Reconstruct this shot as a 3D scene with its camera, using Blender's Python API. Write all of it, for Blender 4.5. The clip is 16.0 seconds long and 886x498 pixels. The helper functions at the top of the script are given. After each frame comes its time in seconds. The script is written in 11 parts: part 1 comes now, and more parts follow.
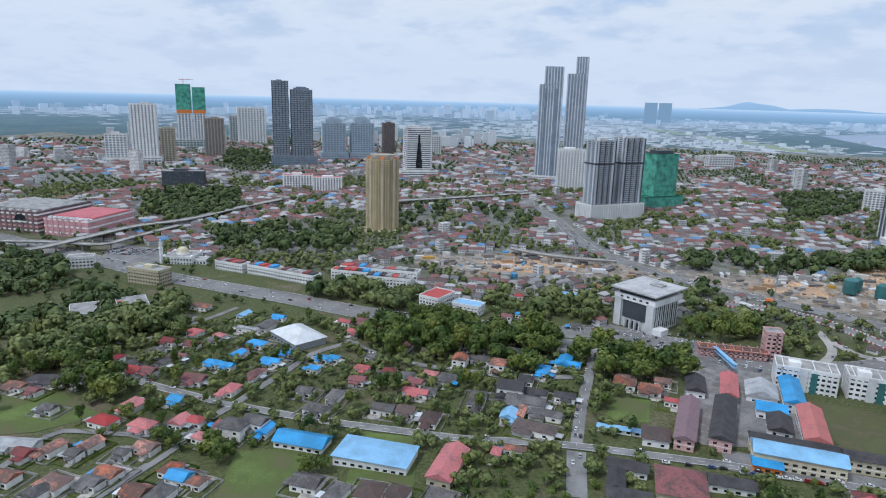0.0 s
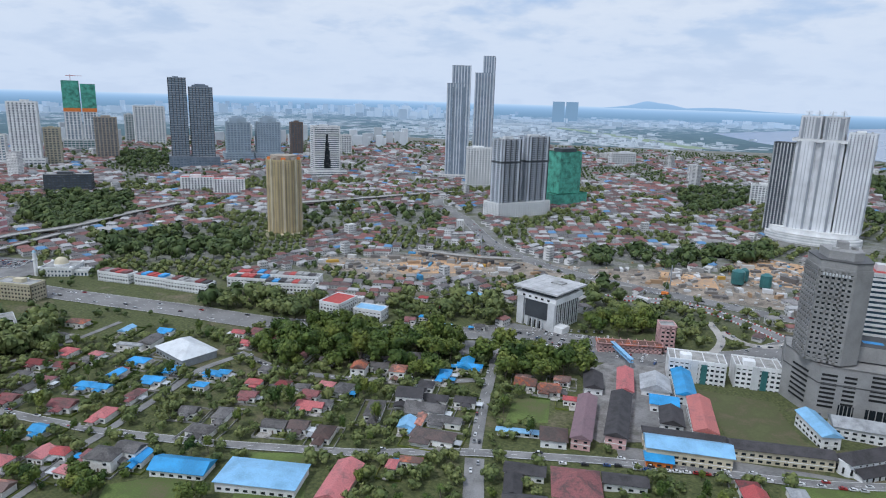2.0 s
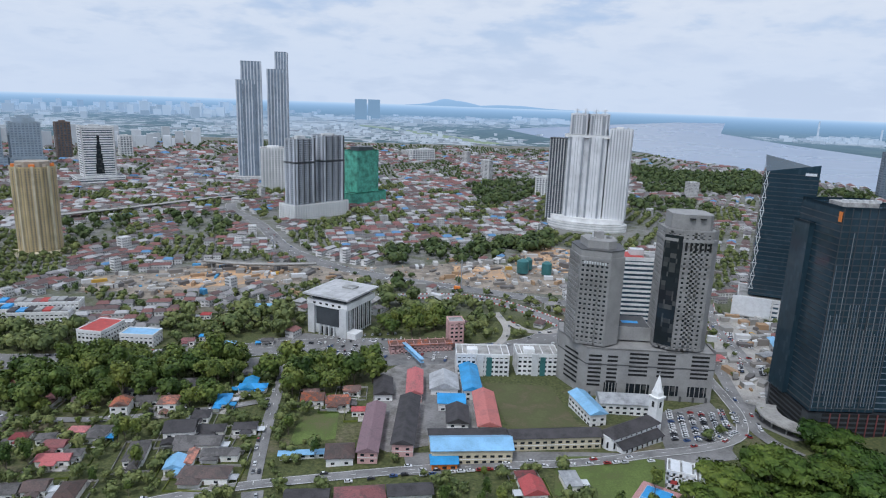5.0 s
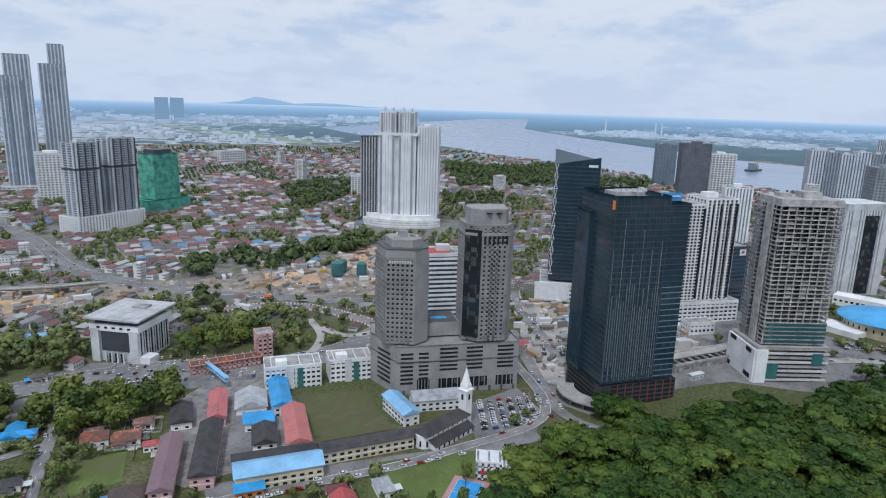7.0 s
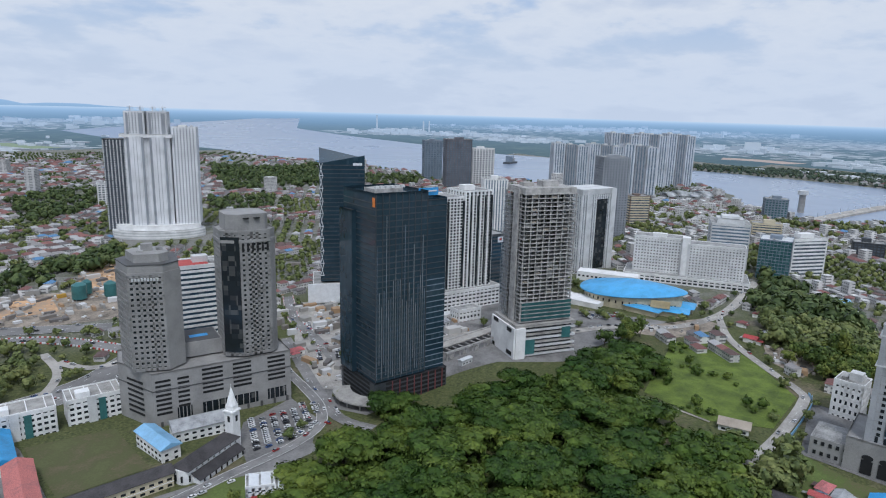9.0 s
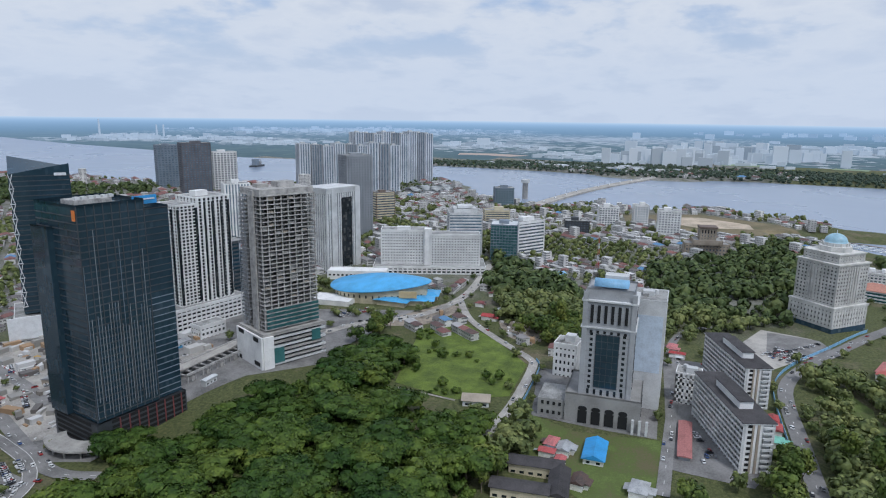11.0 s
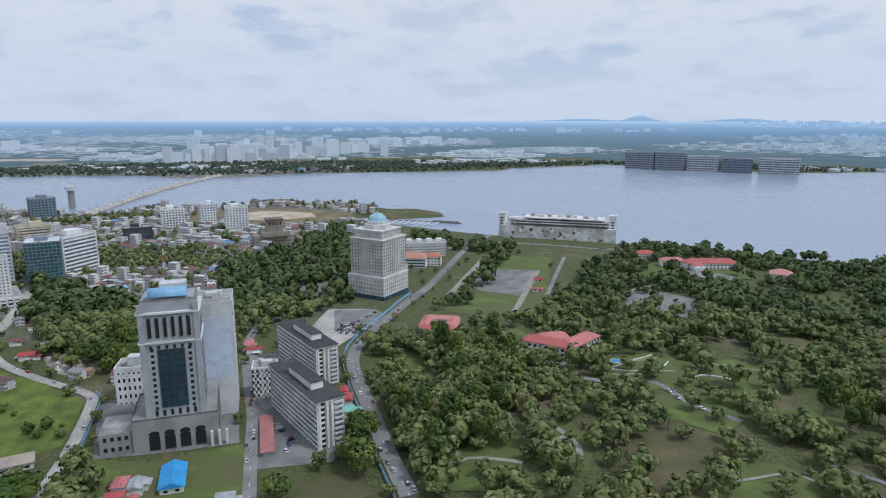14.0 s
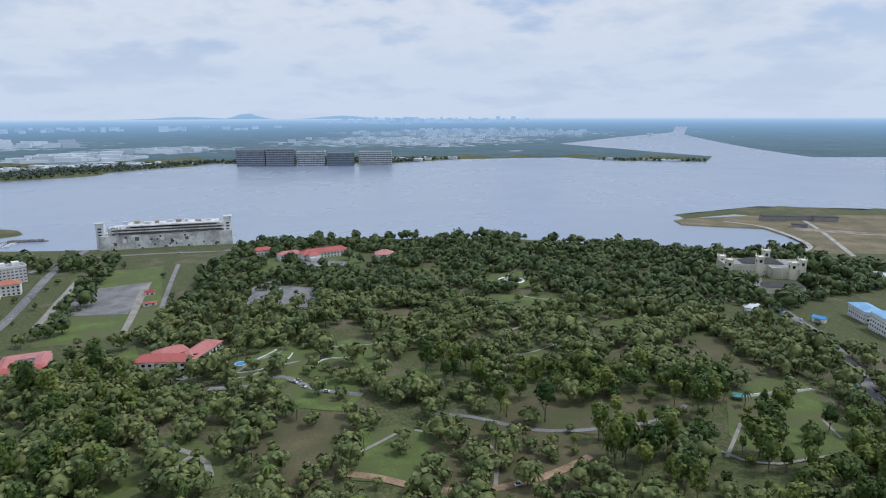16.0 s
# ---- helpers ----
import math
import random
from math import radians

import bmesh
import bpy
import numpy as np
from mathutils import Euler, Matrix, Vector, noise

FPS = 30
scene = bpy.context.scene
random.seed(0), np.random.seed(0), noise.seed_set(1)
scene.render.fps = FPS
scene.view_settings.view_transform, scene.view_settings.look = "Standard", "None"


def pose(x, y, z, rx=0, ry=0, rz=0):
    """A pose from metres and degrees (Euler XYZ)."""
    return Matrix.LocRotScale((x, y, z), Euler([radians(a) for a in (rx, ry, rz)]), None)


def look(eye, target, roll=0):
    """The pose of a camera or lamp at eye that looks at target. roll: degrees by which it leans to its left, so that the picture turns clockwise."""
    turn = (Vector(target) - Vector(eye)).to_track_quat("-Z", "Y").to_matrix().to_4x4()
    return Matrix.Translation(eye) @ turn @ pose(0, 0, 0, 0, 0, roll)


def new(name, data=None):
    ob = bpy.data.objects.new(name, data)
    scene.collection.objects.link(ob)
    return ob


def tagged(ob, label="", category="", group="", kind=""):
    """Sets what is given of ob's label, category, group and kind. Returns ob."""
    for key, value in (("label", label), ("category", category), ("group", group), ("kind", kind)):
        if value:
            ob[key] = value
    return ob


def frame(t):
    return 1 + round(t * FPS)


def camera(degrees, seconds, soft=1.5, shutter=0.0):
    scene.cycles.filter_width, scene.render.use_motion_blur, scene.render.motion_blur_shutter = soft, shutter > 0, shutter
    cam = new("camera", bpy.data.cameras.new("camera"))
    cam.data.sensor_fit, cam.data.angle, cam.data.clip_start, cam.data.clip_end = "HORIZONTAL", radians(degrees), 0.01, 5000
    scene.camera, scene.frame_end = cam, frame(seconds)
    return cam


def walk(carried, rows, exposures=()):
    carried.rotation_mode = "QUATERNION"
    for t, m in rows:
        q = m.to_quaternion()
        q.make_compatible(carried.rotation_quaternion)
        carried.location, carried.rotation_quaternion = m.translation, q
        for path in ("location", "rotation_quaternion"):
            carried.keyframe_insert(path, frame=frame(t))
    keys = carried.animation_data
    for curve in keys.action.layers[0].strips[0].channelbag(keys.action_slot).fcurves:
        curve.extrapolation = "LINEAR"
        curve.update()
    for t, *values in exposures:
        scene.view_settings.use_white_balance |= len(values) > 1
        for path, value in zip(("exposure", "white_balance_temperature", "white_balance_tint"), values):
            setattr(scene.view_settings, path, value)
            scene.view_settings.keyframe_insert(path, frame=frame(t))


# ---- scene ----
cam = camera(69.6, 16.0, soft=1.1)
PATH = [
    (0, (0.401, 0.831, 197.899), (-0.218, 2.675, 197.434), 1.6),
    (0.5, (2.955, 5.696, 197.726), (2.375, 7.553, 197.261), 1.7),
    (1, (5.861, 10.255, 197.818), (5.343, 12.13, 197.354), 1.7),
    (1.5, (8.73, 14.755, 198.131), (8.285, 16.649, 197.668), 1.8),
    (2, (11.877, 19.026, 198.431), (11.504, 20.936, 197.969), 1.8),
    (2.5, (15.07, 23.419, 198.678), (14.774, 25.343, 198.217), 1.9),
    (3, (18.634, 27.448, 199.079), (18.413, 29.381, 198.619), 1.9),
    (3.2, (20.105, 28.954, 199.144), (19.916, 30.892, 198.685), 1.9),
    (5.3, (37.002, 41.426, 201.313), (37.277, 43.355, 200.863), 2.0),
    (5.5, (38.417, 42.44, 201.505), (38.743, 44.361, 201.055), 2.0),
    (6, (43.421, 44.675, 201.668), (43.875, 46.571, 201.221), 2.0),
    (6.5, (48.078, 46.672, 201.896), (48.661, 48.533, 201.453), 1.9),
    (7, (53.006, 48.266, 202.035), (53.728, 50.079, 201.594), 1.8),
    (7.5, (57.453, 49.607, 202.059), (58.309, 51.361, 201.622), 1.8),
    (8, (62.314, 50.741, 202.039), (63.311, 52.42, 201.605), 1.7),
    (8.5, (66.846, 51.423, 201.818), (67.992, 53.005, 201.389), 1.6),
    (9, (71.154, 51.715, 201.453), (72.445, 53.182, 201.028), 1.5),
    (9.2, (73.001, 51.682, 201.336), (74.347, 53.1, 200.913), 1.4),
    (11.3, (89.76, 45.411, 198.524), (91.555, 46.194, 198.118), 0.7),
    (11.5, (91.305, 44.931, 198.198), (93.129, 45.643, 197.793), 0.7),
    (12, (94.7, 42.964, 197.224), (96.585, 43.497, 196.822), 0.5),
    (12.5, (97.604, 40.862, 197.1), (99.535, 41.197, 196.697), 0.4),
    (13, (99.839, 38.476, 197.277), (101.794, 38.599, 196.873), 0.3),
    (13.5, (101.886, 35.907, 197.152), (103.842, 35.8, 196.746), 0.2),
    (14, (103.375, 33.305, 197.048), (105.302, 32.961, 196.641), 0.1),
    (14.5, (104.208, 30.412, 196.854), (106.075, 29.821, 196.445), -0.0),
    (15, (105.239, 27.172, 196.45), (107.001, 26.32, 196.04), -0.1),
    (15.5, (105.479, 24.078, 195.987), (107.094, 22.972, 195.575), -0.2),
    (16, (104.943, 21.305, 195.608), (106.361, 19.957, 195.194), -0.2),
]
EXPOSURES = [(0.0, 0.08, 5600.0, 10.0), (6.5, 0.03, 5700.0, 11.0), (12.5, -0.06, 5750.0, 11.0), (16.0, -0.02, 5700.0, 11.0)]
walk(cam, [(t, look(eye, target, roll)) for t, eye, target, roll in PATH], exposures=EXPOSURES)

# ---- sky and sun ----
SUN_EL, SUN_AZ = 58.0, 215.0
world = bpy.data.worlds.new("world")
scene.world = world
world.use_nodes = True


class Nodes:
    """Short hand for building node trees."""

    def __init__(self, tree):
        self.tree = tree

    def add(self, kind, **values):
        node = self.tree.nodes.new(kind)
        for key, value in values.items():
            if key in node.bl_rna.properties.keys():
                setattr(node, key, value)
        return node

    def link(self, a, b):
        self.tree.links.new(a, b)

    def math(self, op, a, b=None, clamp=False):
        node = self.tree.nodes.new("ShaderNodeMath")
        node.operation, node.use_clamp = op, clamp
        for n, value in enumerate((a, b)):
            if value is None:
                continue
            if isinstance(value, (int, float)):
                node.inputs[n].default_value = value
            else:
                self.link(value, node.inputs[n])
        return node.outputs[0]

    def mix(self, fac, a, b, blend="MIX"):
        node = self.tree.nodes.new("ShaderNodeMix")
        node.data_type, node.blend_type = "RGBA", blend
        for n, value in ((0, fac), (6, a), (7, b)):
            if isinstance(value, (int, float)):
                node.inputs[n].default_value = value
            elif isinstance(value, tuple):
                node.inputs[n].default_value = (*value[:3], 1)
            else:
                self.link(value, node.inputs[n])
        return node.outputs[2]

    def ramp(self, fac, *stops):
        node = self.tree.nodes.new("ShaderNodeValToRGB")
        el = node.color_ramp.elements
        while len(el) < len(stops):
            el.new(0.5)
        for e, (at, colour) in zip(el, stops):
            e.position = at
            e.color = (*colour, 1) if isinstance(colour, tuple) else (colour, colour, colour, 1)
        self.link(fac, node.inputs[0])
        return node.outputs[0]

    def noise(self, vector, scale, detail=3.0, rough=0.55, distortion=0.0):
        node = self.tree.nodes.new("ShaderNodeTexNoise")
        node.inputs["Scale"].default_value, node.inputs["Detail"].default_value = scale, detail
        node.inputs["Roughness"].default_value, node.inputs["Distortion"].default_value = rough, distortion
        if vector is not None:
            self.link(vector, node.inputs["Vector"])
        return node.outputs[0]


def make_world():
    tree = world.node_tree
    n = Nodes(tree)
    back = tree.nodes["Background"]
    sky = tree.nodes.new("ShaderNodeTexSky")
    sky.sky_type, sky.sun_disc = "NISHITA", False
    sky.sun_elevation, sky.sun_rotation = radians(SUN_EL), radians(SUN_AZ)
    sky.air_density, sky.dust_density = 1.4, 2.0
    where = tree.nodes.new("ShaderNodeTexCoord").outputs["Generated"]
    split = tree.nodes.new("ShaderNodeSeparateXYZ")
    n.link(where, split.inputs[0])
    up = n.math("MAXIMUM", split.outputs[2], 0.0)
    lift = n.math("ADD", up, 0.24)
    flat = tree.nodes.new("ShaderNodeCombineXYZ")
    n.link(n.math("DIVIDE", split.outputs[0], lift), flat.inputs[0])
    n.link(n.math("DIVIDE", split.outputs[1], lift), flat.inputs[1])
    big = n.noise(flat.outputs[0], 1.1, 5.0, 0.55, 0.1)
    fine = n.noise(flat.outputs[0], 3.4, 6.0, 0.58, 0.1)
    dens = n.math("ADD", n.math("MULTIPLY", big, 0.65), n.math("MULTIPLY", fine, 0.35))
    cover = n.ramp(dens, (0.41, 0.0), (0.5, 1.0))
    shade = n.ramp(dens, (0.38, (4.5, 5.2, 6.2)), (0.48, (6.3, 6.45, 6.6)), (0.54, (6.9, 6.9, 6.8)), (0.64, (5.1, 5.5, 6.1)))
    clear = n.mix(0.55, sky.outputs[0], (3.3, 4.4, 6.8))
    cloudy = n.mix(cover, clear, shade)
    hazy = n.ramp(up, (0.0, 0.9), (0.06, 0.75), (0.17, 0.12), (0.3, 0.0))
    glow = n.mix(hazy, cloudy, (5.8, 6.25, 6.8))
    n.link(glow, back.inputs[0])
    back.inputs[1].default_value = 0.108


make_world()
sun = new("sun", bpy.data.lights.new("sun", "SUN"))
sun.data.energy, sun.data.angle, sun.data.color = 1.75, radians(10), (1.0, 0.95, 0.87)
sun.matrix_world = look((400 * math.sin(radians(SUN_AZ)), 400 * math.cos(radians(SUN_AZ)), 640), (0, 0, 0))

# ---- materials ----
MATS = {}


def paint(name, base, rough=0.75, vary=0.16, scale=0.25, fine=3.0, metal=0.0, bump=0.0, spread=0.0, dirt=None, island=0.0, ribs=0.0, storeys=False):
    """A matt surface: colour with broad stains and fine grain, optional relief, and a spread of tone from piece to piece."""
    m = bpy.data.materials.new(name)
    m.use_nodes = True
    n = Nodes(m.node_tree)
    shader = m.node_tree.nodes["Principled BSDF"]
    where = m.node_tree.nodes.new("ShaderNodeNewGeometry").outputs["Position"]
    wide, grain = n.noise(where, scale, 4.0, 0.6), n.noise(where, fine, 3.0, 0.6)
    tone = n.math("ADD", n.math("MULTIPLY", wide, 0.65), n.math("MULTIPLY", grain, 0.35))
    dark = tuple(c * (1 - 1.9 * vary) for c in base)
    light = tuple(min(1.0, c * (1 + 1.5 * vary)) for c in base)
    colour = n.ramp(tone, (0.37, dirt if dirt else dark), (0.5, base), (0.63, light))
    if spread:
        info = m.node_tree.nodes.new("ShaderNodeObjectInfo").outputs["Random"]
        hsv = m.node_tree.nodes.new("ShaderNodeHueSaturation")
        n.link(colour, hsv.inputs["Color"])
        n.link(n.math("ADD", n.math("MULTIPLY", info, 2 * spread), 1 - spread), hsv.inputs["Value"])
        n.link(n.math("ADD", n.math("MULTIPLY", info, 0.06 * spread), 0.5 - 0.03 * spread), hsv.inputs["Hue"])
        colour = hsv.outputs[0]
    if island:
        rnd = m.node_tree.nodes.new("ShaderNodeNewGeometry").outputs["Random Per Island"]
        hsv = m.node_tree.nodes.new("ShaderNodeHueSaturation")
        n.link(colour, hsv.inputs["Color"])
        n.link(n.math("ADD", n.math("MULTIPLY", rnd, 2 * island), 1 - island), hsv.inputs["Value"])
        colour = hsv.outputs[0]
    if storeys:
        # dark window rows, broken into bays
        axes = m.node_tree.nodes.new("ShaderNodeSeparateXYZ")
        n.link(where, axes.inputs[0])
        row = n.math("LESS_THAN", n.math("FRACT", n.math("DIVIDE", axes.outputs[2], 3.3)), 0.42)
        bay = n.math("GREATER_THAN", n.math("FRACT", n.math("DIVIDE", n.math("ADD", axes.outputs[0], axes.outputs[1]), 3.7)), 0.42)
        colour = n.mix(n.math("MULTIPLY", n.math("MULTIPLY", row, bay), 0.8), colour, (0.06, 0.065, 0.07))
    n.link(colour, shader.inputs["Base Color"])
    shader.inputs["Roughness"].default_value, shader.inputs["Metallic"].default_value = rough, metal
    if bump or ribs:
        node = m.node_tree.nodes.new("ShaderNodeBump")
        node.inputs["Distance"].default_value = max(bump, ribs)
        node.inputs["Strength"].default_value = 0.8
        if ribs:
            wave = m.node_tree.nodes.new("ShaderNodeTexWave")
            wave.bands_direction = "X"
            wave.inputs["Scale"].default_value = 0.55
            n.link(m.node_tree.nodes.new("ShaderNodeTexCoord").outputs["Object"], wave.inputs["Vector"])
            n.link(wave.outputs["Fac"], node.inputs["Height"])
        else:
            n.link(grain, node.inputs["Height"])
        n.link(node.outputs[0], shader.inputs["Normal"])
    MATS[name] = m
    return m


def glazing(name, base, light, rough=0.12, cell=(3.4, 3.4, 3.3), lit=0.25):
    """Window glass seen from far: dark panes, of which some show blinds."""
    m = bpy.data.materials.new(name)
    m.use_nodes = True
    n = Nodes(m.node_tree)
    tree = m.node_tree
    shader = tree.nodes["Principled BSDF"]
    where = tree.nodes.new("ShaderNodeTexCoord").outputs["Object"]
    div = tree.nodes.new("ShaderNodeVectorMath")
    div.operation = "DIVIDE"
    div.inputs[1].default_value = cell
    n.link(where, div.inputs[0])
    low = tree.nodes.new("ShaderNodeVectorMath")
    low.operation = "FLOOR"
    n.link(div.outputs[0], low.inputs[0])
    white = tree.nodes.new("ShaderNodeTexWhiteNoise")
    n.link(low.outputs[0], white.inputs["Vector"])
    broad = n.noise(where, 0.04, 2.0)
    pick = n.ramp(white.outputs["Value"], (0.0, base), (1 - lit, tuple(c * 1.5 for c in base)), (1.0, light))
    colour = n.mix(0.5, pick, n.ramp(broad, (0.3, base), (0.7, tuple(c * 1.9 for c in base))))
    n.link(colour, shader.inputs["Base Color"])
    shader.inputs["Roughness"].default_value = rough
    shader.inputs["IOR"].default_value = 1.52
    MATS[name] = m
    return m


paint("concrete", (0.34, 0.33, 0.31), 0.85, 0.2, 0.12, 2.0, bump=0.05)
paint("grey_stone", (0.29, 0.285, 0.275), 0.7, 0.12, 0.08, 1.5)
# dark stone; also the painted shade inside the unfinished tower
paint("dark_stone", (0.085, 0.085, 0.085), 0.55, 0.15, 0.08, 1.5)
paint("white_wall", (0.78, 0.78, 0.77), 0.7, 0.1, 0.07, 1.5)
paint("pale_wall", (0.58, 0.59, 0.59), 0.75, 0.12, 0.07, 1.5)
paint("cream_wall", (0.56, 0.5, 0.36), 0.75, 0.12, 0.1, 1.5)
paint("gold_wall", (0.52, 0.42, 0.24), 0.75, 0.12, 0.1, 1.5)
paint("tan_wall", (0.36, 0.31, 0.25), 0.75, 0.12, 0.1, 1.5)
paint("brown_wall", (0.16, 0.12, 0.1), 0.7, 0.12, 0.1, 1.5)
paint("charcoal", (0.055, 0.062, 0.07), 0.5, 0.2, 0.06, 1.2)
paint("blue_grey", (0.2, 0.24, 0.29), 0.5, 0.12, 0.06, 1.2)
paint("pink_wall", (0.6, 0.38, 0.36), 0.75, 0.12, 0.1, 1.5)
paint("maroon_wall", (0.2, 0.06, 0.06), 0.7, 0.12, 0.1, 1.5)
paint("green_net", (0.1, 0.35, 0.26), 0.85, 0.3, 0.09, 0.8, bump=0.2)
paint("roof_grey", (0.3, 0.3, 0.29), 0.8, 0.25, 0.12, 1.2, bump=0.04)
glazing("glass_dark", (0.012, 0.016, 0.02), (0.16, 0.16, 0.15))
# paler panes for far towers, with haze put into the base colour
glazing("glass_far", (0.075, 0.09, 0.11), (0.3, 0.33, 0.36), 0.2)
glazing("glass_hazed_blue", (0.1, 0.14, 0.18), (0.3, 0.35, 0.4), 0.2)
glazing("glass_blue", (0.03, 0.055, 0.08), (0.2, 0.24, 0.26))
glazing("glass_teal", (0.03, 0.085, 0.09), (0.16, 0.25, 0.25))
glazing("glass_black", (0.018, 0.036, 0.05), (0.06, 0.09, 0.112), 0.09, (2.2, 2.2, 4.0), 0.1)


# ---- building blocks ----
def link_mesh(name, mesh, material, parent=None, label=""):
    ob = new(name, mesh)
    if material:
        if not mesh.materials:
            mesh.materials.append(MATS[material])
        elif mesh.materials[0] != MATS[material]:
            ob.material_slots[0].link = "OBJECT"
            ob.material_slots[0].material = MATS[material]
    if parent:
        ob.parent = parent
    if label:
        ob["label"] = label
    return ob


def part(name, bm, material, parent=None, label=""):
    mesh = bpy.data.meshes.new(name)
    bm.to_mesh(mesh)
    bm.free()
    return link_mesh(name, mesh, material, parent, label)


def thing(name, x, y, z, rot, label, category, group=""):
    ob = new(name)
    ob.empty_display_size = 1
    ob.matrix_basis = pose(x, y, z, 0, 0, rot)
    return tagged(ob, label, category, group)


def add_box(bm, x0, x1, y0, y1, z0, z1):
    v = [bm.verts.new((x, y, z)) for z in (z0, z1) for y in (y0, y1) for x in (x0, x1)]
    for q in ((0, 2, 3, 1), (4, 5, 7, 6), (0, 1, 5, 4), (1, 3, 7, 5), (3, 2, 6, 7), (2, 0, 4, 6)):
        bm.faces.new([v[i] for i in q])


CUBES = {}


def cube(name, parent, material, x, y, z, sx, sy, sz, rot=0.0, label=""):
    """A box part: centre of its foot, and size. Alike boxes share their mesh."""
    key = (name, round(sx, 2), round(sy, 2), round(sz, 2), material)
    if key not in CUBES:
        bm = bmesh.new()
        add_box(bm, -sx / 2, sx / 2, -sy / 2, sy / 2, 0, sz)
        CUBES[key] = bpy.data.meshes.new(name)
        bm.to_mesh(CUBES[key])
        bm.free()
    ob = link_mesh(name, CUBES[key], material, parent, label)
    ob.matrix_basis = pose(x, y, z, 0, 0, rot)
    return ob


def prism(name, parent, material, outline, z0, z1, label="", inset=0.0, sink=0.0):
    """An upright prism over an outline (counter-clockwise); inset and sink give it a parapet round a sunk roof."""
    bm = bmesh.new()
    low = [bm.verts.new((x, y, z0)) for x, y in outline]
    top = [bm.verts.new((x, y, z1)) for x, y in outline]
    k = len(outline)
    for i in range(k):
        bm.faces.new((low[i], low[(i + 1) % k], top[(i + 1) % k], top[i]))
    bm.faces.new(low[::-1])
    cap = bm.faces.new(top)
    if inset:
        bmesh.ops.inset_region(bm, faces=[cap], thickness=inset)
        inner = bmesh.ops.extrude_discrete_faces(bm, faces=[cap])["faces"]
        bmesh.ops.translate(bm, verts=list({v for f in inner for v in f.verts}), vec=(0, 0, -sink))
    return part(name, bm, material, parent, label)


def rect(w, d):
    return [(-w / 2, -d / 2), (w / 2, -d / 2), (w / 2, d / 2), (-w / 2, d / 2)]


def shrink(outline, t):
    """The outline (counter-clockwise) moved inwards by t."""
    out, k = [], len(outline)
    for i in range(k):
        (ax, ay), (bx, by), (cx, cy) = outline[i - 1], outline[i], outline[(i + 1) % k]
        u, v = Vector((bx - ax, by - ay)).normalized(), Vector((cx - bx, cy - by)).normalized()
        n1, n2 = Vector((-u.y, u.x)), Vector((-v.y, v.x))
        m = n1 + n2
        m = m / max(0.2, m.dot(n1))
        out.append((bx + m.x * t, by + m.y * t))
    return out


def ring_mesh(name, outline, t, h):
    """A ring of wall thickness t along an outline."""
    bm = bmesh.new()
    o, i, k = outline, shrink(outline, t), len(outline)
    v = {(a, s, z): bm.verts.new((*(o if s == 0 else i)[a], z * h)) for a in range(k) for s in (0, 1) for z in (0, 1)}
    for a in range(k):
        b = (a + 1) % k
        for q in (((a, 0, 0), (b, 0, 0), (b, 0, 1), (a, 0, 1)), ((b, 1, 0), (a, 1, 0), (a, 1, 1), (b, 1, 1)),
                  ((a, 0, 1), (b, 0, 1), (b, 1, 1), (a, 1, 1)), ((b, 0, 0), (a, 0, 0), (a, 1, 0), (b, 1, 0))):
            bm.faces.new([v[p] for p in q])
    mesh = bpy.data.meshes.new(name)
    bm.to_mesh(mesh)
    bm.free()
    return mesh


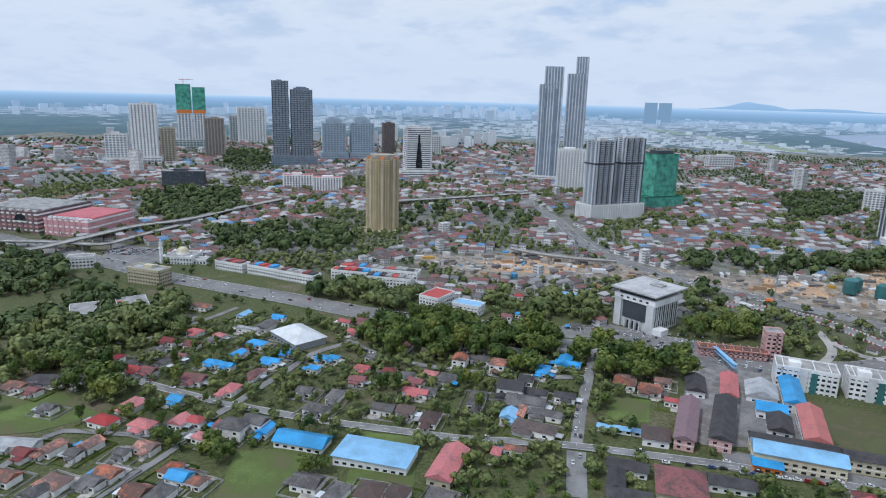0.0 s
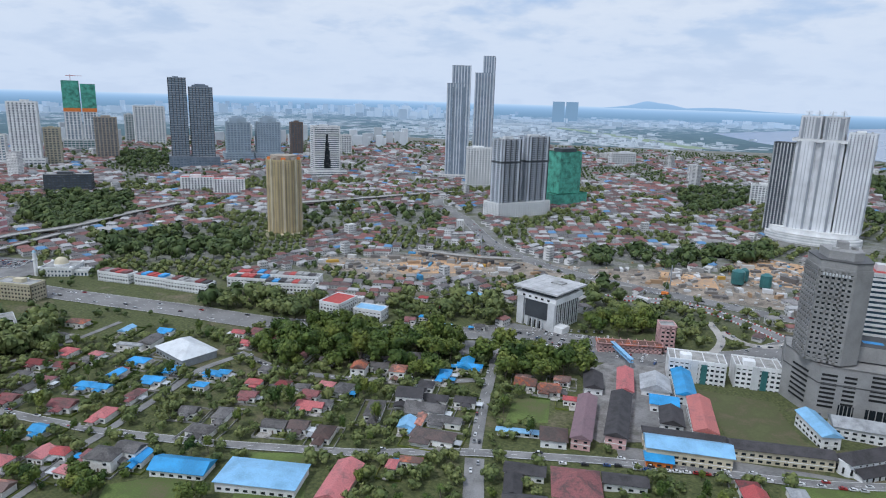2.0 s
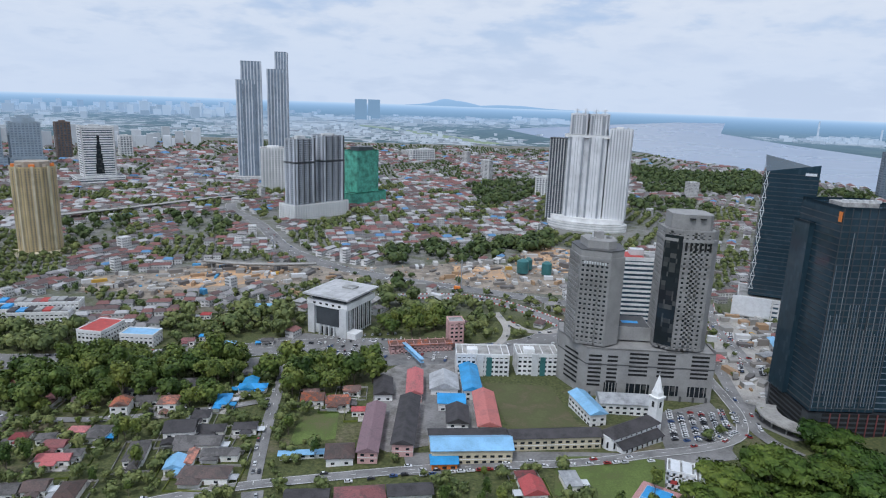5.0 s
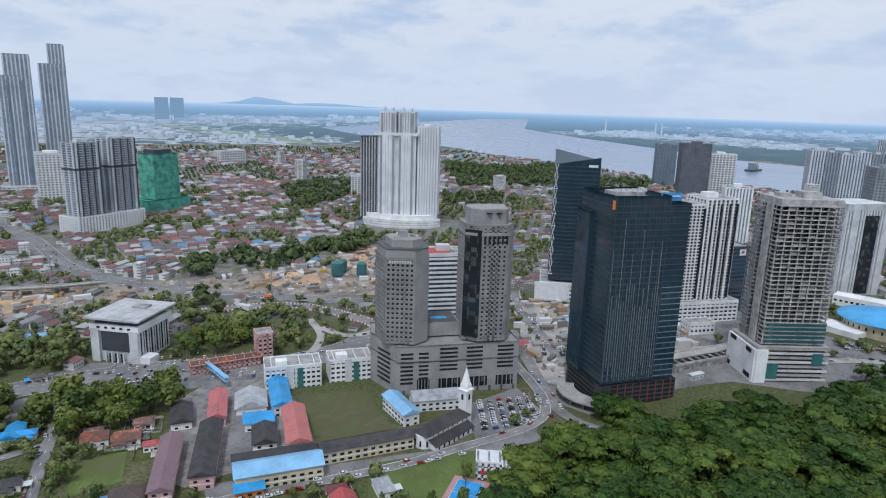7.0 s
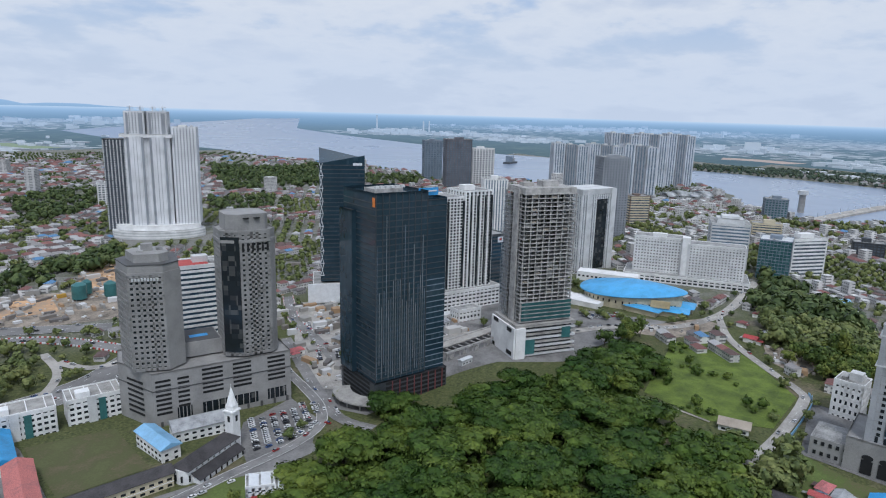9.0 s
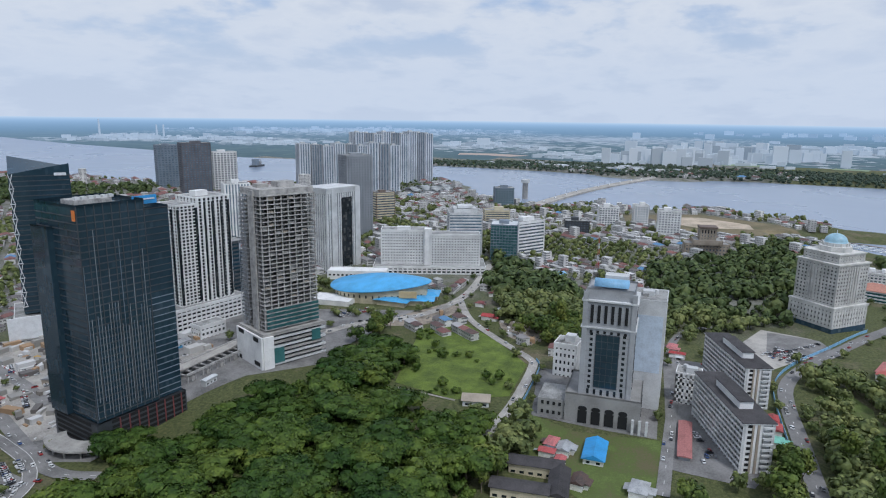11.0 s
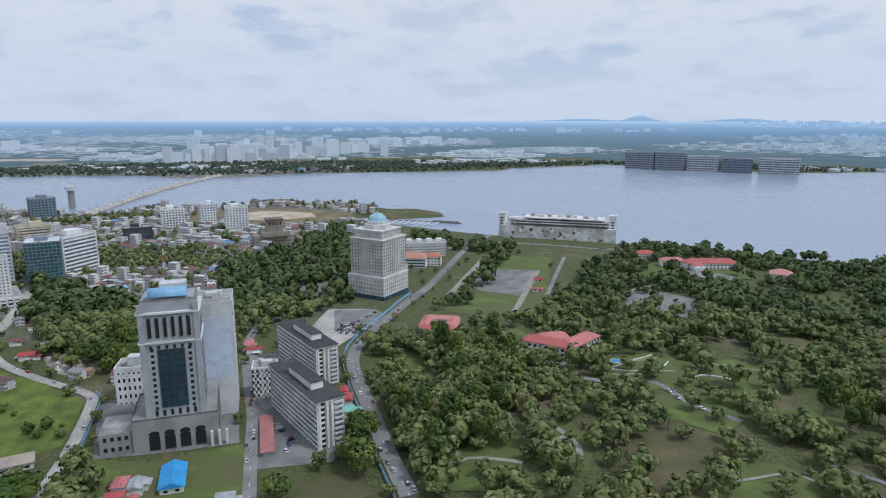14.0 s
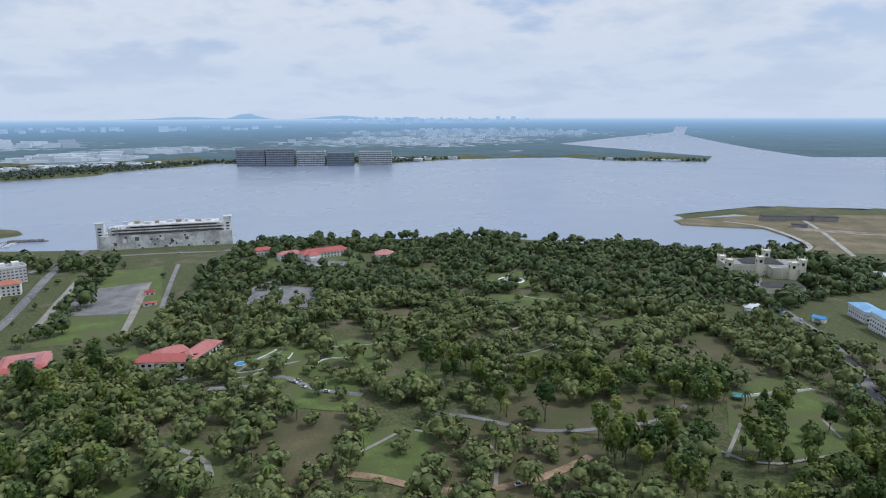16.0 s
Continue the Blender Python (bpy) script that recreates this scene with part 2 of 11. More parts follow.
def facade(parent, outline, z0, z1, floors, bay, wall, glass, span=0.42, pier=0.35, out=0.4, proud=0.0, band="", post="", solid=(), roof="roof_grey", parapet=1.3, skip=()):
    """A storeyed block: a glazed core, a band round each floor, a pier at each bay; solid edges are plain wall; a parapet round a sunk roof."""
    # far blocks keep only bays and storeys wide enough to be told apart
    away = math.hypot(parent.location.x - 60, parent.location.y - 35)
    bay, floors = max(bay, away * 0.0045), max(1, min(floors, int((z1 - z0) / (away * 0.0031 + 0.01))))
    step = (z1 - z0) / floors
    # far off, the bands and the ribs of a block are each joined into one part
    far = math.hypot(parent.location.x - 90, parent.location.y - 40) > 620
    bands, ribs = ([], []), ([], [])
    # far off, paler glass: haze and mirrored sky painted into its colour
    prism("glazed_core", parent, {"glass_dark": "glass_far", "glass_blue": "glass_hazed_blue"}.get(glass, glass) if far and away > 850 else glass, shrink(outline, out), z0, z1 - 0.3)
    if span:
        ring = ring_mesh("floor_band", outline, out + 0.05, step * span)
        for k in range(floors + 1):
            at = min(z0 + k * step - (0 if k == 0 else step * span / 2), z1 - step * span)
            if far:
                count = len(bands[0])
                bands[0].extend((v.co.x, v.co.y, v.co.z + at) for v in ring.vertices)
                bands[1].extend([count + i for i in f.vertices] for f in ring.polygons)
            else:
                ob = link_mesh("floor_band", ring, band or wall, parent)
                ob.location = (0, 0, at)
    for e, ((ax, ay), (bx, by)) in enumerate(zip(outline, outline[1:] + outline[:1])):
        length, turn = math.hypot(bx - ax, by - ay), math.degrees(math.atan2(by - ay, bx - ax))
        u, n = Vector((bx - ax, by - ay)) / length, Vector((by - ay, ax - bx)) / length
        if e in solid:
            mid = Vector((ax + bx, ay + by)) / 2 - n * (out / 2 - 0.08)
            cube("side_wall", parent, wall, mid.x, mid.y, z0, length, out + 0.1, z1 - z0 + 0.1, turn)
        elif pier and e not in skip:
            count = max(1, round(length / bay))
            wide = length / count * pier
            for k in range(count + 1):
                p = Vector((ax, ay)) + u * (wide / 2 + (length - wide) * k / count) + n * (proud - (out + proud) / 2)
                if far:
                    first, a, b = len(ribs[0]), u * wide / 2, n * (out + proud) / 2
                    ribs[0].extend((q.x, q.y, z) for z in (z0, z1 + 0.25) for q in (p - a + b, p + a + b, p + a - b, p - a - b))
                    ribs[1].extend([first + i for i in f] for f in ((0, 1, 5, 4), (1, 2, 6, 5), (2, 3, 7, 6), (3, 0, 4, 7), (4, 5, 6, 7)))
                else:
                    cube("pier", parent, post or wall, p.x, p.y, z0, wide, out + proud, z1 - z0 + 0.25, turn)
    for name, (verts, faces), material in (("floor_banding", bands, band or wall), ("wall_ribbing", ribs, post or wall)):
        if verts:
            mesh = bpy.data.meshes.new(name)
            mesh.from_pydata(verts, [], faces)
            tagged(link_mesh(name, mesh, material, parent), kind="stuff")
    top = link_mesh("parapet", ring_mesh("parapet", shrink(outline, -0.06), 0.5, parapet), wall, parent)
    top.location = (0, 0, z1 - 0.2)
    prism("roof_deck", parent, roof, shrink(outline, 0.42), z1 - 0.28, z1 + 0.25)


def off(outline, x, y):
    return [(a + x, b + y) for a, b in outline]


def rooftop(parent, w, d, z, seed, wall="pale_wall", x=0.0, y=0.0):
    """Plant rooms, tanks and a mast on a roof."""
    r = random.Random(seed)
    cube("plant_room", parent, wall, x + r.uniform(-0.1, 0.1) * w, y + r.uniform(-0.1, 0.1) * d, z, w * r.uniform(0.3, 0.45), d * r.uniform(0.3, 0.45), r.uniform(3.5, 6))
    for _ in range(2):
        cube("roof_unit", parent, "roof_grey", x + r.uniform(-0.35, 0.35) * w, y + r.uniform(-0.35, 0.35) * d, z, r.uniform(2, 4), r.uniform(2, 4), r.uniform(1.5, 2.5))
    cyl("water_tank", parent, "pale_wall", x + r.uniform(-0.3, 0.3) * w, y + 0.3 * d, z, 1.6, 3.0, 12)


def cyl(name, parent, material, x, y, z, r, h, sides=16, r2=None, label=""):
    bm = bmesh.new()
    bmesh.ops.create_cone(bm, cap_ends=True, segments=sides, radius1=r, radius2=r if r2 is None else r2, depth=h, matrix=Matrix.Translation((0, 0, h / 2)))
    ob = part(name, bm, material, parent, label)
    ob.location = (x, y, z)
    return ob


def dome(name, parent, material, x, y, z, r, flat=1.0, label=""):
    bm = bmesh.new()
    bmesh.ops.create_uvsphere(bm, u_segments=24, v_segments=14, radius=r)
    bmesh.ops.bisect_plane(bm, geom=bm.verts[:] + bm.edges[:] + bm.faces[:], plane_co=(0, 0, 0), plane_no=(0, 0, -1), clear_outer=True)
    bmesh.ops.scale(bm, vec=(1, 1, flat), verts=bm.verts[:])
    for f in bm.faces:
        f.smooth = True
    ob = part(name, bm, material, parent, label)
    ob.location = (x, y, z)
    return ob


# ---- terrain ----
SHELF_NORTH = [(-250, 320, -2), (-30, 345, 0), (150, 490, 0), (270, 420, 0), (-25, 590, -2), (-260, 440, -3), (-400, 870, -2), (-20, 1180, 2),
               (-300, 1570, 0), (-580, 650, -2), (420, 990, 2), (305, 378, 2), (434, 372, 9), (600, 330, 11), (780, 355, 7), (850, 360, 7),
               (608, 286, 12), (460, 208, 14), (435, 250, 15), (300, 270, 14), (360, 220, 17), (190, 320, 5), (1000, 250, 5), (700, 150, 9)]
SHELF_SOUTH = [(445, 31, 14), (430, 76, 14), (417, 117, 13), (411, 174, 17), (616, 16, 10), (594, 30, 11), (745, -10, 12), (755, -110, 6),
               (820, -102, 5), (545, -115, 17), (493, -160, 24), (400, -93, 23), (345, -150, 24), (310, -216, 21), (540, -494, 13), (719, -449, 10),
               (860, -490, 8), (470, -828, 6), (1064, -428, 0), (1125, -246, 0), (1000, 0, 4), (640, -1140, -5), (560, -1280, -5), (420, -1420, -5), (400, -1050, -4.5), (330, -1200, -5), (250, -1350, -5), (480, -1180, -5), (200, 200, 10), (130, 120, 16), (150, -200, 22), (100, -500, 16)]
SHELF = np.array(SHELF_NORTH + SHELF_SOUTH, float)
SEA = -6.0
MID = np.array((60.0, 35.0))
RIM_IN, RIM_OUT = 3000.0, 4900.0
DIP_NEAR, DIP_FAR = math.atan(204 / 3000), radians(0.36)
SHORE_HOME = [(780, 3890), (938, 3515), (1140, 3180), (1262, 2900), (1290, 2500), (1312, 2250), (1347, 1900), (1390, 1500), (1560, 1180), (1865, 1010),
              (1876, 926), (1774, 822), (1650, 770), (1536, 675), (1460, 560), (1425, 500), (1531, 429), (1513, 331), (1627, 174), (1547, 14),
              (1446, -201), (1395, -198), (1365, -39), (1327, 16), (1286, -85), (1209, -188), (1160, -250), (1050, -435), (1046, -484), (880, -611),
              (816, -675), (763, -751), (648, -818), (542, -884), (464, -960), (411, -1108), (573, -1298), (626, -1294), (671, -1166), (710, -1208),
              (639, -1445), (430, -1591), (-200, -2100), (-900, -2900), (-1200, -3600)]
SHORE_AWAY = [(300, -3500), (785, -3228), (1020, -3082), (1369, -3302), (1907, -3673), (2040, -3990), (2109, -3963), (2007, -3729), (2170, -3358), (2263, -2929),
              (1872, -2930), (1381, -2886), (1303, -2658), (1595, -2472), (1865, -2433), (2206, -2035), (2208, -1703), (2472, -1319), (2736, -1149), (2626, -794),
              (2517, -508), (2500, -250), (2502, 2), (2398, 408), (2450, 640), (2510, 900), (2490, 1300), (2424, 1977), (2325, 2231), (2272, 2728),
              (2231, 2926), (2113, 3322), (2022, 3664), (2251, 4045), (1967, 4138), (1398, 4079)]
STRAIT = np.array(SHORE_HOME + SHORE_AWAY, float)


def inside(poly, x, y):
    x, y = np.asarray(x, float), np.asarray(y, float)
    poly = np.asarray(poly, float)
    hit = np.zeros(x.shape, bool)
    for (x0, y0), (x1, y1) in zip(poly, np.roll(poly, -1, 0)):
        if y0 != y1:
            hit ^= ((y0 > y) != (y1 > y)) & (x < (x1 - x0) * (y - y0) / (y1 - y0) + x0)
    return hit


def edge_distance(poly, x, y):
    x, y = np.asarray(x, float), np.asarray(y, float)
    best = np.full(x.shape, 1e9)
    for (x0, y0), (x1, y1) in zip(poly, np.roll(poly, -1, 0)):
        dx, dy = x1 - x0, y1 - y0
        t = np.clip(((x - x0) * dx + (y - y0) * dy) / (dx * dx + dy * dy + 1e-9), 0, 1)
        best = np.minimum(best, np.hypot(x - x0 - t * dx, y - y0 - t * dy))
    return best


def ground_z(x, y):
    """Height of the land, vectorised: rolling ground, the strait's bed, and the rise far off towards the horizon."""
    x, y = np.atleast_1d(np.asarray(x, float)), np.atleast_1d(np.asarray(y, float))
    total, weight = np.zeros(x.shape), np.zeros(x.shape)
    for cx, cy, cz in SHELF:
        w = ((cx - x) ** 2 + (cy - y) ** 2 + 900.0) ** -1.6
        total, weight = total + w * cz, weight + w
    z = total / weight
    r = np.hypot(x - MID[0], y - MID[1])
    z = np.where(r > 2000, z + (np.clip((r - 2000) / 1000, 0, 1)) * (-5.5 - z), z)
    wet, edge = inside(STRAIT, x, y), edge_distance(STRAIT, x, y)
    z = np.where(wet, -8.5, np.where(edge < 30, -5.6 + (z + 5.6) * np.clip(edge / 30, 0, 1), z))
    s = np.clip((r - RIM_IN) / (RIM_OUT - RIM_IN), 0, 1)
    dip = DIP_NEAR * (1 - s) + DIP_FAR * s
    return np.where(r > RIM_IN, 198 - r * np.tan(dip) - np.where(wet, 0.0, -0.5), z)


LOW, STEP, SIDE = -3150.0, 15.0, 421
GRID = ground_z(*[a.ravel() for a in np.meshgrid(LOW + STEP * np.arange(SIDE), LOW + STEP * np.arange(SIDE))]).reshape(SIDE, SIDE)


def gz(x, y):
    """Height of the land at one spot, from a table."""
    u, v = (x - LOW) / STEP, (y - LOW) / STEP
    i, j = int(u), int(v)
    if not (0 <= u and 0 <= v and i < SIDE - 1 and j < SIDE - 1):
        return float(ground_z(x, y)[0])
    u, v = u - i, v - j
    return float((GRID[j, i] * (1 - u) + GRID[j, i + 1] * u) * (1 - v) + (GRID[j + 1, i] * (1 - u) + GRID[j + 1, i + 1] * u) * v)


def axis(centre, near, step, far, grow=1.09):
    """Grid lines, dense near the middle and wider away from it."""
    line, at, gap = [0.0], 0.0, step
    while at < far:
        gap = gap if at < near else gap * grow
        at += gap
        line.append(at)
    return centre + np.array([-v for v in line[:0:-1]] + line)


def sheet(name, xs, ys, height, material, keep=None):
    gx, gy = np.meshgrid(xs, ys)
    z = height(gx.ravel(), gy.ravel())
    verts = np.stack([gx.ravel(), gy.ravel(), z], 1)
    nx = len(xs)
    quads = [(j * nx + i, j * nx + i + 1, (j + 1) * nx + i + 1, (j + 1) * nx + i) for j in range(len(ys) - 1) for i in range(nx - 1)]
    if keep is not None:
        ok = keep(gx.ravel(), gy.ravel())
        quads = [q for q in quads if ok[list(q)].any()]
    mesh = bpy.data.meshes.new(name)
    mesh.from_pydata(verts.tolist(), [], quads)
    mesh.update()
    ob = link_mesh(name, mesh, material)
    for p in mesh.polygons:
        p.use_smooth = True
    return ob


def ground_material():
    m = bpy.data.materials.new("ground")
    m.use_nodes = True
    n = Nodes(m.node_tree)
    shader = m.node_tree.nodes["Principled BSDF"]
    where = m.node_tree.nodes.new("ShaderNodeNewGeometry").outputs["Position"]
    wide, mid, fine = n.noise(where, 0.006, 5.0, 0.6), n.noise(where, 0.035, 5.0, 0.65), n.noise(where, 0.5, 4.0, 0.65)
    grass = n.ramp(fine, (0.3, (0.034, 0.044, 0.014)), (0.52, (0.082, 0.096, 0.03)), (0.75, (0.16, 0.15, 0.062)))
    earth = n.ramp(fine, (0.3, (0.1, 0.082, 0.05)), (0.7, (0.21, 0.175, 0.115)))
    patch = n.ramp(n.math("ADD", n.math("MULTIPLY", wide, 0.5), n.math("MULTIPLY", mid, 0.5)), (0.52, 0.0), (0.62, 1.0))
    split = m.node_tree.nodes.new("ShaderNodeSeparateXYZ")
    n.link(where, split.inputs[0])
    # the paved town to the north and east
    town = n.math("MAXIMUM", n.math("DIVIDE", n.math("SUBTRACT", split.outputs[1], 600.0), 120.0, True), n.math("MULTIPLY", n.math("DIVIDE", n.math("SUBTRACT", split.outputs[0], 640.0), 160.0, True), n.math("DIVIDE", n.math("ADD", split.outputs[1], 40.0), 120.0, True)))
    paved = n.ramp(fine, (0.3, (0.13, 0.13, 0.125)), (0.55, (0.24, 0.235, 0.225)), (0.75, (0.4, 0.385, 0.36)))
    soil = n.mix(patch, grass, earth)
    n.link(n.mix(n.math("MULTIPLY", town, n.ramp(mid, (0.4, 0.25), (0.55, 0.9))), soil, paved), shader.inputs["Base Color"])
    shader.inputs["Roughness"].default_value = 0.95
    bump = m.node_tree.nodes.new("ShaderNodeBump")
    bump.inputs["Distance"].default_value = 0.6
    n.link(fine, bump.inputs["Height"])
    n.link(bump.outputs[0], shader.inputs["Normal"])
    MATS["ground"] = m


def water_material():
    m = bpy.data.materials.new("water")
    m.use_nodes = True
    n = Nodes(m.node_tree)
    shader = m.node_tree.nodes["Principled BSDF"]
    where = m.node_tree.nodes.new("ShaderNodeNewGeometry").outputs["Position"]
    wide = n.noise(where, 0.0016, 4.0, 0.6, 0.6)
    n.link(n.ramp(wide, (0.4, (0.23, 0.285, 0.375)), (0.6, (0.28, 0.335, 0.42))), shader.inputs["Base Color"])
    n.link(n.ramp(wide, (0.3, 0.2), (0.7, 0.32)), shader.inputs["Roughness"])
    bump = m.node_tree.nodes.new("ShaderNodeBump")
    bump.inputs["Distance"].default_value = 0.1
    bump.inputs["Strength"].default_value = 0.03
    n.link(n.noise(where, 0.12, 5.0, 0.6), bump.inputs["Height"])
    n.link(bump.outputs[0], shader.inputs["Normal"])
    MATS["water"] = m


def true_ground(n, tree):
    """Where a spot of the rising backdrop would lie on level ground: its place there, and its distance."""
    where = tree.nodes.new("ShaderNodeNewGeometry").outputs["Position"]
    rel = tree.nodes.new("ShaderNodeVectorMath")
    rel.operation = "SUBTRACT"
    rel.inputs[1].default_value = (MID[0], MID[1], 0)
    n.link(where, rel.inputs[0])
    split = tree.nodes.new("ShaderNodeSeparateXYZ")
    n.link(rel.outputs[0], split.inputs[0])
    r = n.math("SQRT", n.math("ADD", n.math("POWER", split.outputs[0], 2.0), n.math("POWER", split.outputs[1], 2.0)))
    s = n.math("DIVIDE", n.math("SUBTRACT", r, RIM_IN), RIM_OUT - RIM_IN, True)
    dip = n.math("ADD", n.math("MULTIPLY", n.math("SUBTRACT", 1.0, s), DIP_NEAR), n.math("MULTIPLY", s, DIP_FAR))
    away = n.math("DIVIDE", 204.0, n.math("TANGENT", dip))
    grow = n.math("DIVIDE", away, r)
    flat = tree.nodes.new("ShaderNodeCombineXYZ")
    n.link(n.math("MULTIPLY", split.outputs[0], grow), flat.inputs[0])
    n.link(n.math("MULTIPLY", split.outputs[1], grow), flat.inputs[1])
    return flat.outputs[0], away


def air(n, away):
    """The share of the painted haze's glow at a distance, and its colour."""
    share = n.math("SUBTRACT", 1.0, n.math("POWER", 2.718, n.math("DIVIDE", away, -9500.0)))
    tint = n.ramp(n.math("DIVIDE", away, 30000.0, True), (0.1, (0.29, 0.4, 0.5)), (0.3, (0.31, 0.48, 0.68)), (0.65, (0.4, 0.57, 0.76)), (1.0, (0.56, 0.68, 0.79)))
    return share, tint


TOWNS = [(3250, 420, 350), (3950, 250, 500), (5200, -500, 700), (3450, -750, 260), (3950, -1350, 350), (4000, -3300, 800), (4900, -5000, 1100), (3650, 4700, 600), (4000, 3800, 600), (4400, 1900, 700),
         (7500, 5000, 2000), (-4600, 4700, 1100), (-3600, 6300, 1300), (-2300, 7600, 1500), (-700, 5500, 1000), (2000, 7600, 700), (-2500, 4200, 1000), (6500, 1500, 1300), (-400, 4100, 900), (450, 3500, 450), (-80, 6600, 1300), (900, 7600, 1300)]


def distance_material():
    """The plain far distance: woods and pale towns on level ground, blue haze painted into their glow."""
    m = bpy.data.materials.new("far_distance")
    m.use_nodes = True
    tree = m.node_tree
    n = Nodes(tree)
    tree.nodes.remove(tree.nodes["Principled BSDF"])
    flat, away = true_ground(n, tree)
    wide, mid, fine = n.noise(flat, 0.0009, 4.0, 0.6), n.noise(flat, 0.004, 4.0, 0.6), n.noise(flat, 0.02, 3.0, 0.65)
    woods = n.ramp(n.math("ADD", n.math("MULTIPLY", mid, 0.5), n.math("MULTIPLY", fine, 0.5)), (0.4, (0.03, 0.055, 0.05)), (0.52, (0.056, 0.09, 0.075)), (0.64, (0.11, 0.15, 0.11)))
    built = None
    for u, v, size in TOWNS:
        gap = tree.nodes.new("ShaderNodeVectorMath")
        gap.operation = "DISTANCE"
        n.link(flat, gap.inputs[0])
        gap.inputs[1].default_value = (u - MID[0], v - MID[1], 0)
        near = n.math("SUBTRACT", 1.0, n.math("DIVIDE", gap.outputs["Value"], 1.6 * size), True)
        built = near if built is None else n.math("MAXIMUM", built, near)
    built = n.math("ADD", n.math("MULTIPLY", built, 0.75), n.math("MULTIPLY", wide, 0.5))
    cell = tree.nodes.new("ShaderNodeTexVoronoi")
    cell.inputs["Scale"].default_value = 0.016
    n.link(flat, cell.inputs["Vector"])
    hue = tree.nodes.new("ShaderNodeSeparateColor")
    n.link(cell.outputs["Color"], hue.inputs[0])
    roofs = n.ramp(hue.outputs[1], (0.0, (0.2, 0.15, 0.14)), (0.25, (0.3, 0.3, 0.3)), (0.5, (0.5, 0.51, 0.52)), (0.75, (0.66, 0.67, 0.68)))
    speck = n.math("GREATER_THAN", n.math("ADD", n.math("MULTIPLY", hue.outputs[0], 0.55), built), 0.86)
    land = n.mix(n.math("MULTIPLY", speck, 0.8), woods, roofs)
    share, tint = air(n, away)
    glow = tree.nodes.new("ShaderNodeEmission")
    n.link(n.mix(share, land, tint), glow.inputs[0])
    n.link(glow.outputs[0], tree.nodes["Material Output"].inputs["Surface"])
    MATS["far_distance"] = m


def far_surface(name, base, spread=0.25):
    """A surface on the backdrop, lit by the sun, with painted haze mixed in as glow."""
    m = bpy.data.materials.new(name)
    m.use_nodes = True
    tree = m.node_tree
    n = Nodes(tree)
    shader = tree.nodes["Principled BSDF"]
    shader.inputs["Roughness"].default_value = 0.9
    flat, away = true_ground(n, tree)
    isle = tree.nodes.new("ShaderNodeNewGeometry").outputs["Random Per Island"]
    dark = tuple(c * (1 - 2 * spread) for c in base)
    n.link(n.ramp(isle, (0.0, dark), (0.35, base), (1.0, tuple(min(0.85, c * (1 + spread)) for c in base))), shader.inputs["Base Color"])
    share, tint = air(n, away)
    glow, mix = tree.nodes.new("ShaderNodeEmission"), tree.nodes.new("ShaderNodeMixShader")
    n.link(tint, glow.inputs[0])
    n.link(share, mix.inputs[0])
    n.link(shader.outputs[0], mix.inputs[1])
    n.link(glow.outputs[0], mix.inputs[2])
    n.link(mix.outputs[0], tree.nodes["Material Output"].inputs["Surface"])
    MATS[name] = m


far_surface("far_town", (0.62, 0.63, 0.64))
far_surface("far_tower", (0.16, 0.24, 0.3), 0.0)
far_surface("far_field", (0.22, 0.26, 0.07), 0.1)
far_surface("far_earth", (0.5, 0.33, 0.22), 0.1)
ground_material()
water_material()
distance_material()


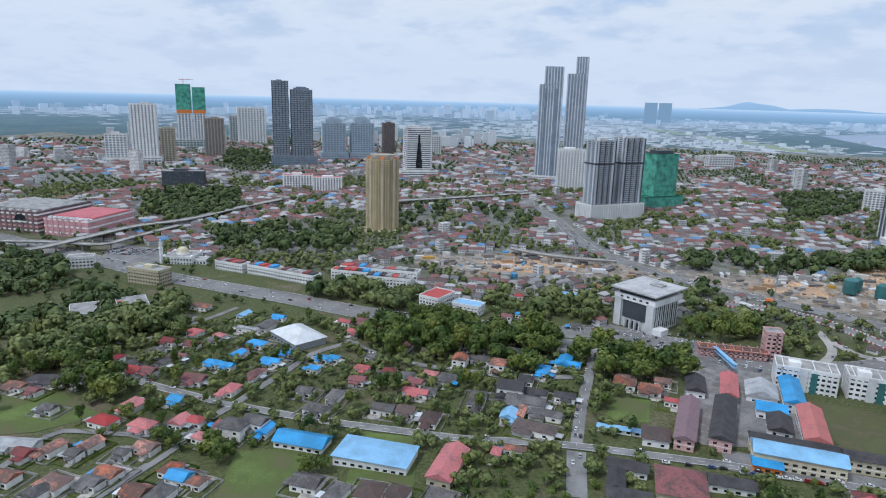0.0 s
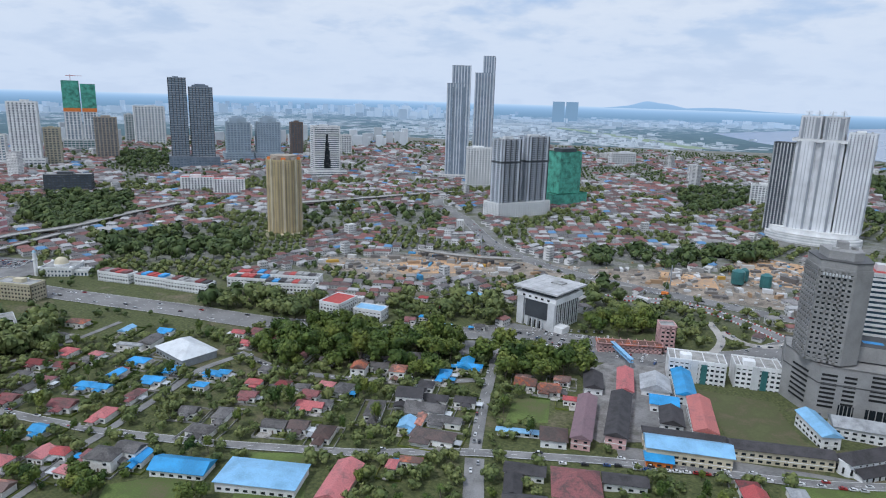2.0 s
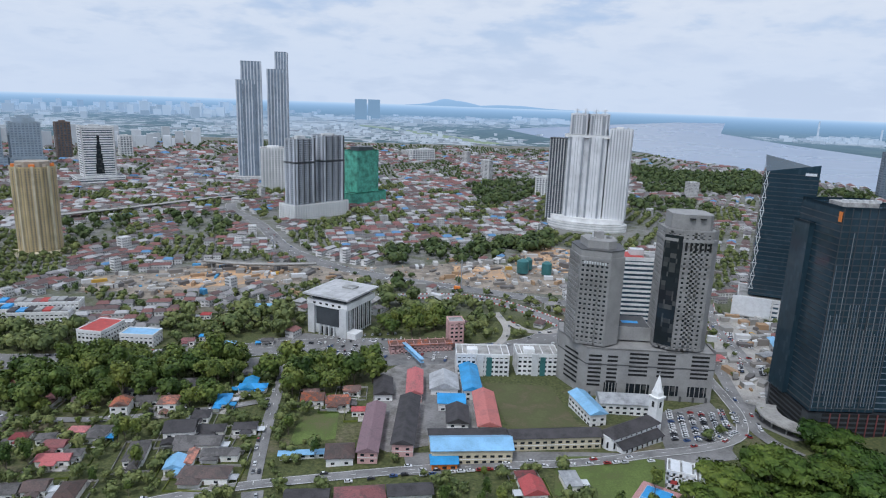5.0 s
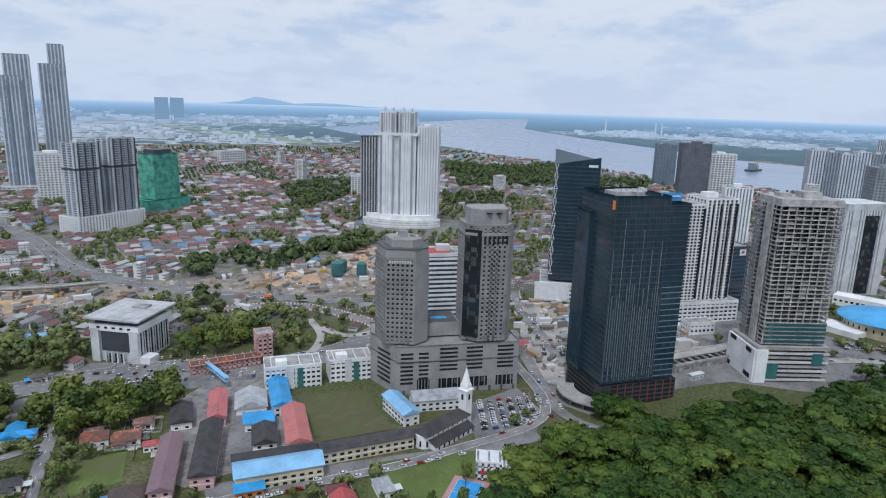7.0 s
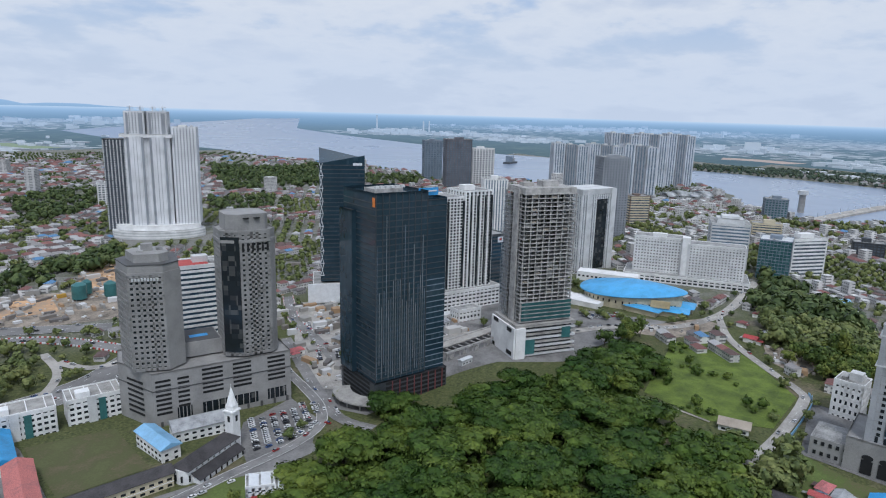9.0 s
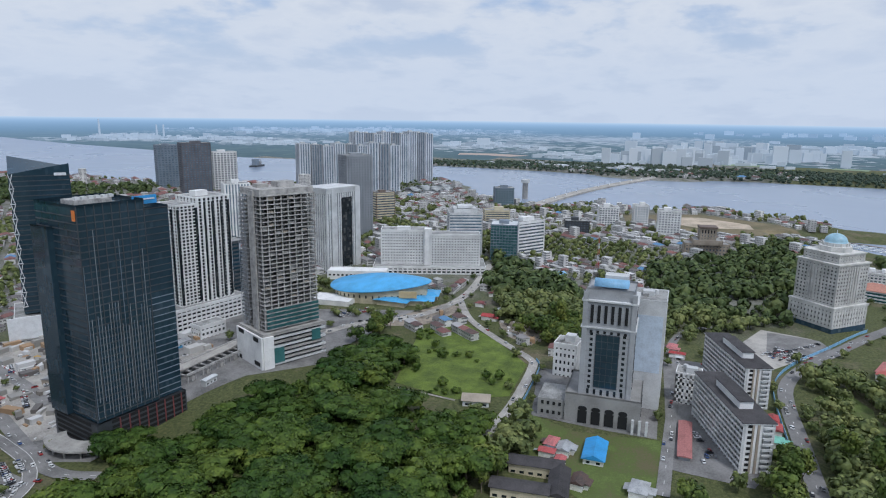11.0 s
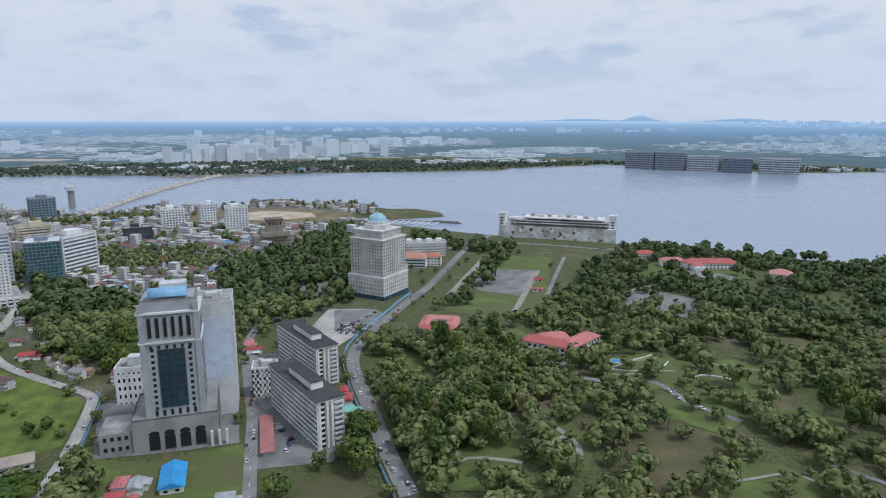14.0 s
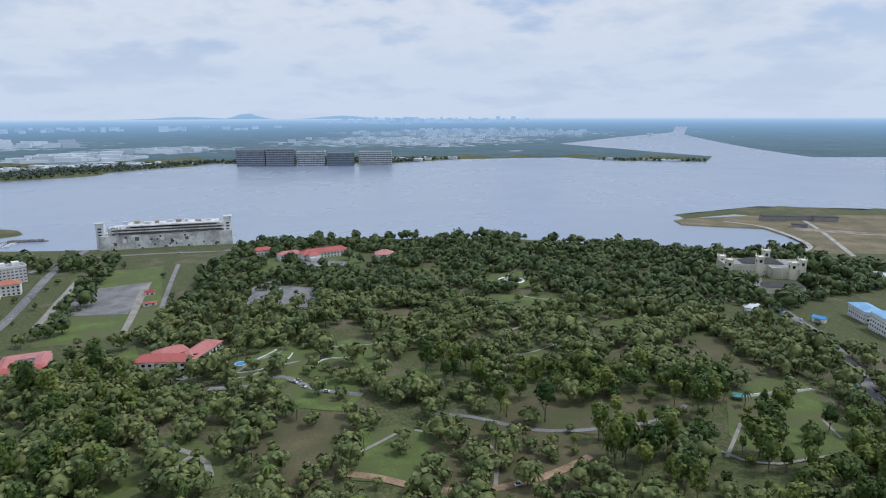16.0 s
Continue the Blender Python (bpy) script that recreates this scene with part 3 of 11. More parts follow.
def make_land():
    xs, ys = axis(380.0, 720, 12.0, 3300), axis(260.0, 720, 12.0, 3300)
    ground = sheet("ground", xs, ys, ground_z, "ground", keep=lambda x, y: np.hypot(x - MID[0], y - MID[1]) < 3060)
    tagged(ground, "rolling ground of grass and bare earth between the buildings", "ground", kind="structure")
    bm = bmesh.new()
    rings = np.linspace(2990, RIM_OUT, 26)
    turns = np.radians(np.arange(0, 360, 1.5))
    rows = []
    for r in rings:
        px, py = MID[0] + r * np.cos(turns), MID[1] + r * np.sin(turns)
        s = max(0.0, (r - RIM_IN) / (RIM_OUT - RIM_IN))
        z = 198 - r * math.tan(DIP_NEAR * (1 - s) + DIP_FAR * s) if r > RIM_IN else -6.4
        rows.append([bm.verts.new((a, b, z)) for a, b in zip(px, py)])
    for low, top in zip(rows, rows[1:]):
        for k in range(len(turns)):
            j = (k + 1) % len(turns)
            bm.faces.new((low[k], low[j], top[j], top[k])).smooth = True
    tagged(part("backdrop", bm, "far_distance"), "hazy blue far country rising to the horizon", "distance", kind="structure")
    # the strait: the part of its outline within the near country, level; further off it follows the rise
    xs, ys = np.arange(-1300, 3000, 60.0), np.arange(-4200, 4300, 60.0)
    poly = bmesh.new()
    loop = [poly.verts.new((a, b, SEA)) for a, b in STRAIT]
    poly.faces.new(loop)
    poly.normal_update()
    bmesh.ops.triangulate(poly, faces=poly.faces[:])
    for _ in range(5):
        long = [e for e in poly.edges if e.calc_length() > 220]
        if long:
            bmesh.ops.subdivide_edges(poly, edges=long, cuts=1)
            bmesh.ops.triangulate(poly, faces=[f for f in poly.faces if len(f.verts) > 3])
    for v in poly.verts:
        r = math.hypot(v.co.x - MID[0], v.co.y - MID[1])
        if r > RIM_IN:
            s = min(1.0, (r - RIM_IN) / (RIM_OUT - RIM_IN))
            v.co.z = max(SEA, 198 - r * math.tan(DIP_NEAR * (1 - s) + DIP_FAR * s) + 2.0)
    bmesh.ops.recalc_face_normals(poly, faces=poly.faces[:])
    if sum(f.normal.z for f in poly.faces) < 0:
        bmesh.ops.reverse_faces(poly, faces=poly.faces[:])
    tagged(part("water", poly, "water"), "calm grey-blue water of the strait", "water", kind="structure")


make_land()

# ---- the large buildings ----
paint("blue_roof", (0.05, 0.3, 0.62), 0.45, 0.14, 0.1, 1.5, ribs=0.05, spread=0.12)
paint("pale_blue_roof", (0.24, 0.46, 0.68), 0.45, 0.12, 0.1, 1.5, ribs=0.05)
paint("arena_blue", (0.09, 0.38, 0.7), 0.45, 0.12, 0.08, 1.2, ribs=0.05)
paint("white_roof", (0.62, 0.64, 0.65), 0.5, 0.1, 0.1, 1.5, ribs=0.05)
paint("dome_blue", (0.3, 0.48, 0.58), 0.4, 0.1, 0.2, 1.5)
paint("dark_roof", (0.052, 0.048, 0.05), 0.8, 0.22, 0.15, 1.5, ribs=0.06, spread=0.2)
paint("steel", (0.3, 0.32, 0.34), 0.5, 0.1, 0.3, 2.0)
paint("white_metal", (0.72, 0.74, 0.76), 0.4, 0.06, 0.3, 2.0)
paint("red_paint", (0.42, 0.06, 0.05), 0.6, 0.1, 0.3, 2.0)
paint("orange_paint", (0.75, 0.22, 0.04), 0.6, 0.1, 0.3, 2.0)
paint("condo_grey", (0.3, 0.32, 0.345), 0.75, 0.12, 0.08, 1.5)
# near-black shade painted for openings and recesses; also black wheels, tracks and fans
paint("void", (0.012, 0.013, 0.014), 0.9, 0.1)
paint("raw_concrete", (0.38, 0.37, 0.355), 0.9, 0.25, 0.2, 2.0, bump=0.05)
paint("teal_sheet", (0.05, 0.16, 0.16), 0.4, 0.15, 0.1, 1.0)


def hotel():
    t = thing("hotel", 228, 465, 0.5, -9, "grey stone hotel with two towers on a car park podium", "hotel")
    foot = [(-44, -27), (44, -27), (44, 27), (-58, 27), (-60, 5)]
    prism("podium", t, "grey_stone", foot, -3, 37, inset=0.6, sink=1.2)
    prism("podium_trim", t, "dark_stone", shrink(foot, -0.25), 24.5, 25.3)
    # black plates on the wall stand in for shaded parking openings
    def slots(cx, rows, w, z, hgt=1.5, step=3.1, side=0):
        for k in range(rows):
            if side == 0:
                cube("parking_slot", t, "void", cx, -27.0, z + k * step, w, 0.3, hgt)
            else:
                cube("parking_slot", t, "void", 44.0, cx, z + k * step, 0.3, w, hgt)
    slots(-38, 8, 9, 8.5)
    slots(-26, 8, 7, 8.5)
    slots(-8, 6, 13, 17.5)
    slots(11, 6, 12, 17.5)
    slots(34, 6, 12, 17.5)
    for cx, w in ((-26, 9), (-7, 16), (13, 16), (34, 13)):
        cube("dark_window", t, "glass_dark", cx, -27.0, 4, w, 0.35, 7.5)
        for k in range(4):
            cube("mullion", t, "grey_stone", cx - w / 2 + w * (k + 0.5) / 4, -27.15, 4, 0.5, 0.5, 7.5)
    for k in range(7):
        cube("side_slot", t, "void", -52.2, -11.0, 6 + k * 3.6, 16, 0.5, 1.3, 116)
    for k in range(10):
        cube("column", t, "dark_stone", -40 + k * 9, -27.3, -2, 1.4, 0.8, 6)
    left = [(-53, -19), (-33, -24.5), (-22, -17), (-21, 4), (-30, 13), (-48, 13), (-57, 4)]
    facade(t, left, 37, 99, 18, 3.6, "grey_stone", "glass_dark", span=0.52, pier=0.42, out=0.55, solid=(1, 3))
    prism("crown", t, "grey_stone", shrink(left, 0.8), 99, 104.5)
    prism("crown_band", t, "dark_stone", shrink(left, 0.5), 104.5, 105.2)
    prism("penthouse", t, "grey_stone", shrink(left, 6), 105, 110.5)
    for k in range(9):
        cube("sign_letter", t, "pale_wall", -50 + k * 1.7, -20.6 - k * 0.46, 95.3, 1.1, 0.5, 1.8, -15)
    right = [(3, -18), (13, -24.5), (33, -24.5), (38, -19), (38, 2), (30, 10), (10, 10), (3, 2)]
    facade(t, right, 37, 121, 25, 3.7, "grey_stone", "glass_dark", span=0.52, pier=0.48, out=0.55, solid=(2, 4))
    prism("glass_corner", t, "glass_dark", [(2.7, -18.3), (12.8, -25.0), (13.6, -24.2), (3.6, -17.4)], 40, 118)
    prism("crown", t, "grey_stone", shrink(right, -0.5), 114, 116)
    for k in range(6):
        cube("tall_window", t, "void", 15.5 + k * 3.2, -24.7, 108, 1.3, 0.5, 8)
    prism("penthouse", t, "grey_stone", shrink(right, 4), 121, 132)
    for cx in (19, 26):
        cyl("cooling_fan", t, "void", cx, -20.8, 129.2, 2.0, 0.6, 20)
    cube("wing", t, "grey_stone", -9, 4, 37, 24, 26, 10)
    cube("pool_deck", t, "dark_stone", -9, 4, 47.0, 22, 24, 0.25)
    cube("pool", t, "blue_roof", -10, 2, 47.25, 12, 5, 0.12)
    rooftop(t, 18, 12, 110, 3, "grey_stone", -38, -5)


hotel()


def office_behind():
    z = gz(240, 530)
    t = thing("office_block", 243, 528, z, -9, "white and blue striped office block with red roof", "office")
    facade(t, rect(40, 26), -2, 82, 22, 40, "white_wall", "glass_blue", span=0.5, pier=0.06, out=0.4, solid=(1,))
    cube("roof_terrace", t, "red_paint", -6, 0, 82, 22, 18, 0.6)
    rooftop(t, 26, 18, 82, 5)


office_behind()


def black_tower():
    t = thing("glass_tower", 334, 401, 2.0, -5, "black glass office tower with vertical fins", "office tower")
    w, d = 57, 44
    prism("main_block", t, "glass_black", [(-28.5, -22), (12, -22), (12, 22), (-28.5, 22)], 18, 147, inset=0.6, sink=2.0)
    prism("right_block", t, "glass_black", [(12, -21), (28.5, -21), (28.5, 20), (12, 20)], 18, 141.5, inset=0.6, sink=2.0)
    prism("left_wing", t, "glass_black", [(-32, 4), (-28.4, 4), (-28.4, 22), (-32, 22)], 18, 133, inset=0.5, sink=1.5)
    r = random.Random(4)
    for k in range(22):
        x = -27.6 + k * 1.8
        lo = r.choice((20, 20, 22, 30))
        hi = r.uniform(70, 92) if k % 4 else r.uniform(100, 140)
        cube("fin", t, "steel" if k % 3 else "blue_grey", x, -22.15, lo, 0.22, 0.5, round(hi - lo))
    for k in range(31):
        z = 20 + k * 4.0
        cube("floor_line", t, "charcoal", -8.25, -22.05, z, 40.4, 0.2, 0.7)
        cube("floor_line", t, "blue_grey" if k < 17 else "charcoal", 20.2, -21.1, z, 16.4, 0.35, 0.5)
        cube("side_line", t, "charcoal", -28.55, 0, z, 0.25, 43.6, 0.7)
    for k in range(9):
        cube("corner_rib", t, "charcoal", -28.4 + k * 5, -22.1, 18, 0.5, 0.4, 128)
    prism("podium", t, "charcoal", rect(60, 47), -2, 18, inset=0.6, sink=1.0)
    for k in range(5):
        cube("deck_slot", t, "void", 4, -23.5, 2.5 + k * 3.2, 50, 0.3, 1.8)
        cube("deck_slot", t, "void", -30.05, 2, 2.5 + k * 3.2, 0.3, 38, 1.8)
    for k in range(8):
        cube("red_post", t, "maroon_wall", -16 + k * 6, -23.8, 0, 0.7, 0.5, 17.5)
    cube("roof_frame", t, "raw_concrete", -12, -4, 145.5, 22, 14, 2.6)
    for k in range(6):
        cube("roof_unit", t, "pale_wall", -20 + k * 4, -8, 148.1, 2.6, 3, 1.6)
    cube("roof_sign", t, "blue_roof", 19, -12, 142, 16, 0.8, 5.2)
    cube("sign_line", t, "white_metal", 20, -12.6, 144.6, 11, 0.3, 0.9)
    cube("orange_mark", t, "orange_paint", -29.0, -20, 138, 0.4, 3, 6)
    cube("entrance_sign", t, "white_metal", -26, -23.8, 3, 3.4, 0.4, 5)
    # curved canopy round the foot
    bm = bmesh.new()
    rows = []
    for k in range(15):
        a = radians(150 + k * 9)
        rows.append([bm.verts.new((-8 + r0 * math.cos(a) * 1.15, -4 + r0 * math.sin(a) * 0.95, z)) for r0, z in ((24, 5.6), (35, 5.0), (35, 6.2), (24, 6.8))])
    for a, b in zip(rows, rows[1:]):
        for k in range(4):
            bm.faces.new((a[k], b[k], b[(k + 1) % 4], a[(k + 1) % 4]))
    bmesh.ops.recalc_face_normals(bm, faces=bm.faces[:])
    part("canopy", bm, "concrete", t, "curved pale concrete ramp")
    for k in range(7):
        a = radians(155 + k * 19)
        cyl("canopy_post", t, "concrete", -8 + 32 * math.cos(a) * 1.15, -4 + 32 * math.sin(a) * 0.95, -2, 0.6, 7.4, 10)


black_tower()


def unfinished_tower():
    t = thing("unfinished_tower", 464, 381, 9, -20, "bare concrete tower under construction on a white podium", "tower")
    w, d = 51, 37
    body = rect(w - 5, d - 4)
    floors, z0, z1 = 32, 29, 131
    step = (z1 - z0) / floors
    slab = bpy.data.meshes.new("floor_slab")
    bm = bmesh.new()
    add_box(bm, -w / 2 + 2, w / 2 - 2, -d / 2 + 1.5, d / 2 - 1.5, 0, 0.55)
    bm.to_mesh(slab)
    bm.free()
    for k in range(floors + 1):
        ob = link_mesh("floor_slab", slab, "raw_concrete", t)
        ob.location = (0, 0, z0 + k * step)
    for k in range(9):
        x = -w / 2 + 3 + k * (w - 6) / 8
        for y in (-d / 2 + 2.4, -d / 2 + 9, d / 2 - 2.4):
            cube("column", t, "raw_concrete", x, y, z0, 0.9, 0.8, z1 - z0)
    for k in range(1, 5):
        for x in (-w / 2 + 3, w / 2 - 3):
            cube("column", t, "raw_concrete", x, -d / 2 + 2.4 + k * 6.4, z0, 0.8, 0.9, z1 - z0)
    cube("lift_core", t, "raw_concrete", 2, 4, z0, 16, 12, z1 - z0 + 3)
    # dark blocks stand in for the shade between the open floors
    for k in range(4):
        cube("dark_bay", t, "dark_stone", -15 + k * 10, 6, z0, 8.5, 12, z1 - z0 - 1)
    cube("shear_wall", t, "raw_concrete", -w / 2 + 1.7, -4, z0 - 14, 1.4, 8, z1 - z0 + 18)
    r = random.Random(8)
    for k in range(2, floors):
        for j in range(7):
            if r.random() < 0.16:
                cube("block_wall", t, "tan_wall" if r.random() < 0.4 else "concrete", -w / 2 + 6 + j * 5.6, -d / 2 + 2.9, z0 + k * step + 0.5, 3.6, 0.3, 1.4 if r.random() < 0.6 else 2.4)
        if r.random() < 0.7:
            cube("balcony", t, "raw_concrete", w / 2 - 1.6, r.uniform(-8, 8), z0 + k * step, 2.2, 6, 1.1)
        cube("scaffold_deck", t, "steel", -w / 2 + 0.6, 9 + r.uniform(-1, 1), z0 + k * step, 1.6, 11, 0.25)
    for k in range(6):
        cube("scaffold_pole", t, "steel", -w / 2 + 0.2, 4 + k * 2.4, z0, 0.25, 0.25, z1 - z0 - 2)
        cube("scaffold_pole", t, "steel", w / 2 - 1.0, -13 + k * 5, z0, 0.25, 0.25, z1 - z0 - 6)
    for k in range(5):
        cube("glazed_band", t, "glass_teal", 1, -d / 2 + 1.7, z0 + 1 + k * step, w - 6, 0.4, 2.1)
    cube("roof_wall", t, "raw_concrete", 0, 0, z1, w - 6, d - 6, 5)
    cube("roof_box", t, "raw_concrete", 4, -2, z1 + 5, 14, 10, 4.4)
    cube("roof_box", t, "concrete", -12, 3, z1 + 5, 9, 8, 2.6)
    base = rect(w + 4, d + 3)
    # black filling that stands in for the shade behind the podium slabs
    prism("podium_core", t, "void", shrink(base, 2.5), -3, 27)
    for k in range(9):
        ob = link_mesh("podium_slab", ring_mesh("podium_slab", base, 2.6, 1.5), "pale_wall" if k % 2 else "concrete", t)
        ob.location = (0, 0, -2 + k * 3.4)
    cube("podium_roof", t, "concrete", 0, 0, 27, w + 3.6, d + 2.6, 0.6)
    cube("white_wall", t, "white_wall", -w / 2 - 2.6, 0, -3, 2.0, d + 4, 28.5)
    cube("white_wall", t, "white_wall", -w / 2 + 2, -d / 2 - 2.2, -3, 8.5, 2.0, 28.5)
    for x, y, z, a, b in ((-w / 2 - 3.6, -12, 21, 0.4, 8), (-w / 2 - 3.6, 12, 22, 0.4, 9), (-w / 2 - 3.6, -13, 2, 0.4, 9), (-w / 2 - 3.6, 15, 0, 0.4, 4)):
        cube("opening", t, "void", x, y, z, a, b, 3.4)
    cube("netting", t, "teal_sheet", -w / 2 + 11, -d / 2 - 1.7, 3, 9, 0.3, 12)
    cube("netting", t, "teal_sheet", w / 2 - 7, -d / 2 - 1.7, 14, 8, 0.3, 9)


unfinished_tower()


def dark_tower():
    z = gz(425, 608)
    t = thing("wedge_tower", 420, 607, z, -30, "dark blue glass tower with a slanting wedge top", "office tower")
    bm = bmesh.new()
    out = [(-22, -20), (22, -20), (22, 20), (-22, 20)]
    low = [bm.verts.new((x, y, 22)) for x, y in out]
    top = [bm.verts.new((x, y, zz)) for (x, y), zz in zip(out, (141, 149, 144, 154))]
    for k in range(4):
        bm.faces.new((low[k], low[(k + 1) % 4], top[(k + 1) % 4], top[k]))
    bm.faces.new(top)
    part("glass_shaft", bm, "glass_black", t)
    for k in range(29):
        zz = 24 + 4.1 * k
        for x, y, a, b in ((0, -20.05, 43, 0.3), (-22.05, 0, 0.3, 39), (22.05, 0, 0.3, 39)):
            cube("floor_line", t, "charcoal", x, y, zz, a, b, 0.8)
    for k in range(9):
        zz = 28 + k * 12.6
        for s in (-1, 1):
            ob = cube("brace", t, "white_metal", -22.3 + 1.6, -20.5, 0, 0.5, 0.5, 12.6)
            ob.matrix_basis = pose(-20.5 + s * 1.6, -20.6, zz, 0, -s * 14, 0)
        cube("brace_tie", t, "white_metal", -20.5, -20.6, zz, 4.4, 0.5, 0.6)
    facade(t, rect(60, 52), -3, 20, 5, 6, "white_wall", "glass_blue", span=0.55, pier=0.2)
    cube("billboard", t, "white_metal", -18, -27.2, 2, 34, 1.2, 19)
    cube("roof_sign", t, "white_metal", 15, -20.5, 139, 9, 0.5, 2.4)


dark_tower()


paint("tarpaulin", (0.55, 0.63, 0.72), 0.6, 0.1, 0.15, 1.0)
paint("tower_stone", (0.36, 0.37, 0.385), 0.7, 0.1, 0.08, 1.5)


def bank_tower():
    t = thing("office_tower", 470, 124, 14, -82, "grey office tower with arched podium and blue barrel roof", "office tower")
    w, d = 31, 28
    shaft = prism("shaft", t, "tower_stone", rect(w, d), 18, 78, inset=0.6, sink=0.8)
    for k in range(11):
        for x in (-9.6, 9.6):
            cube("square_window", shaft, "glass_dark", x, -d / 2 - 0.04, 23 + k * 3.4, 1.7, 0.3, 1.7)
        for s in (-1, 1):
            for y in (-8, -2.7, 2.7, 8):
                cube("side_window", shaft, "glass_dark", s * (w / 2 + 0.04), y, 23 + k * 4.6, 0.3, 1.7, 1.8)
        cube("string_course", shaft, "grey_stone", 0, 0, 21 + k * 5.1, w + 0.16, d + 0.16, 0.25)
    for k in range(6):
        cube("low_window", shaft, "glass_dark", -10 + k * 4, -d / 2 - 0.04, 19.2, 1.5, 0.3, 3.4)
    cube("glass_panel", t, "glass_black", 0, -d / 2 - 0.25, 24, 14, 0.5, 34)
    for k in range(5):
        cube("panel_mullion", t, "charcoal", -6.8 + k * 3.4, -d / 2 - 0.55, 24, 0.25, 0.2, 34)
    for k in range(9):
        cube("panel_transom", t, "charcoal", 0, -d / 2 - 0.52, 24 + k * 4.2, 14, 0.15, 0.3)
    for x in (-w / 2 + 1.4, w / 2 - 1.4):
        cube("corner_pier", t, "tower_stone", x, -d / 2 - 0.2, 18, 2.8, 1.0, 66)
    cube("cornice", t, "pale_wall", 0, 0, 61.5, w + 1.6, d + 1.6, 0.9)
    cube("cornice", t, "pale_wall", 0, 0, 78, w + 1.8, d + 1.8, 1.0)
    for k in range(6):
        cube("tall_window", t, "void", -10 + k * 4, -d / 2 - 0.3, 65, 1.7, 0.7, 11)
        cube("square_window", t, "void", -10 + k * 4, -d / 2 - 0.3, 58.5, 1.5, 0.7, 1.6)
    prism("attic", t, "tower_stone", rect(w - 3, d - 3), 79, 86, inset=0.6, sink=1.2)
    bm = bmesh.new()
    rows = []
    for x in (-10, 10):
        rows.append([bm.verts.new((x, 4.5 * math.cos(radians(a)), 4.2 * math.sin(radians(a)))) for a in range(0, 181, 15)])
    for a, b in zip(zip(rows[0], rows[1]), list(zip(rows[0], rows[1]))[1:]):
        bm.faces.new((a[0], a[1], b[1], b[0])).smooth = True
    bm.faces.new(rows[0])
    bm.faces.new(rows[1][::-1])
    bmesh.ops.recalc_face_normals(bm, faces=bm.faces[:])
    ob = part("barrel_roof", bm, "pale_blue_roof", t, "pale blue metal barrel roof")
    ob.location = (0, -7, 86.8)
    cube("plant_room", t, "pale_wall", 2, 6, 86, 14, 9, 5)
    # podium with an arcade of arched openings, their shade painted black
    prism("podium", t, "grey_stone", [(-23, -17.5), (22, -17.5), (22, 20), (-23, 20)], -3, 20, inset=0.7, sink=1.2)
    cube("podium_wing", t, "grey_stone", -30, -4, -3, 20, 24, 16)
    cube("wing_roof", t, "roof_grey", -30, -4, 13, 18.6, 22.6, 0.3)
    for k in range(4):
        x = -12 + k * 8
        cube("archway", t, "void", x, -17.6, 1, 5.4, 0.5, 8)
        bm = bmesh.new()
        bmesh.ops.create_cone(bm, cap_ends=True, segments=20, radius1=2.7, radius2=2.7, depth=0.5, matrix=pose(0, 0, 0, 90))
        ob = part("arch_head", bm, "void", t)
        ob.location = (x, -17.6, 10.5)
        ob.scale = (1, 1, 0.6)
    for k in range(5):
        for j in range(2):
            cube("square_window", t, "void", -37 + k * 3.6, -16.1, 3 + j * 6, 1.6, 0.4, 2.2)
        cube("side_window", t, "void", 22.0, -13 + k * 6.5, 9, 0.4, 1.8, 2.6)
    for k in range(3):
        cube("gate_pier", t, "pale_wall", 18 + k * 4, -20, -3, 1.5, 2, 12)
    back = thing("office_block", 507, 108, 13, -84, "pale blue office block behind the grey tower", "office")
    facade(back, rect(24, 30), -2, 73, 19, 24, "pale_wall", "glass_blue", span=0.5, pier=0.2, solid=(0,))
    cube("blue_screen", back, "tarpaulin", 2, -15.1, 26, 17, 0.3, 38)
    rooftop(back, 18, 18, 73, 12)
    for x, y, w2, d2, top in ((527, 165, 17, 18, 38), (520, 80, 16, 14, 34)):
        b = thing("office_annex", x, y, 13, -88, "white annex building with small square windows", "office")
        facade(b, rect(w2, d2), -2, top - 13, 5, 3.4, "white_wall", "glass_dark", span=0.5, pier=0.5)
        rooftop(b, w2, d2, top - 13, x)


bank_tower()


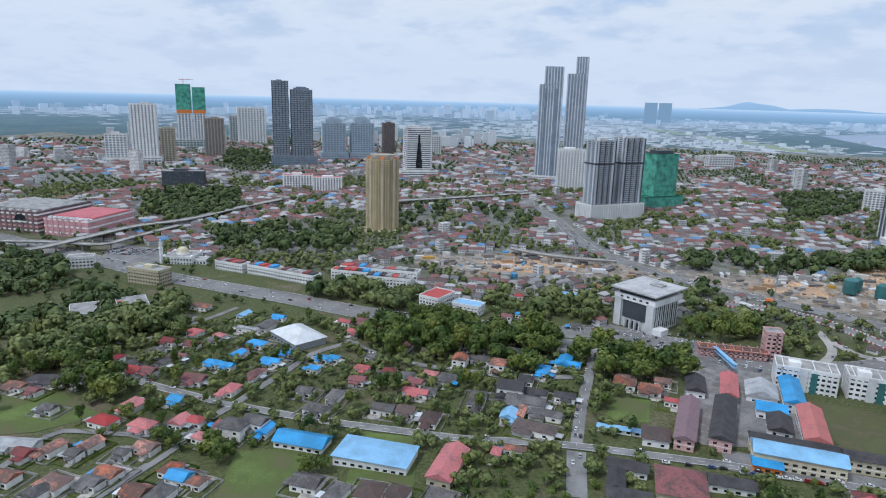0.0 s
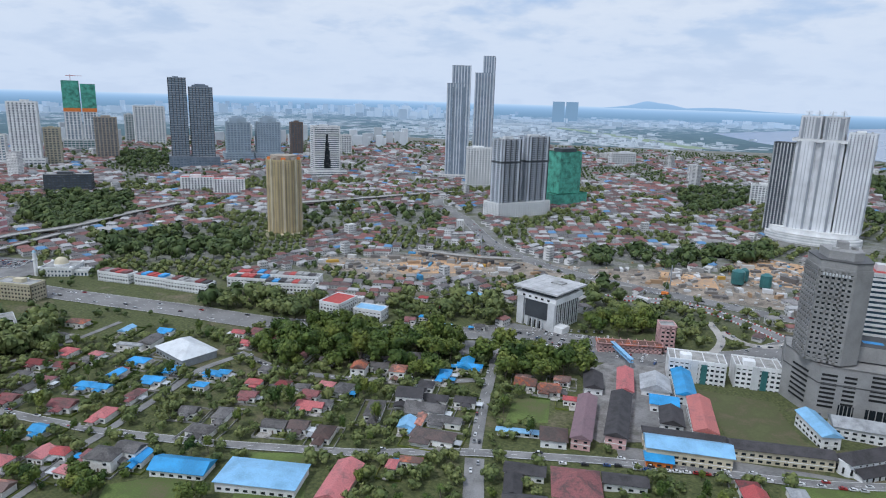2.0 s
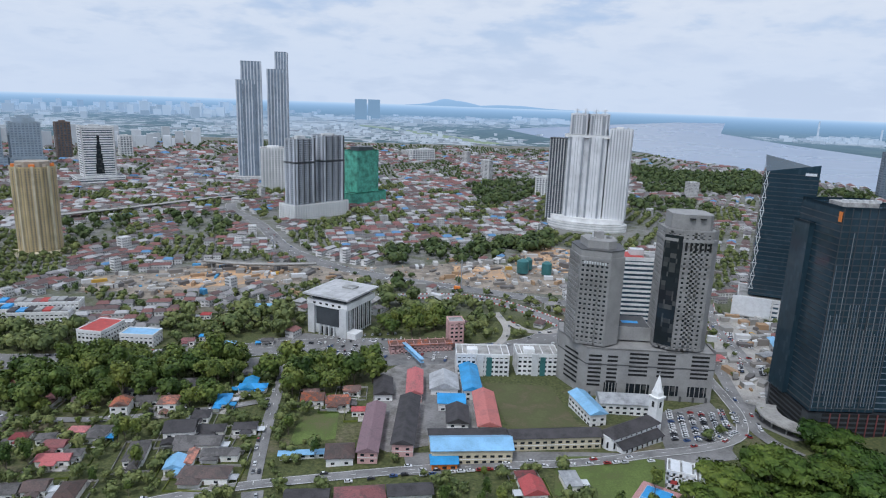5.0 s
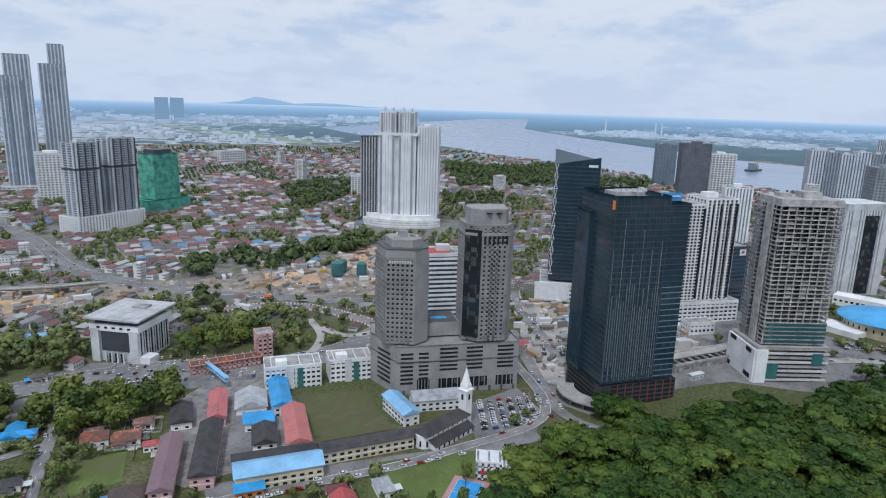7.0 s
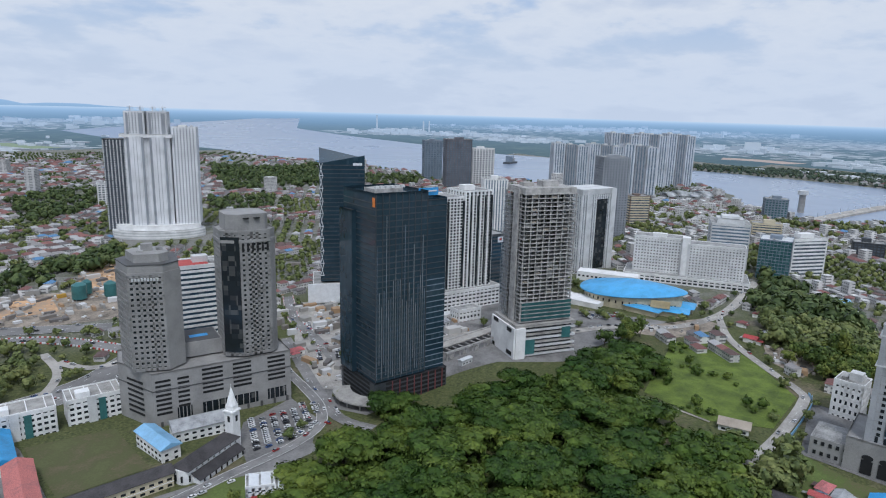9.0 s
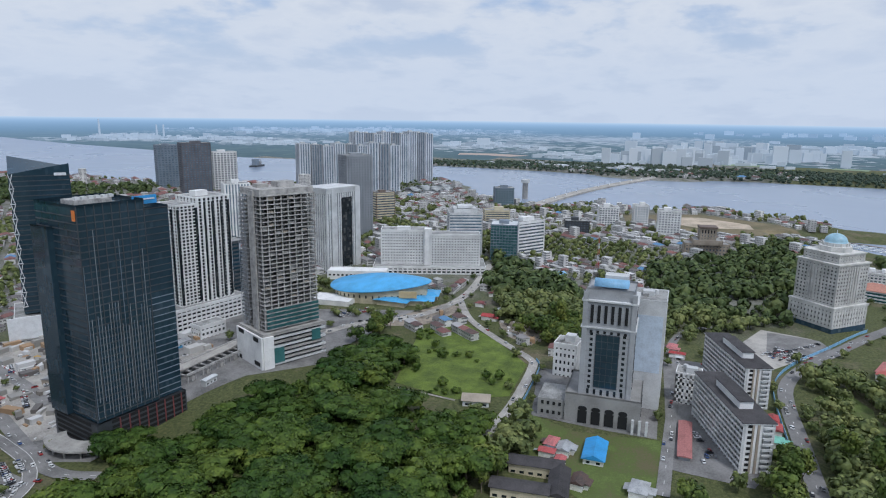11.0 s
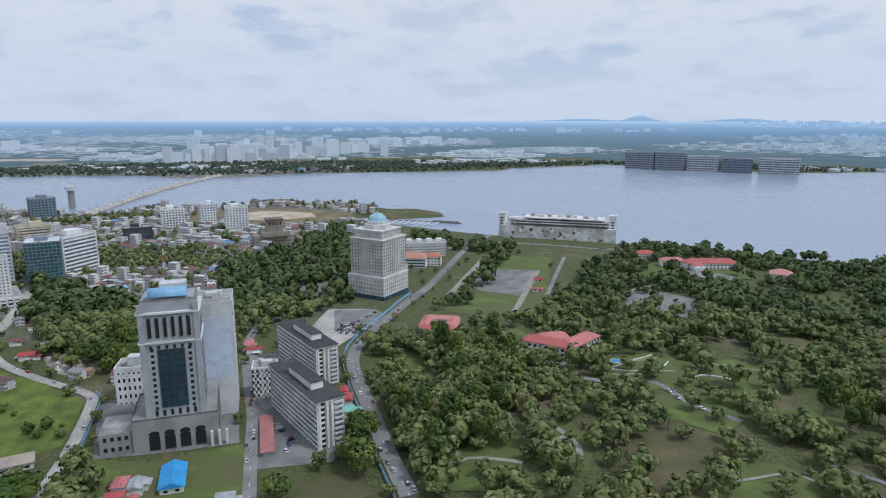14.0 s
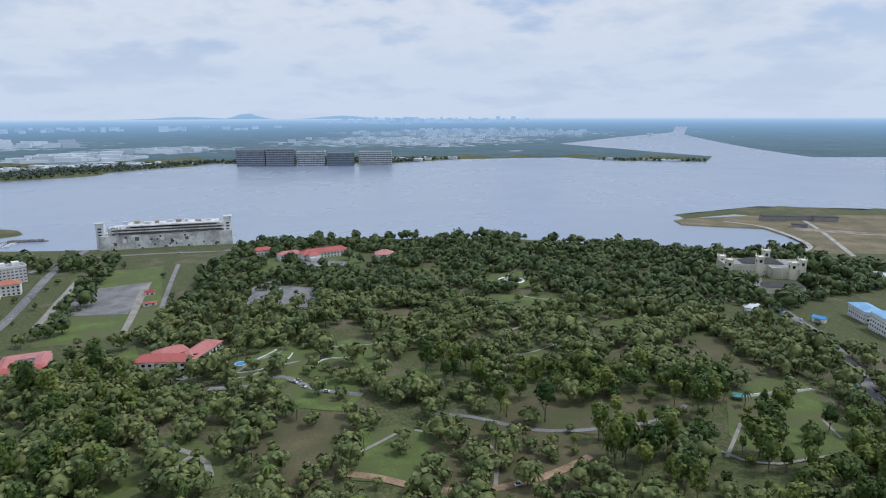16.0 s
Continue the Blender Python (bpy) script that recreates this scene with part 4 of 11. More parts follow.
def slab_block(x, y, z):
    t = thing("apartment_slab", x, y, z, 26, "long grey slab block with banded balconies and flat roof", "apartment block", "slab blocks")
    w, d, top = 69, 17, 29
    prism("core", t, "pale_wall", shrink(rect(w, d), 1.4), -3, top)
    for k in range(9):
        zz = 1.5 + k * 3.15
        for s in (-1, 1):
            cube("gallery_slab", t, "pale_wall", 0, s * (d / 2 - 0.7), zz, w, 1.5, 0.25)
            cube("railing", t, "white_wall", 0, s * (d / 2 - 0.1), zz + 0.25, w, 0.14, 0.85)
            # black strip painted as the shade within each gallery
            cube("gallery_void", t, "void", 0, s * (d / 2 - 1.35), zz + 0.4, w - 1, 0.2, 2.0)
    for k in range(19):
        for s in (-1, 1):
            cube("cross_wall", t, "pale_wall", -w / 2 + 0.3 + k * (w - 0.6) / 18, s * (d / 2 - 0.75), -2, 0.4, 1.5, top + 2)
    for s in (-1, 1):
        cube("end_wall", t, "white_wall", s * (w / 2 - 0.2), 2.5, -3, 0.5, 9, top + 3)
        for k in range(9):
            cube("end_balcony", t, "pale_wall", s * (w / 2 + 0.4), -4.8, 1.0 + k * 3.15, 1.6, 5.4, 1.1)
            cube("stair_slot", t, "void", s * (w / 2 + 0.05), 4.8, 1.4 + k * 3.15, 0.25, 2.2, 1.6)
        cube("stair_rib", t, "tan_wall", s * (w / 2 + 0.25), 0.4, -3, 0.7, 1.2, top + 3)
        cube("stair_rib", t, "tan_wall", s * (w / 2 + 0.25), 3.2, -3, 0.7, 1.0, top + 3)
    cube("roof", t, "dark_roof", 0, 0, top, w + 1.2, d + 1.2, 0.45)
    cube("roof_edge", t, "pale_wall", 0, 0, top - 0.35, w + 1.5, d + 1.5, 0.34)
    cube("roof_house", t, "white_wall", -2, 0, top + 0.45, 32, 7.5, 4.4)
    cube("roof_house_lid", t, "dark_roof", -2, 0, top + 4.85, 33.5, 8.8, 0.35)
    for k in range(12):
        cube("roof_house_window", t, "void", -16 + k * 2.6, -3.8, top + 2.2, 1.5, 0.2, 1.3)


slab_block(470, 52, 14)
slab_block(560, 54, 12)


paint("limestone", (0.6, 0.59, 0.56), 0.75, 0.14, 0.1, 1.5)


def domed_tower():
    t = thing("domed_tower", 764, -15, 12, -40, "white stone tower with setbacks and blue dome", "office tower")
    w = 45
    cube("plinth", t, "glass_blue", 0, 0, -3, w + 1, w + 1, 7)
    facade(t, rect(w, w), 4, 22, 4, 3.6, "limestone", "glass_dark", span=0.5, pier=0.56, out=0.4, proud=0.3)
    cube("cornice", t, "limestone", 0, 0, 22, w + 1.6, w + 1.6, 1.6)
    facade(t, rect(w - 4, w - 4), 23.6, 61, 11, 3.6, "limestone", "glass_dark", span=0.5, pier=0.5, out=0.4)
    cube("cornice", t, "limestone", 0, 0, 61, w - 2, w - 2, 1.4)
    for s in (0, 1):
        for k in range(5):
            x, y = (-6.4 + k * 3.2, -(w - 4) / 2 - 0.4)
            if s:
                x, y = -(w - 4) / 2 - 0.4, -6.4 + k * 3.2
            cube("tall_rib", t, "limestone", x, y, 26, 0.9, 0.9, 33)
    facade(t, rect(w - 10, w - 10), 62.4, 70, 2, 3.8, "limestone", "glass_dark", span=0.55, pier=0.5)
    cube("cornice", t, "limestone", 0, 0, 70, w - 8.5, w - 8.5, 1.0)
    prism("drum_base", t, "limestone", [(14 * math.cos(radians(a)), 14 * math.sin(radians(a))) for a in range(22, 382, 45)], 71, 75.5)
    cyl("drum", t, "pale_wall", 0, 0, 75.5, 10.5, 3.0, 28)
    dome("dome", t, "dome_blue", 0, 0, 78.5, 9.6, 0.85, "pale blue ribbed dome")
    for k in range(12):
        a = radians(k * 30)
        cube("drum_column", t, "limestone", 11 * math.cos(a), 11 * math.sin(a), 75.5, 0.8, 0.8, 3.2)
    cyl("finial", t, "pale_wall", 0, 0, 86.5, 0.4, 3, 8)


domed_tower()


def courthouse():
    paint("hall_roof", (0.46, 0.46, 0.46), 0.6, 0.14, 0.1, 1.2)
    t = thing("government_hall", 2, 592, -2, -31, "grey civic hall with a large overhanging flat roof", "civic building")
    w, d = 40, 44
    prism("body", t, "pale_wall", rect(w - 3, d - 3), -2, 31)
    cube("recess", t, "charcoal", 0, -d / 2 + 1.2, 9, w - 16, 1, 17)
    for x in (-w / 2 + 3.5, w / 2 - 3.5):
        cube("front_pier", t, "pale_wall", x, -d / 2 + 1, -2, 7, 4, 29)
    for k in range(3):
        cube("tall_opening", t, "void", -5 + k * 5, -d / 2 + 1.3, -1, 2.6, 1.4, 8)
    for k in range(4):
        cube("canopy_column", t, "pale_wall", -7.5 + k * 5, -d / 2 - 1, -2, 1.2, 1.2, 11)
    cube("balcony", t, "white_wall", 0, 0, 25.5, w + 2, d + 1, 5.5)
    for k in range(5):
        cube("balcony_window", t, "void", -13 + k * 6.5, -d / 2 - 0.5, 27.5, 2.6, 0.4, 1.6)
    cube("top_floor", t, "charcoal", 0, 0, 31, w - 5, d - 5, 4)
    for k in range(12):
        for s in (-1, 1):
            cube("fin", t, "white_wall", s * (w / 2 - 1.2), -d / 2 + 3 + k * 3.4, 0, 1.2, 0.5, 26)
    for k in range(6):
        cube("fin_slot", t, "void", w / 2 - 1.4, -d / 2 + 4.5 + k * 6.8, 2, 0.3, 4.4, 22)
    cube("roof", t, "hall_roof", 0, 0, 35, w + 7, d + 7, 1.5)
    for k in range(6):
        cube("roof_seam", t, "hall_roof", -20 + k * 8, 0, 36.5, 0.35, 50, 0.18)
    cube("roof_plant", t, "roof_grey", 4, 8, 36.5, 12, 9, 1.2)
    cube("porch", t, "white_wall", w / 2 + 4, -d / 2 + 6, -2, 10, 12, 8)


courthouse()


def arena():
    z = 10
    t = thing("exhibition_hall", 640, 398, z, -78, "exhibition hall with a sweeping blue curved roof", "hall")
    n = 48
    pts = []
    for k in range(n):
        a = 2 * math.pi * k / n
        pts.append((54 * math.cos(a) * (1.0 if math.cos(a) < 0 else 0.94), 30 * math.sin(a) * (1 - 0.28 * math.cos(a))))
    def level(x, y):
        return 11 + 8 * max(0.0, (x + 54) / 104) ** 1.6 + 4 * (y + 30) / 60
    bm = bmesh.new()
    rim, low, rows = [], [], []
    for f, lift in ((1.06, 0), (1.05, 0.8), (0.85, 3.2), (0.65, 5.4), (0.4, 7.2), (0.15, 8.0)):
        rows.append([bm.verts.new((x * f, y * f, level(x * min(f, 1), y * min(f, 1)) + lift)) for x, y in pts])
    for a, b in zip(rows, rows[1:]):
        for k in range(n):
            bm.faces.new((a[k], a[(k + 1) % n], b[(k + 1) % n], b[k])).smooth = True
    bm.faces.new(rows[-1])
    bm.faces.new(rows[0][::-1])
    part("curved_roof", bm, "arena_blue", t, "sky blue curved metal roof")
    bm = bmesh.new()
    lo = [bm.verts.new((x * 0.95, y * 0.95, -3)) for x, y in pts]
    hi = [bm.verts.new((x * 0.98, y * 0.98, level(x, y) - 0.2)) for x, y in pts]
    for k in range(n):
        bm.faces.new((lo[k], lo[(k + 1) % n], hi[(k + 1) % n], hi[k]))
    part("wall", bm, "cream_wall", t)
    for k in range(26, 46):
        x, y = pts[k]
        cube("slot_window", t, "void", x * 0.965, y * 0.965, 6.5, 1.3, 1.3, 3.0, math.degrees(math.atan2(y, x)))
    for x, y, w, d, r in ((44, -14, 34, 20, 12), (20, -26, 38, 14, -6), (50, 10, 20, 26, 10), (-46, 20, 20, 14, 40)):
        bm = bmesh.new()
        a = [bm.verts.new((sx * w / 2, sy * d / 2, 6.5)) for sx, sy in ((-1, -1), (1, -1), (1, 1), (-1, 1))]
        b = [bm.verts.new((sx * w / 5, sy * d / 5, 9)) for sx, sy in ((-1, -1), (1, -1), (1, 1), (-1, 1))]
        for k in range(4):
            bm.faces.new((a[k], a[(k + 1) % 4], b[(k + 1) % 4], b[k]))
        bm.faces.new(b)
        bm.faces.new(a[::-1])
        ob = part("canopy", bm, "arena_blue", t)
        ob.matrix_basis = pose(x, y, 0, 0, 0, r)
        cube("canopy_base", t, "cream_wall", x, y, -3, w * 0.8, d * 0.75, 9.5, r)
    cube("mural", t, "gold_wall", 36, -24.6, 9, 18, 0.6, 7, 14)
    side = thing("service_building", 600, 432, 10, -78, "low white flat-roofed building beside the blue hall", "building")
    prism("body", side, "white_wall", rect(44, 26), -3, 6, inset=0.5, sink=0.8)
    back = thing("service_building", 700, 470, 9, -65, "low white flat-roofed building beside the blue hall", "building")
    prism("body", back, "white_wall", rect(70, 22), -3, 11, inset=0.5, sink=0.8)
    for k in range(14):
        cube("window", back, "glass_dark", -32 + k * 5, -11.0, 5, 2.6, 0.3, 2)


arena()


paint("stained_white", (0.6, 0.6, 0.585), 0.8, 0.3, 0.06, 0.6, dirt=(0.3, 0.285, 0.265))


def pier_block():
    t = thing("derelict_terminal", 1098, -338, -2, -116, "weathered white unfinished waterfront building on the shore", "building")
    w, d = 196, 44
    prism("base_wall", t, "stained_white", [(-w / 2 + 6, -d / 2), (w / 2 - 4, -d / 2), (w / 2 - 4, d / 2), (-w / 2 + 6, d / 2)], -6, 23, inset=0.6, sink=1)
    r = random.Random(11)
    for k in range(3):
        zz = 23 + k * 4.2
        cut = 40 if k > 1 else 10
        cube("floor_slab", t, "stained_white", cut / 4, 3, zz + 3.2, w - 26 - cut, d - 7, 1.4)
        # black box painted as the shade between the open floors
        cube("floor_void", t, "void", cut / 4, 3, zz, w - 34 - cut, d - 14, 3.6)
    for k in range(38):
        x = -w / 2 + 18 + k * (w - 36) / 37
        cube("column", t, "concrete", x, -d / 2 + 7.4, 23, 0.9, 0.9, 12 if 24 < k or k < 8 else 8)
        if r.random() < 0.6:
            cube("wall_panel", t, "white_wall" if r.random() < 0.7 else "brown_wall", x, -d / 2 - 0.2, r.uniform(-2, 14), r.uniform(3, 6), 0.5, r.uniform(3, 7))
        if r.random() < 0.35:
            cube("opening", t, "void", x + 2, -d / 2 - 0.35, r.choice((2.0, 6.0, 10.0, 14.0, 18.0)), 2.4, 0.4, 2.4)
    for x, h in ((-w / 2 + 6, 40), (-w / 2 + 24, 32), (w / 2 - 10, 42), (w / 2 - 34, 30), (20, 30)):
        cube("stair_tower", t, "white_wall", x, -4, -6, 11, 16, h + 6)
        cube("tower_cap", t, "pale_wall", x, -4, h, 13, 18, 1.2)
        for k in range(7):
            cube("tower_window", t, "glass_blue", x, -12.1, 4 + k * 4.6, 5, 0.4, 2.4)
    for k in range(9):
        cube("roof_shed", t, "tan_wall" if k % 2 else "pale_wall", -60 + k * 15 + r.uniform(-3, 3), r.uniform(-4, 8), 36.5, r.uniform(5, 10), 6, r.uniform(1.5, 4))


pier_block()


def old_palace():
    t = thing("secretariat", 1080, 118, 5, -76, "old grey stone government building with central clock tower", "civic building")
    facade(t, rect(62, 24), -4, 17, 4, 4.2, "tan_wall", "glass_dark", span=0.5, pier=0.5)
    facade(t, off(rect(40, 30), 0, -3), 17, 23, 2, 4, "tan_wall", "glass_dark", span=0.5, pier=0.5)
    facade(t, off(rect(23, 20), 0, -2), 23, 40, 4, 4, "tan_wall", "glass_dark", span=0.5, pier=0.6)
    for k in range(5):
        cube("belfry_slot", t, "void", -8 + k * 4, -12.2, 34, 1.6, 0.5, 4)
    prism("hip_roof", t, "brown_wall", off(rect(25, 22), 0, -2), 40, 42.5)


old_palace()


# ---- towers of the town ----
def tower(x, y, w, d, rot, top, floors, bay, wall, glass, label, name="apartment_tower", category="tower", pod=None, cap=0, seed=1, **more):
    """A plain storeyed tower, with an optional podium (width, depth, height) and a stepped cap."""
    z = gz(x, y)
    t = thing(name, x, y, z, rot, label, category)
    base = pod[2] if pod else -3
    facade(t, rect(w, d), base, top - z - cap, floors, bay, wall, glass, **more)
    if pod:
        facade(t, rect(pod[0], pod[1]), -3, pod[2], max(2, int(pod[2] / 3.6)), 5, wall, glass, span=0.5, pier=0.25)
    if cap:
        prism("cap", t, wall, rect(w * 0.7, d * 0.7), top - z - cap, top - z - cap * 0.35, inset=0.5, sink=0.8)
        prism("cap_top", t, wall, rect(w * 0.45, d * 0.45), top - z - cap * 0.35, top - z)
    else:
        rooftop(t, w, d, top - z, seed, wall)
    return t


def gold_tower():
    z = gz(-388, 866)
    t = thing("apartment_tower", -388, 866, z, 24, "tall cream-gold apartment tower with ornate roof crown", "tower")
    out = [(25 * math.cos(radians(a)), 22 * math.sin(radians(a))) for a in range(-68, 292, 45)]
    facade(t, out, 4, 108, 34, 3.6, "gold_wall", "glass_dark", span=0.45, pier=0.42, out=0.7)
    for k, (a, b) in enumerate(zip(out, out[1:] + out[:1])):
        u = Vector(((a[0] + b[0]) / 2, (a[1] + b[1]) / 2))
        cube("bay_shaft", t, "cream_wall", u.x * 1.01, u.y * 1.01, 4, 2.6, 2.6, 106, math.degrees(math.atan2(u.y, u.x)))
        cube("crown_gable", t, "orange_paint" if k % 2 else "tan_wall", u.x * 0.85, u.y * 0.85, 108, 6, 6, 4, math.degrees(math.atan2(u.y, u.x)))
    prism("crown", t, "tan_wall", shrink(out, 5), 108, 115)
    prism("podium", t, "cream_wall", shrink(out, -8), -3, 5)


gold_tower()
paint("rib_blue", (0.38, 0.46, 0.53), 0.5, 0.1, 0.05, 1.0)
glazing("glass_sky", (0.17, 0.21, 0.26), (0.34, 0.38, 0.42), 0.15)
tower(-1292, 1358, 62, 30, 35, 158, 40, 5.5, "white_wall", "glass_dark", "white apartment tower with ribbed balconies", pod=(80, 50, 20), seed=2, span=0.35, pier=0.5, proud=0.4)
tower(-1365, 1335, 56, 24, 35, 79, 20, 5, "white_wall", "glass_blue", "lower white apartment block beside the ribbed tower", pod=(70, 40, 12), seed=3)
tower(-1262, 1408, 36, 24, 35, 96, 26, 6, "cream_wall", "glass_dark", "slim cream apartment tower among low houses", seed=4, solid=(3,))
tower(-1243, 1576, 56, 28, 36, 118, 30, 7, "tan_wall", "glass_dark", "brown office tower with a dark glazed middle", seed=5, span=0.3)
tower(-1547, 2187, 106, 34, 42, 134, 34, 7, "white_wall", "glass_blue", "wide white apartment tower in the distance", seed=6, pier=0.5)
tower(-1650, 2211, 35, 24, 42, 100, 26, 6, "pale_wall", "glass_teal", "teal glass tower in the distance", seed=7)
tower(-962, 1489, 42, 34, 35, 226, 55, 5, "blue_grey", "glass_blue", "tall dark grey apartment tower with balcony bands", pod=(56, 52, 32), seed=8, span=0.36, pier=0.22, band="steel", post="charcoal")
tower(-917, 1519, 56, 34, 35, 213, 52, 5.5, "blue_grey", "glass_blue", "tall dark grey apartment tower with balcony bands", pod=(76, 56, 30), seed=9, span=0.36, pier=0.22, band="steel", post="charcoal", cap=8)
tower(-934, 1727, 66, 40, 36, 130, 26, 6.5, "rib_blue", "glass_sky", "blue glass office tower with a stepped crown", name="office_tower", pod=(80, 60, 24), cap=18)
tower(-866, 1777, 68, 40, 36, 131, 26, 6.5, "rib_blue", "glass_sky", "blue glass office tower with a stepped crown", name="office_tower", pod=(82, 60, 24), cap=18)
tower(-863, 1970, 38, 28, 37, 107, 27, 6, "brown_wall", "glass_dark", "dark slim tower with red-brown edges", seed=10)
tower(-753, 2126, 37, 24, 36, 64, 16, 5, "white_wall", "glass_dark", "white mid-rise apartment block", seed=12)
tower(-190, 1452, 60, 44, 12, 91, 22, 4.2, "white_wall", "glass_dark", "white mid-rise block with staggered windows", seed=14, span=0.5, pier=0.45)
for wx, ww in ((-712, 60), (-643, 58)):
    tower(wx, 1160, ww, 22, 30, 31, 9, 4, "white_wall", "glass_dark", "white row of walk-up flats with red roof", name="apartment_block", seed=int(ww), roof="red_paint", span=0.3, pier=0.5, proud=0.6)
tower(-919, 1063, 80, 30, 31, 36, 9, 6, "charcoal", "glass_dark", "dark unfinished low block with open floors", name="apartment_block", seed=18, span=0.3, pier=0.2)
tower(395, 1409, 40, 20, -11, 46, 12, 4, "white_wall", "glass_dark", "white slab of flats among trees", name="apartment_block", seed=19)
tower(172, 2156, 88, 22, 30, 44, 12, 5, "white_wall", "glass_dark", "white slab of flats among trees", name="apartment_block", seed=20)


def stripe_office():
    z = gz(-585, 1519)
    t = thing("office_tower", -585, 1519, z, 34, "white banded office tower with a dark central spine", "tower")
    facade(t, rect(66, 40), 14, 121, 30, 66, "white_wall", "glass_dark", span=0.52, pier=0.05, out=0.6)
    for k in range(4):
        cube("dark_spine", t, "glass_dark", 0, -20.3, 20 + k * 20, 16 - 3.6 * k, 0.8, 22)
    facade(t, rect(96, 60), -3, 14, 4, 96, "white_wall", "glass_dark", span=0.5, pier=0.02)
    rooftop(t, 50, 30, 121, 21)


stripe_office()


def green_topped():
    z = gz(-1516, 1808)
    t = thing("unfinished_tower", -1516, 1808, z, 39, "tower under construction wrapped in green netting at the top", "tower")
    for x, w, top in ((-22, 46, 214), (26, 40, 205)):
        facade(t, off(rect(w, 40), x, 0), 34, 120, 24, 6, "white_wall", "glass_blue", span=0.25, pier=0.4)
        prism("netting", t, "green_net", off(rect(w + 1, 41), x, 0), 131, top, inset=0.8, sink=2)
        prism("orange_band", t, "orange_paint", off(rect(w + 1.2, 41.2), x, 0), 120, 131)
    facade(t, rect(110, 70), -3, 34, 8, 8, "pale_wall", "glass_teal", span=0.4, pier=0.2)
    cyl("crane_mast", t, "red_paint", -20, 0, 210, 0.8, 22, 6)
    ob = cube("crane_jib", t, "red_paint", -10, 0, 228, 44, 1.2, 1.4)


green_topped()


paint("rib_grey", (0.55, 0.58, 0.62), 0.5, 0.12, 0.03, 0.6)


def landmark_pair():
    for x, y, w, d, rot, steps in ((-270, 1603, 56, 46, 8, ((1.0, 232, 0), (0.8, 274, 0.1))), (-229, 1765, 50, 44, 3, ((1.0, 264, 0), (0.6, 307, 0.2)))):
        z = gz(x, y)
        t = thing("skyscraper", x, y, z, rot, "very tall grey glass skyscraper with vertical ribs and setback", "skyscraper", "tall pair")
        lo = 0
        for k, (f, top, shift) in enumerate(steps):
            facade(t, off(rect(w * f, d * (1 if k == 0 else 0.8)), shift * w, 0), lo, top - z, max(3, int((top - lo) / 9)), 3.6, "blue_grey", "glass_sky", span=0.05, pier=0.34, out=0.4, proud=0.25, post="rib_grey")
            lo = top - z
        for s in (-0.22, 0.24):
            cube("dark_shaft", t, "blue_grey", s * w, -d / 2 - 0.4, 0, 3.4, 1.2, steps[0][1] - z - 8)
        facade(t, rect(w + 26, d + 26), -3, 14, 3, 8, "white_wall", "glass_dark", span=0.5, pier=0.2)


landmark_pair()


def condo_pair():
    """Two towers set apart on one podium, each with pale balcony stacks beside dark recessed shafts."""
    z = gz(-76, 1136)
    t = thing("condominium", -76, 1136, z, 42, "twin grey condominium towers on a white podium", "tower")
    facade(t, rect(112, 44), -3, 24, 7, 4.5, "white_wall", "glass_dark", span=0.4, pier=0.45, proud=0.4)
    for x, y, w, d, h in ((-32, -4, 38, 30, 131), (30, 2, 44, 32, 135)):
        facade(t, off(rect(w, d), x, y), 24, h, 33, 40, "condo_grey", "glass_dark", span=0.35, pier=0.03, out=1.0, band="rib_grey")
        for k, s in enumerate((-0.42, -0.14, 0.14, 0.42)):
            cube("balcony_shaft", t, "rib_grey" if k in (0, 3) else "condo_grey", x + s * w, y - d / 2 - 0.1, 24, 2.4, 1.6, h - 23)
            cube("dark_shaft", t, "charcoal", x + (s + 0.09) * w, y - d / 2 + 0.1, 24, 1.8, 1.0, h - 24)
        for s in (-0.4, 0.0, 0.4):
            for e in (-1, 1):
                cube("balcony_shaft", t, "rib_grey", x + e * (w / 2 + 0.1), y + s * d, 24, 1.6, 3.0, h - 23)
        prism("sky_deck", t, "charcoal", off(rect(w + 2, d + 2), x, y), 92, 95)
        rooftop(t, w, d, h, int(w), "pale_wall", x, y)


condo_pair()


def green_wrapped():
    x, y = 0, 1268
    z = gz(x, y)
    t = thing("unfinished_tower", x, y, z, 44, "unfinished tower fully wrapped in green safety netting", "tower")
    prism("podium_net", t, "green_net", rect(86, 46), -3, 26, inset=1, sink=2)
    prism("tower_net", t, "green_net", rect(54, 36), 26, 104, inset=1, sink=2)
    for k in range(7):
        prism("net_seam", t, "green_net", rect(54.8, 36.8), 36 + k * 10, 36.7 + k * 10)
    cube("core_top", t, "charcoal", 0, 0, 102, 36, 24, 8)
    for k in range(14):
        cube("rebar", t, "steel", -16 + k * 2.4, -10, 110, 0.4, 0.4, 3)


green_wrapped()


paint("complex_white", (0.72, 0.73, 0.745), 0.7, 0.1, 0.05, 1.5)


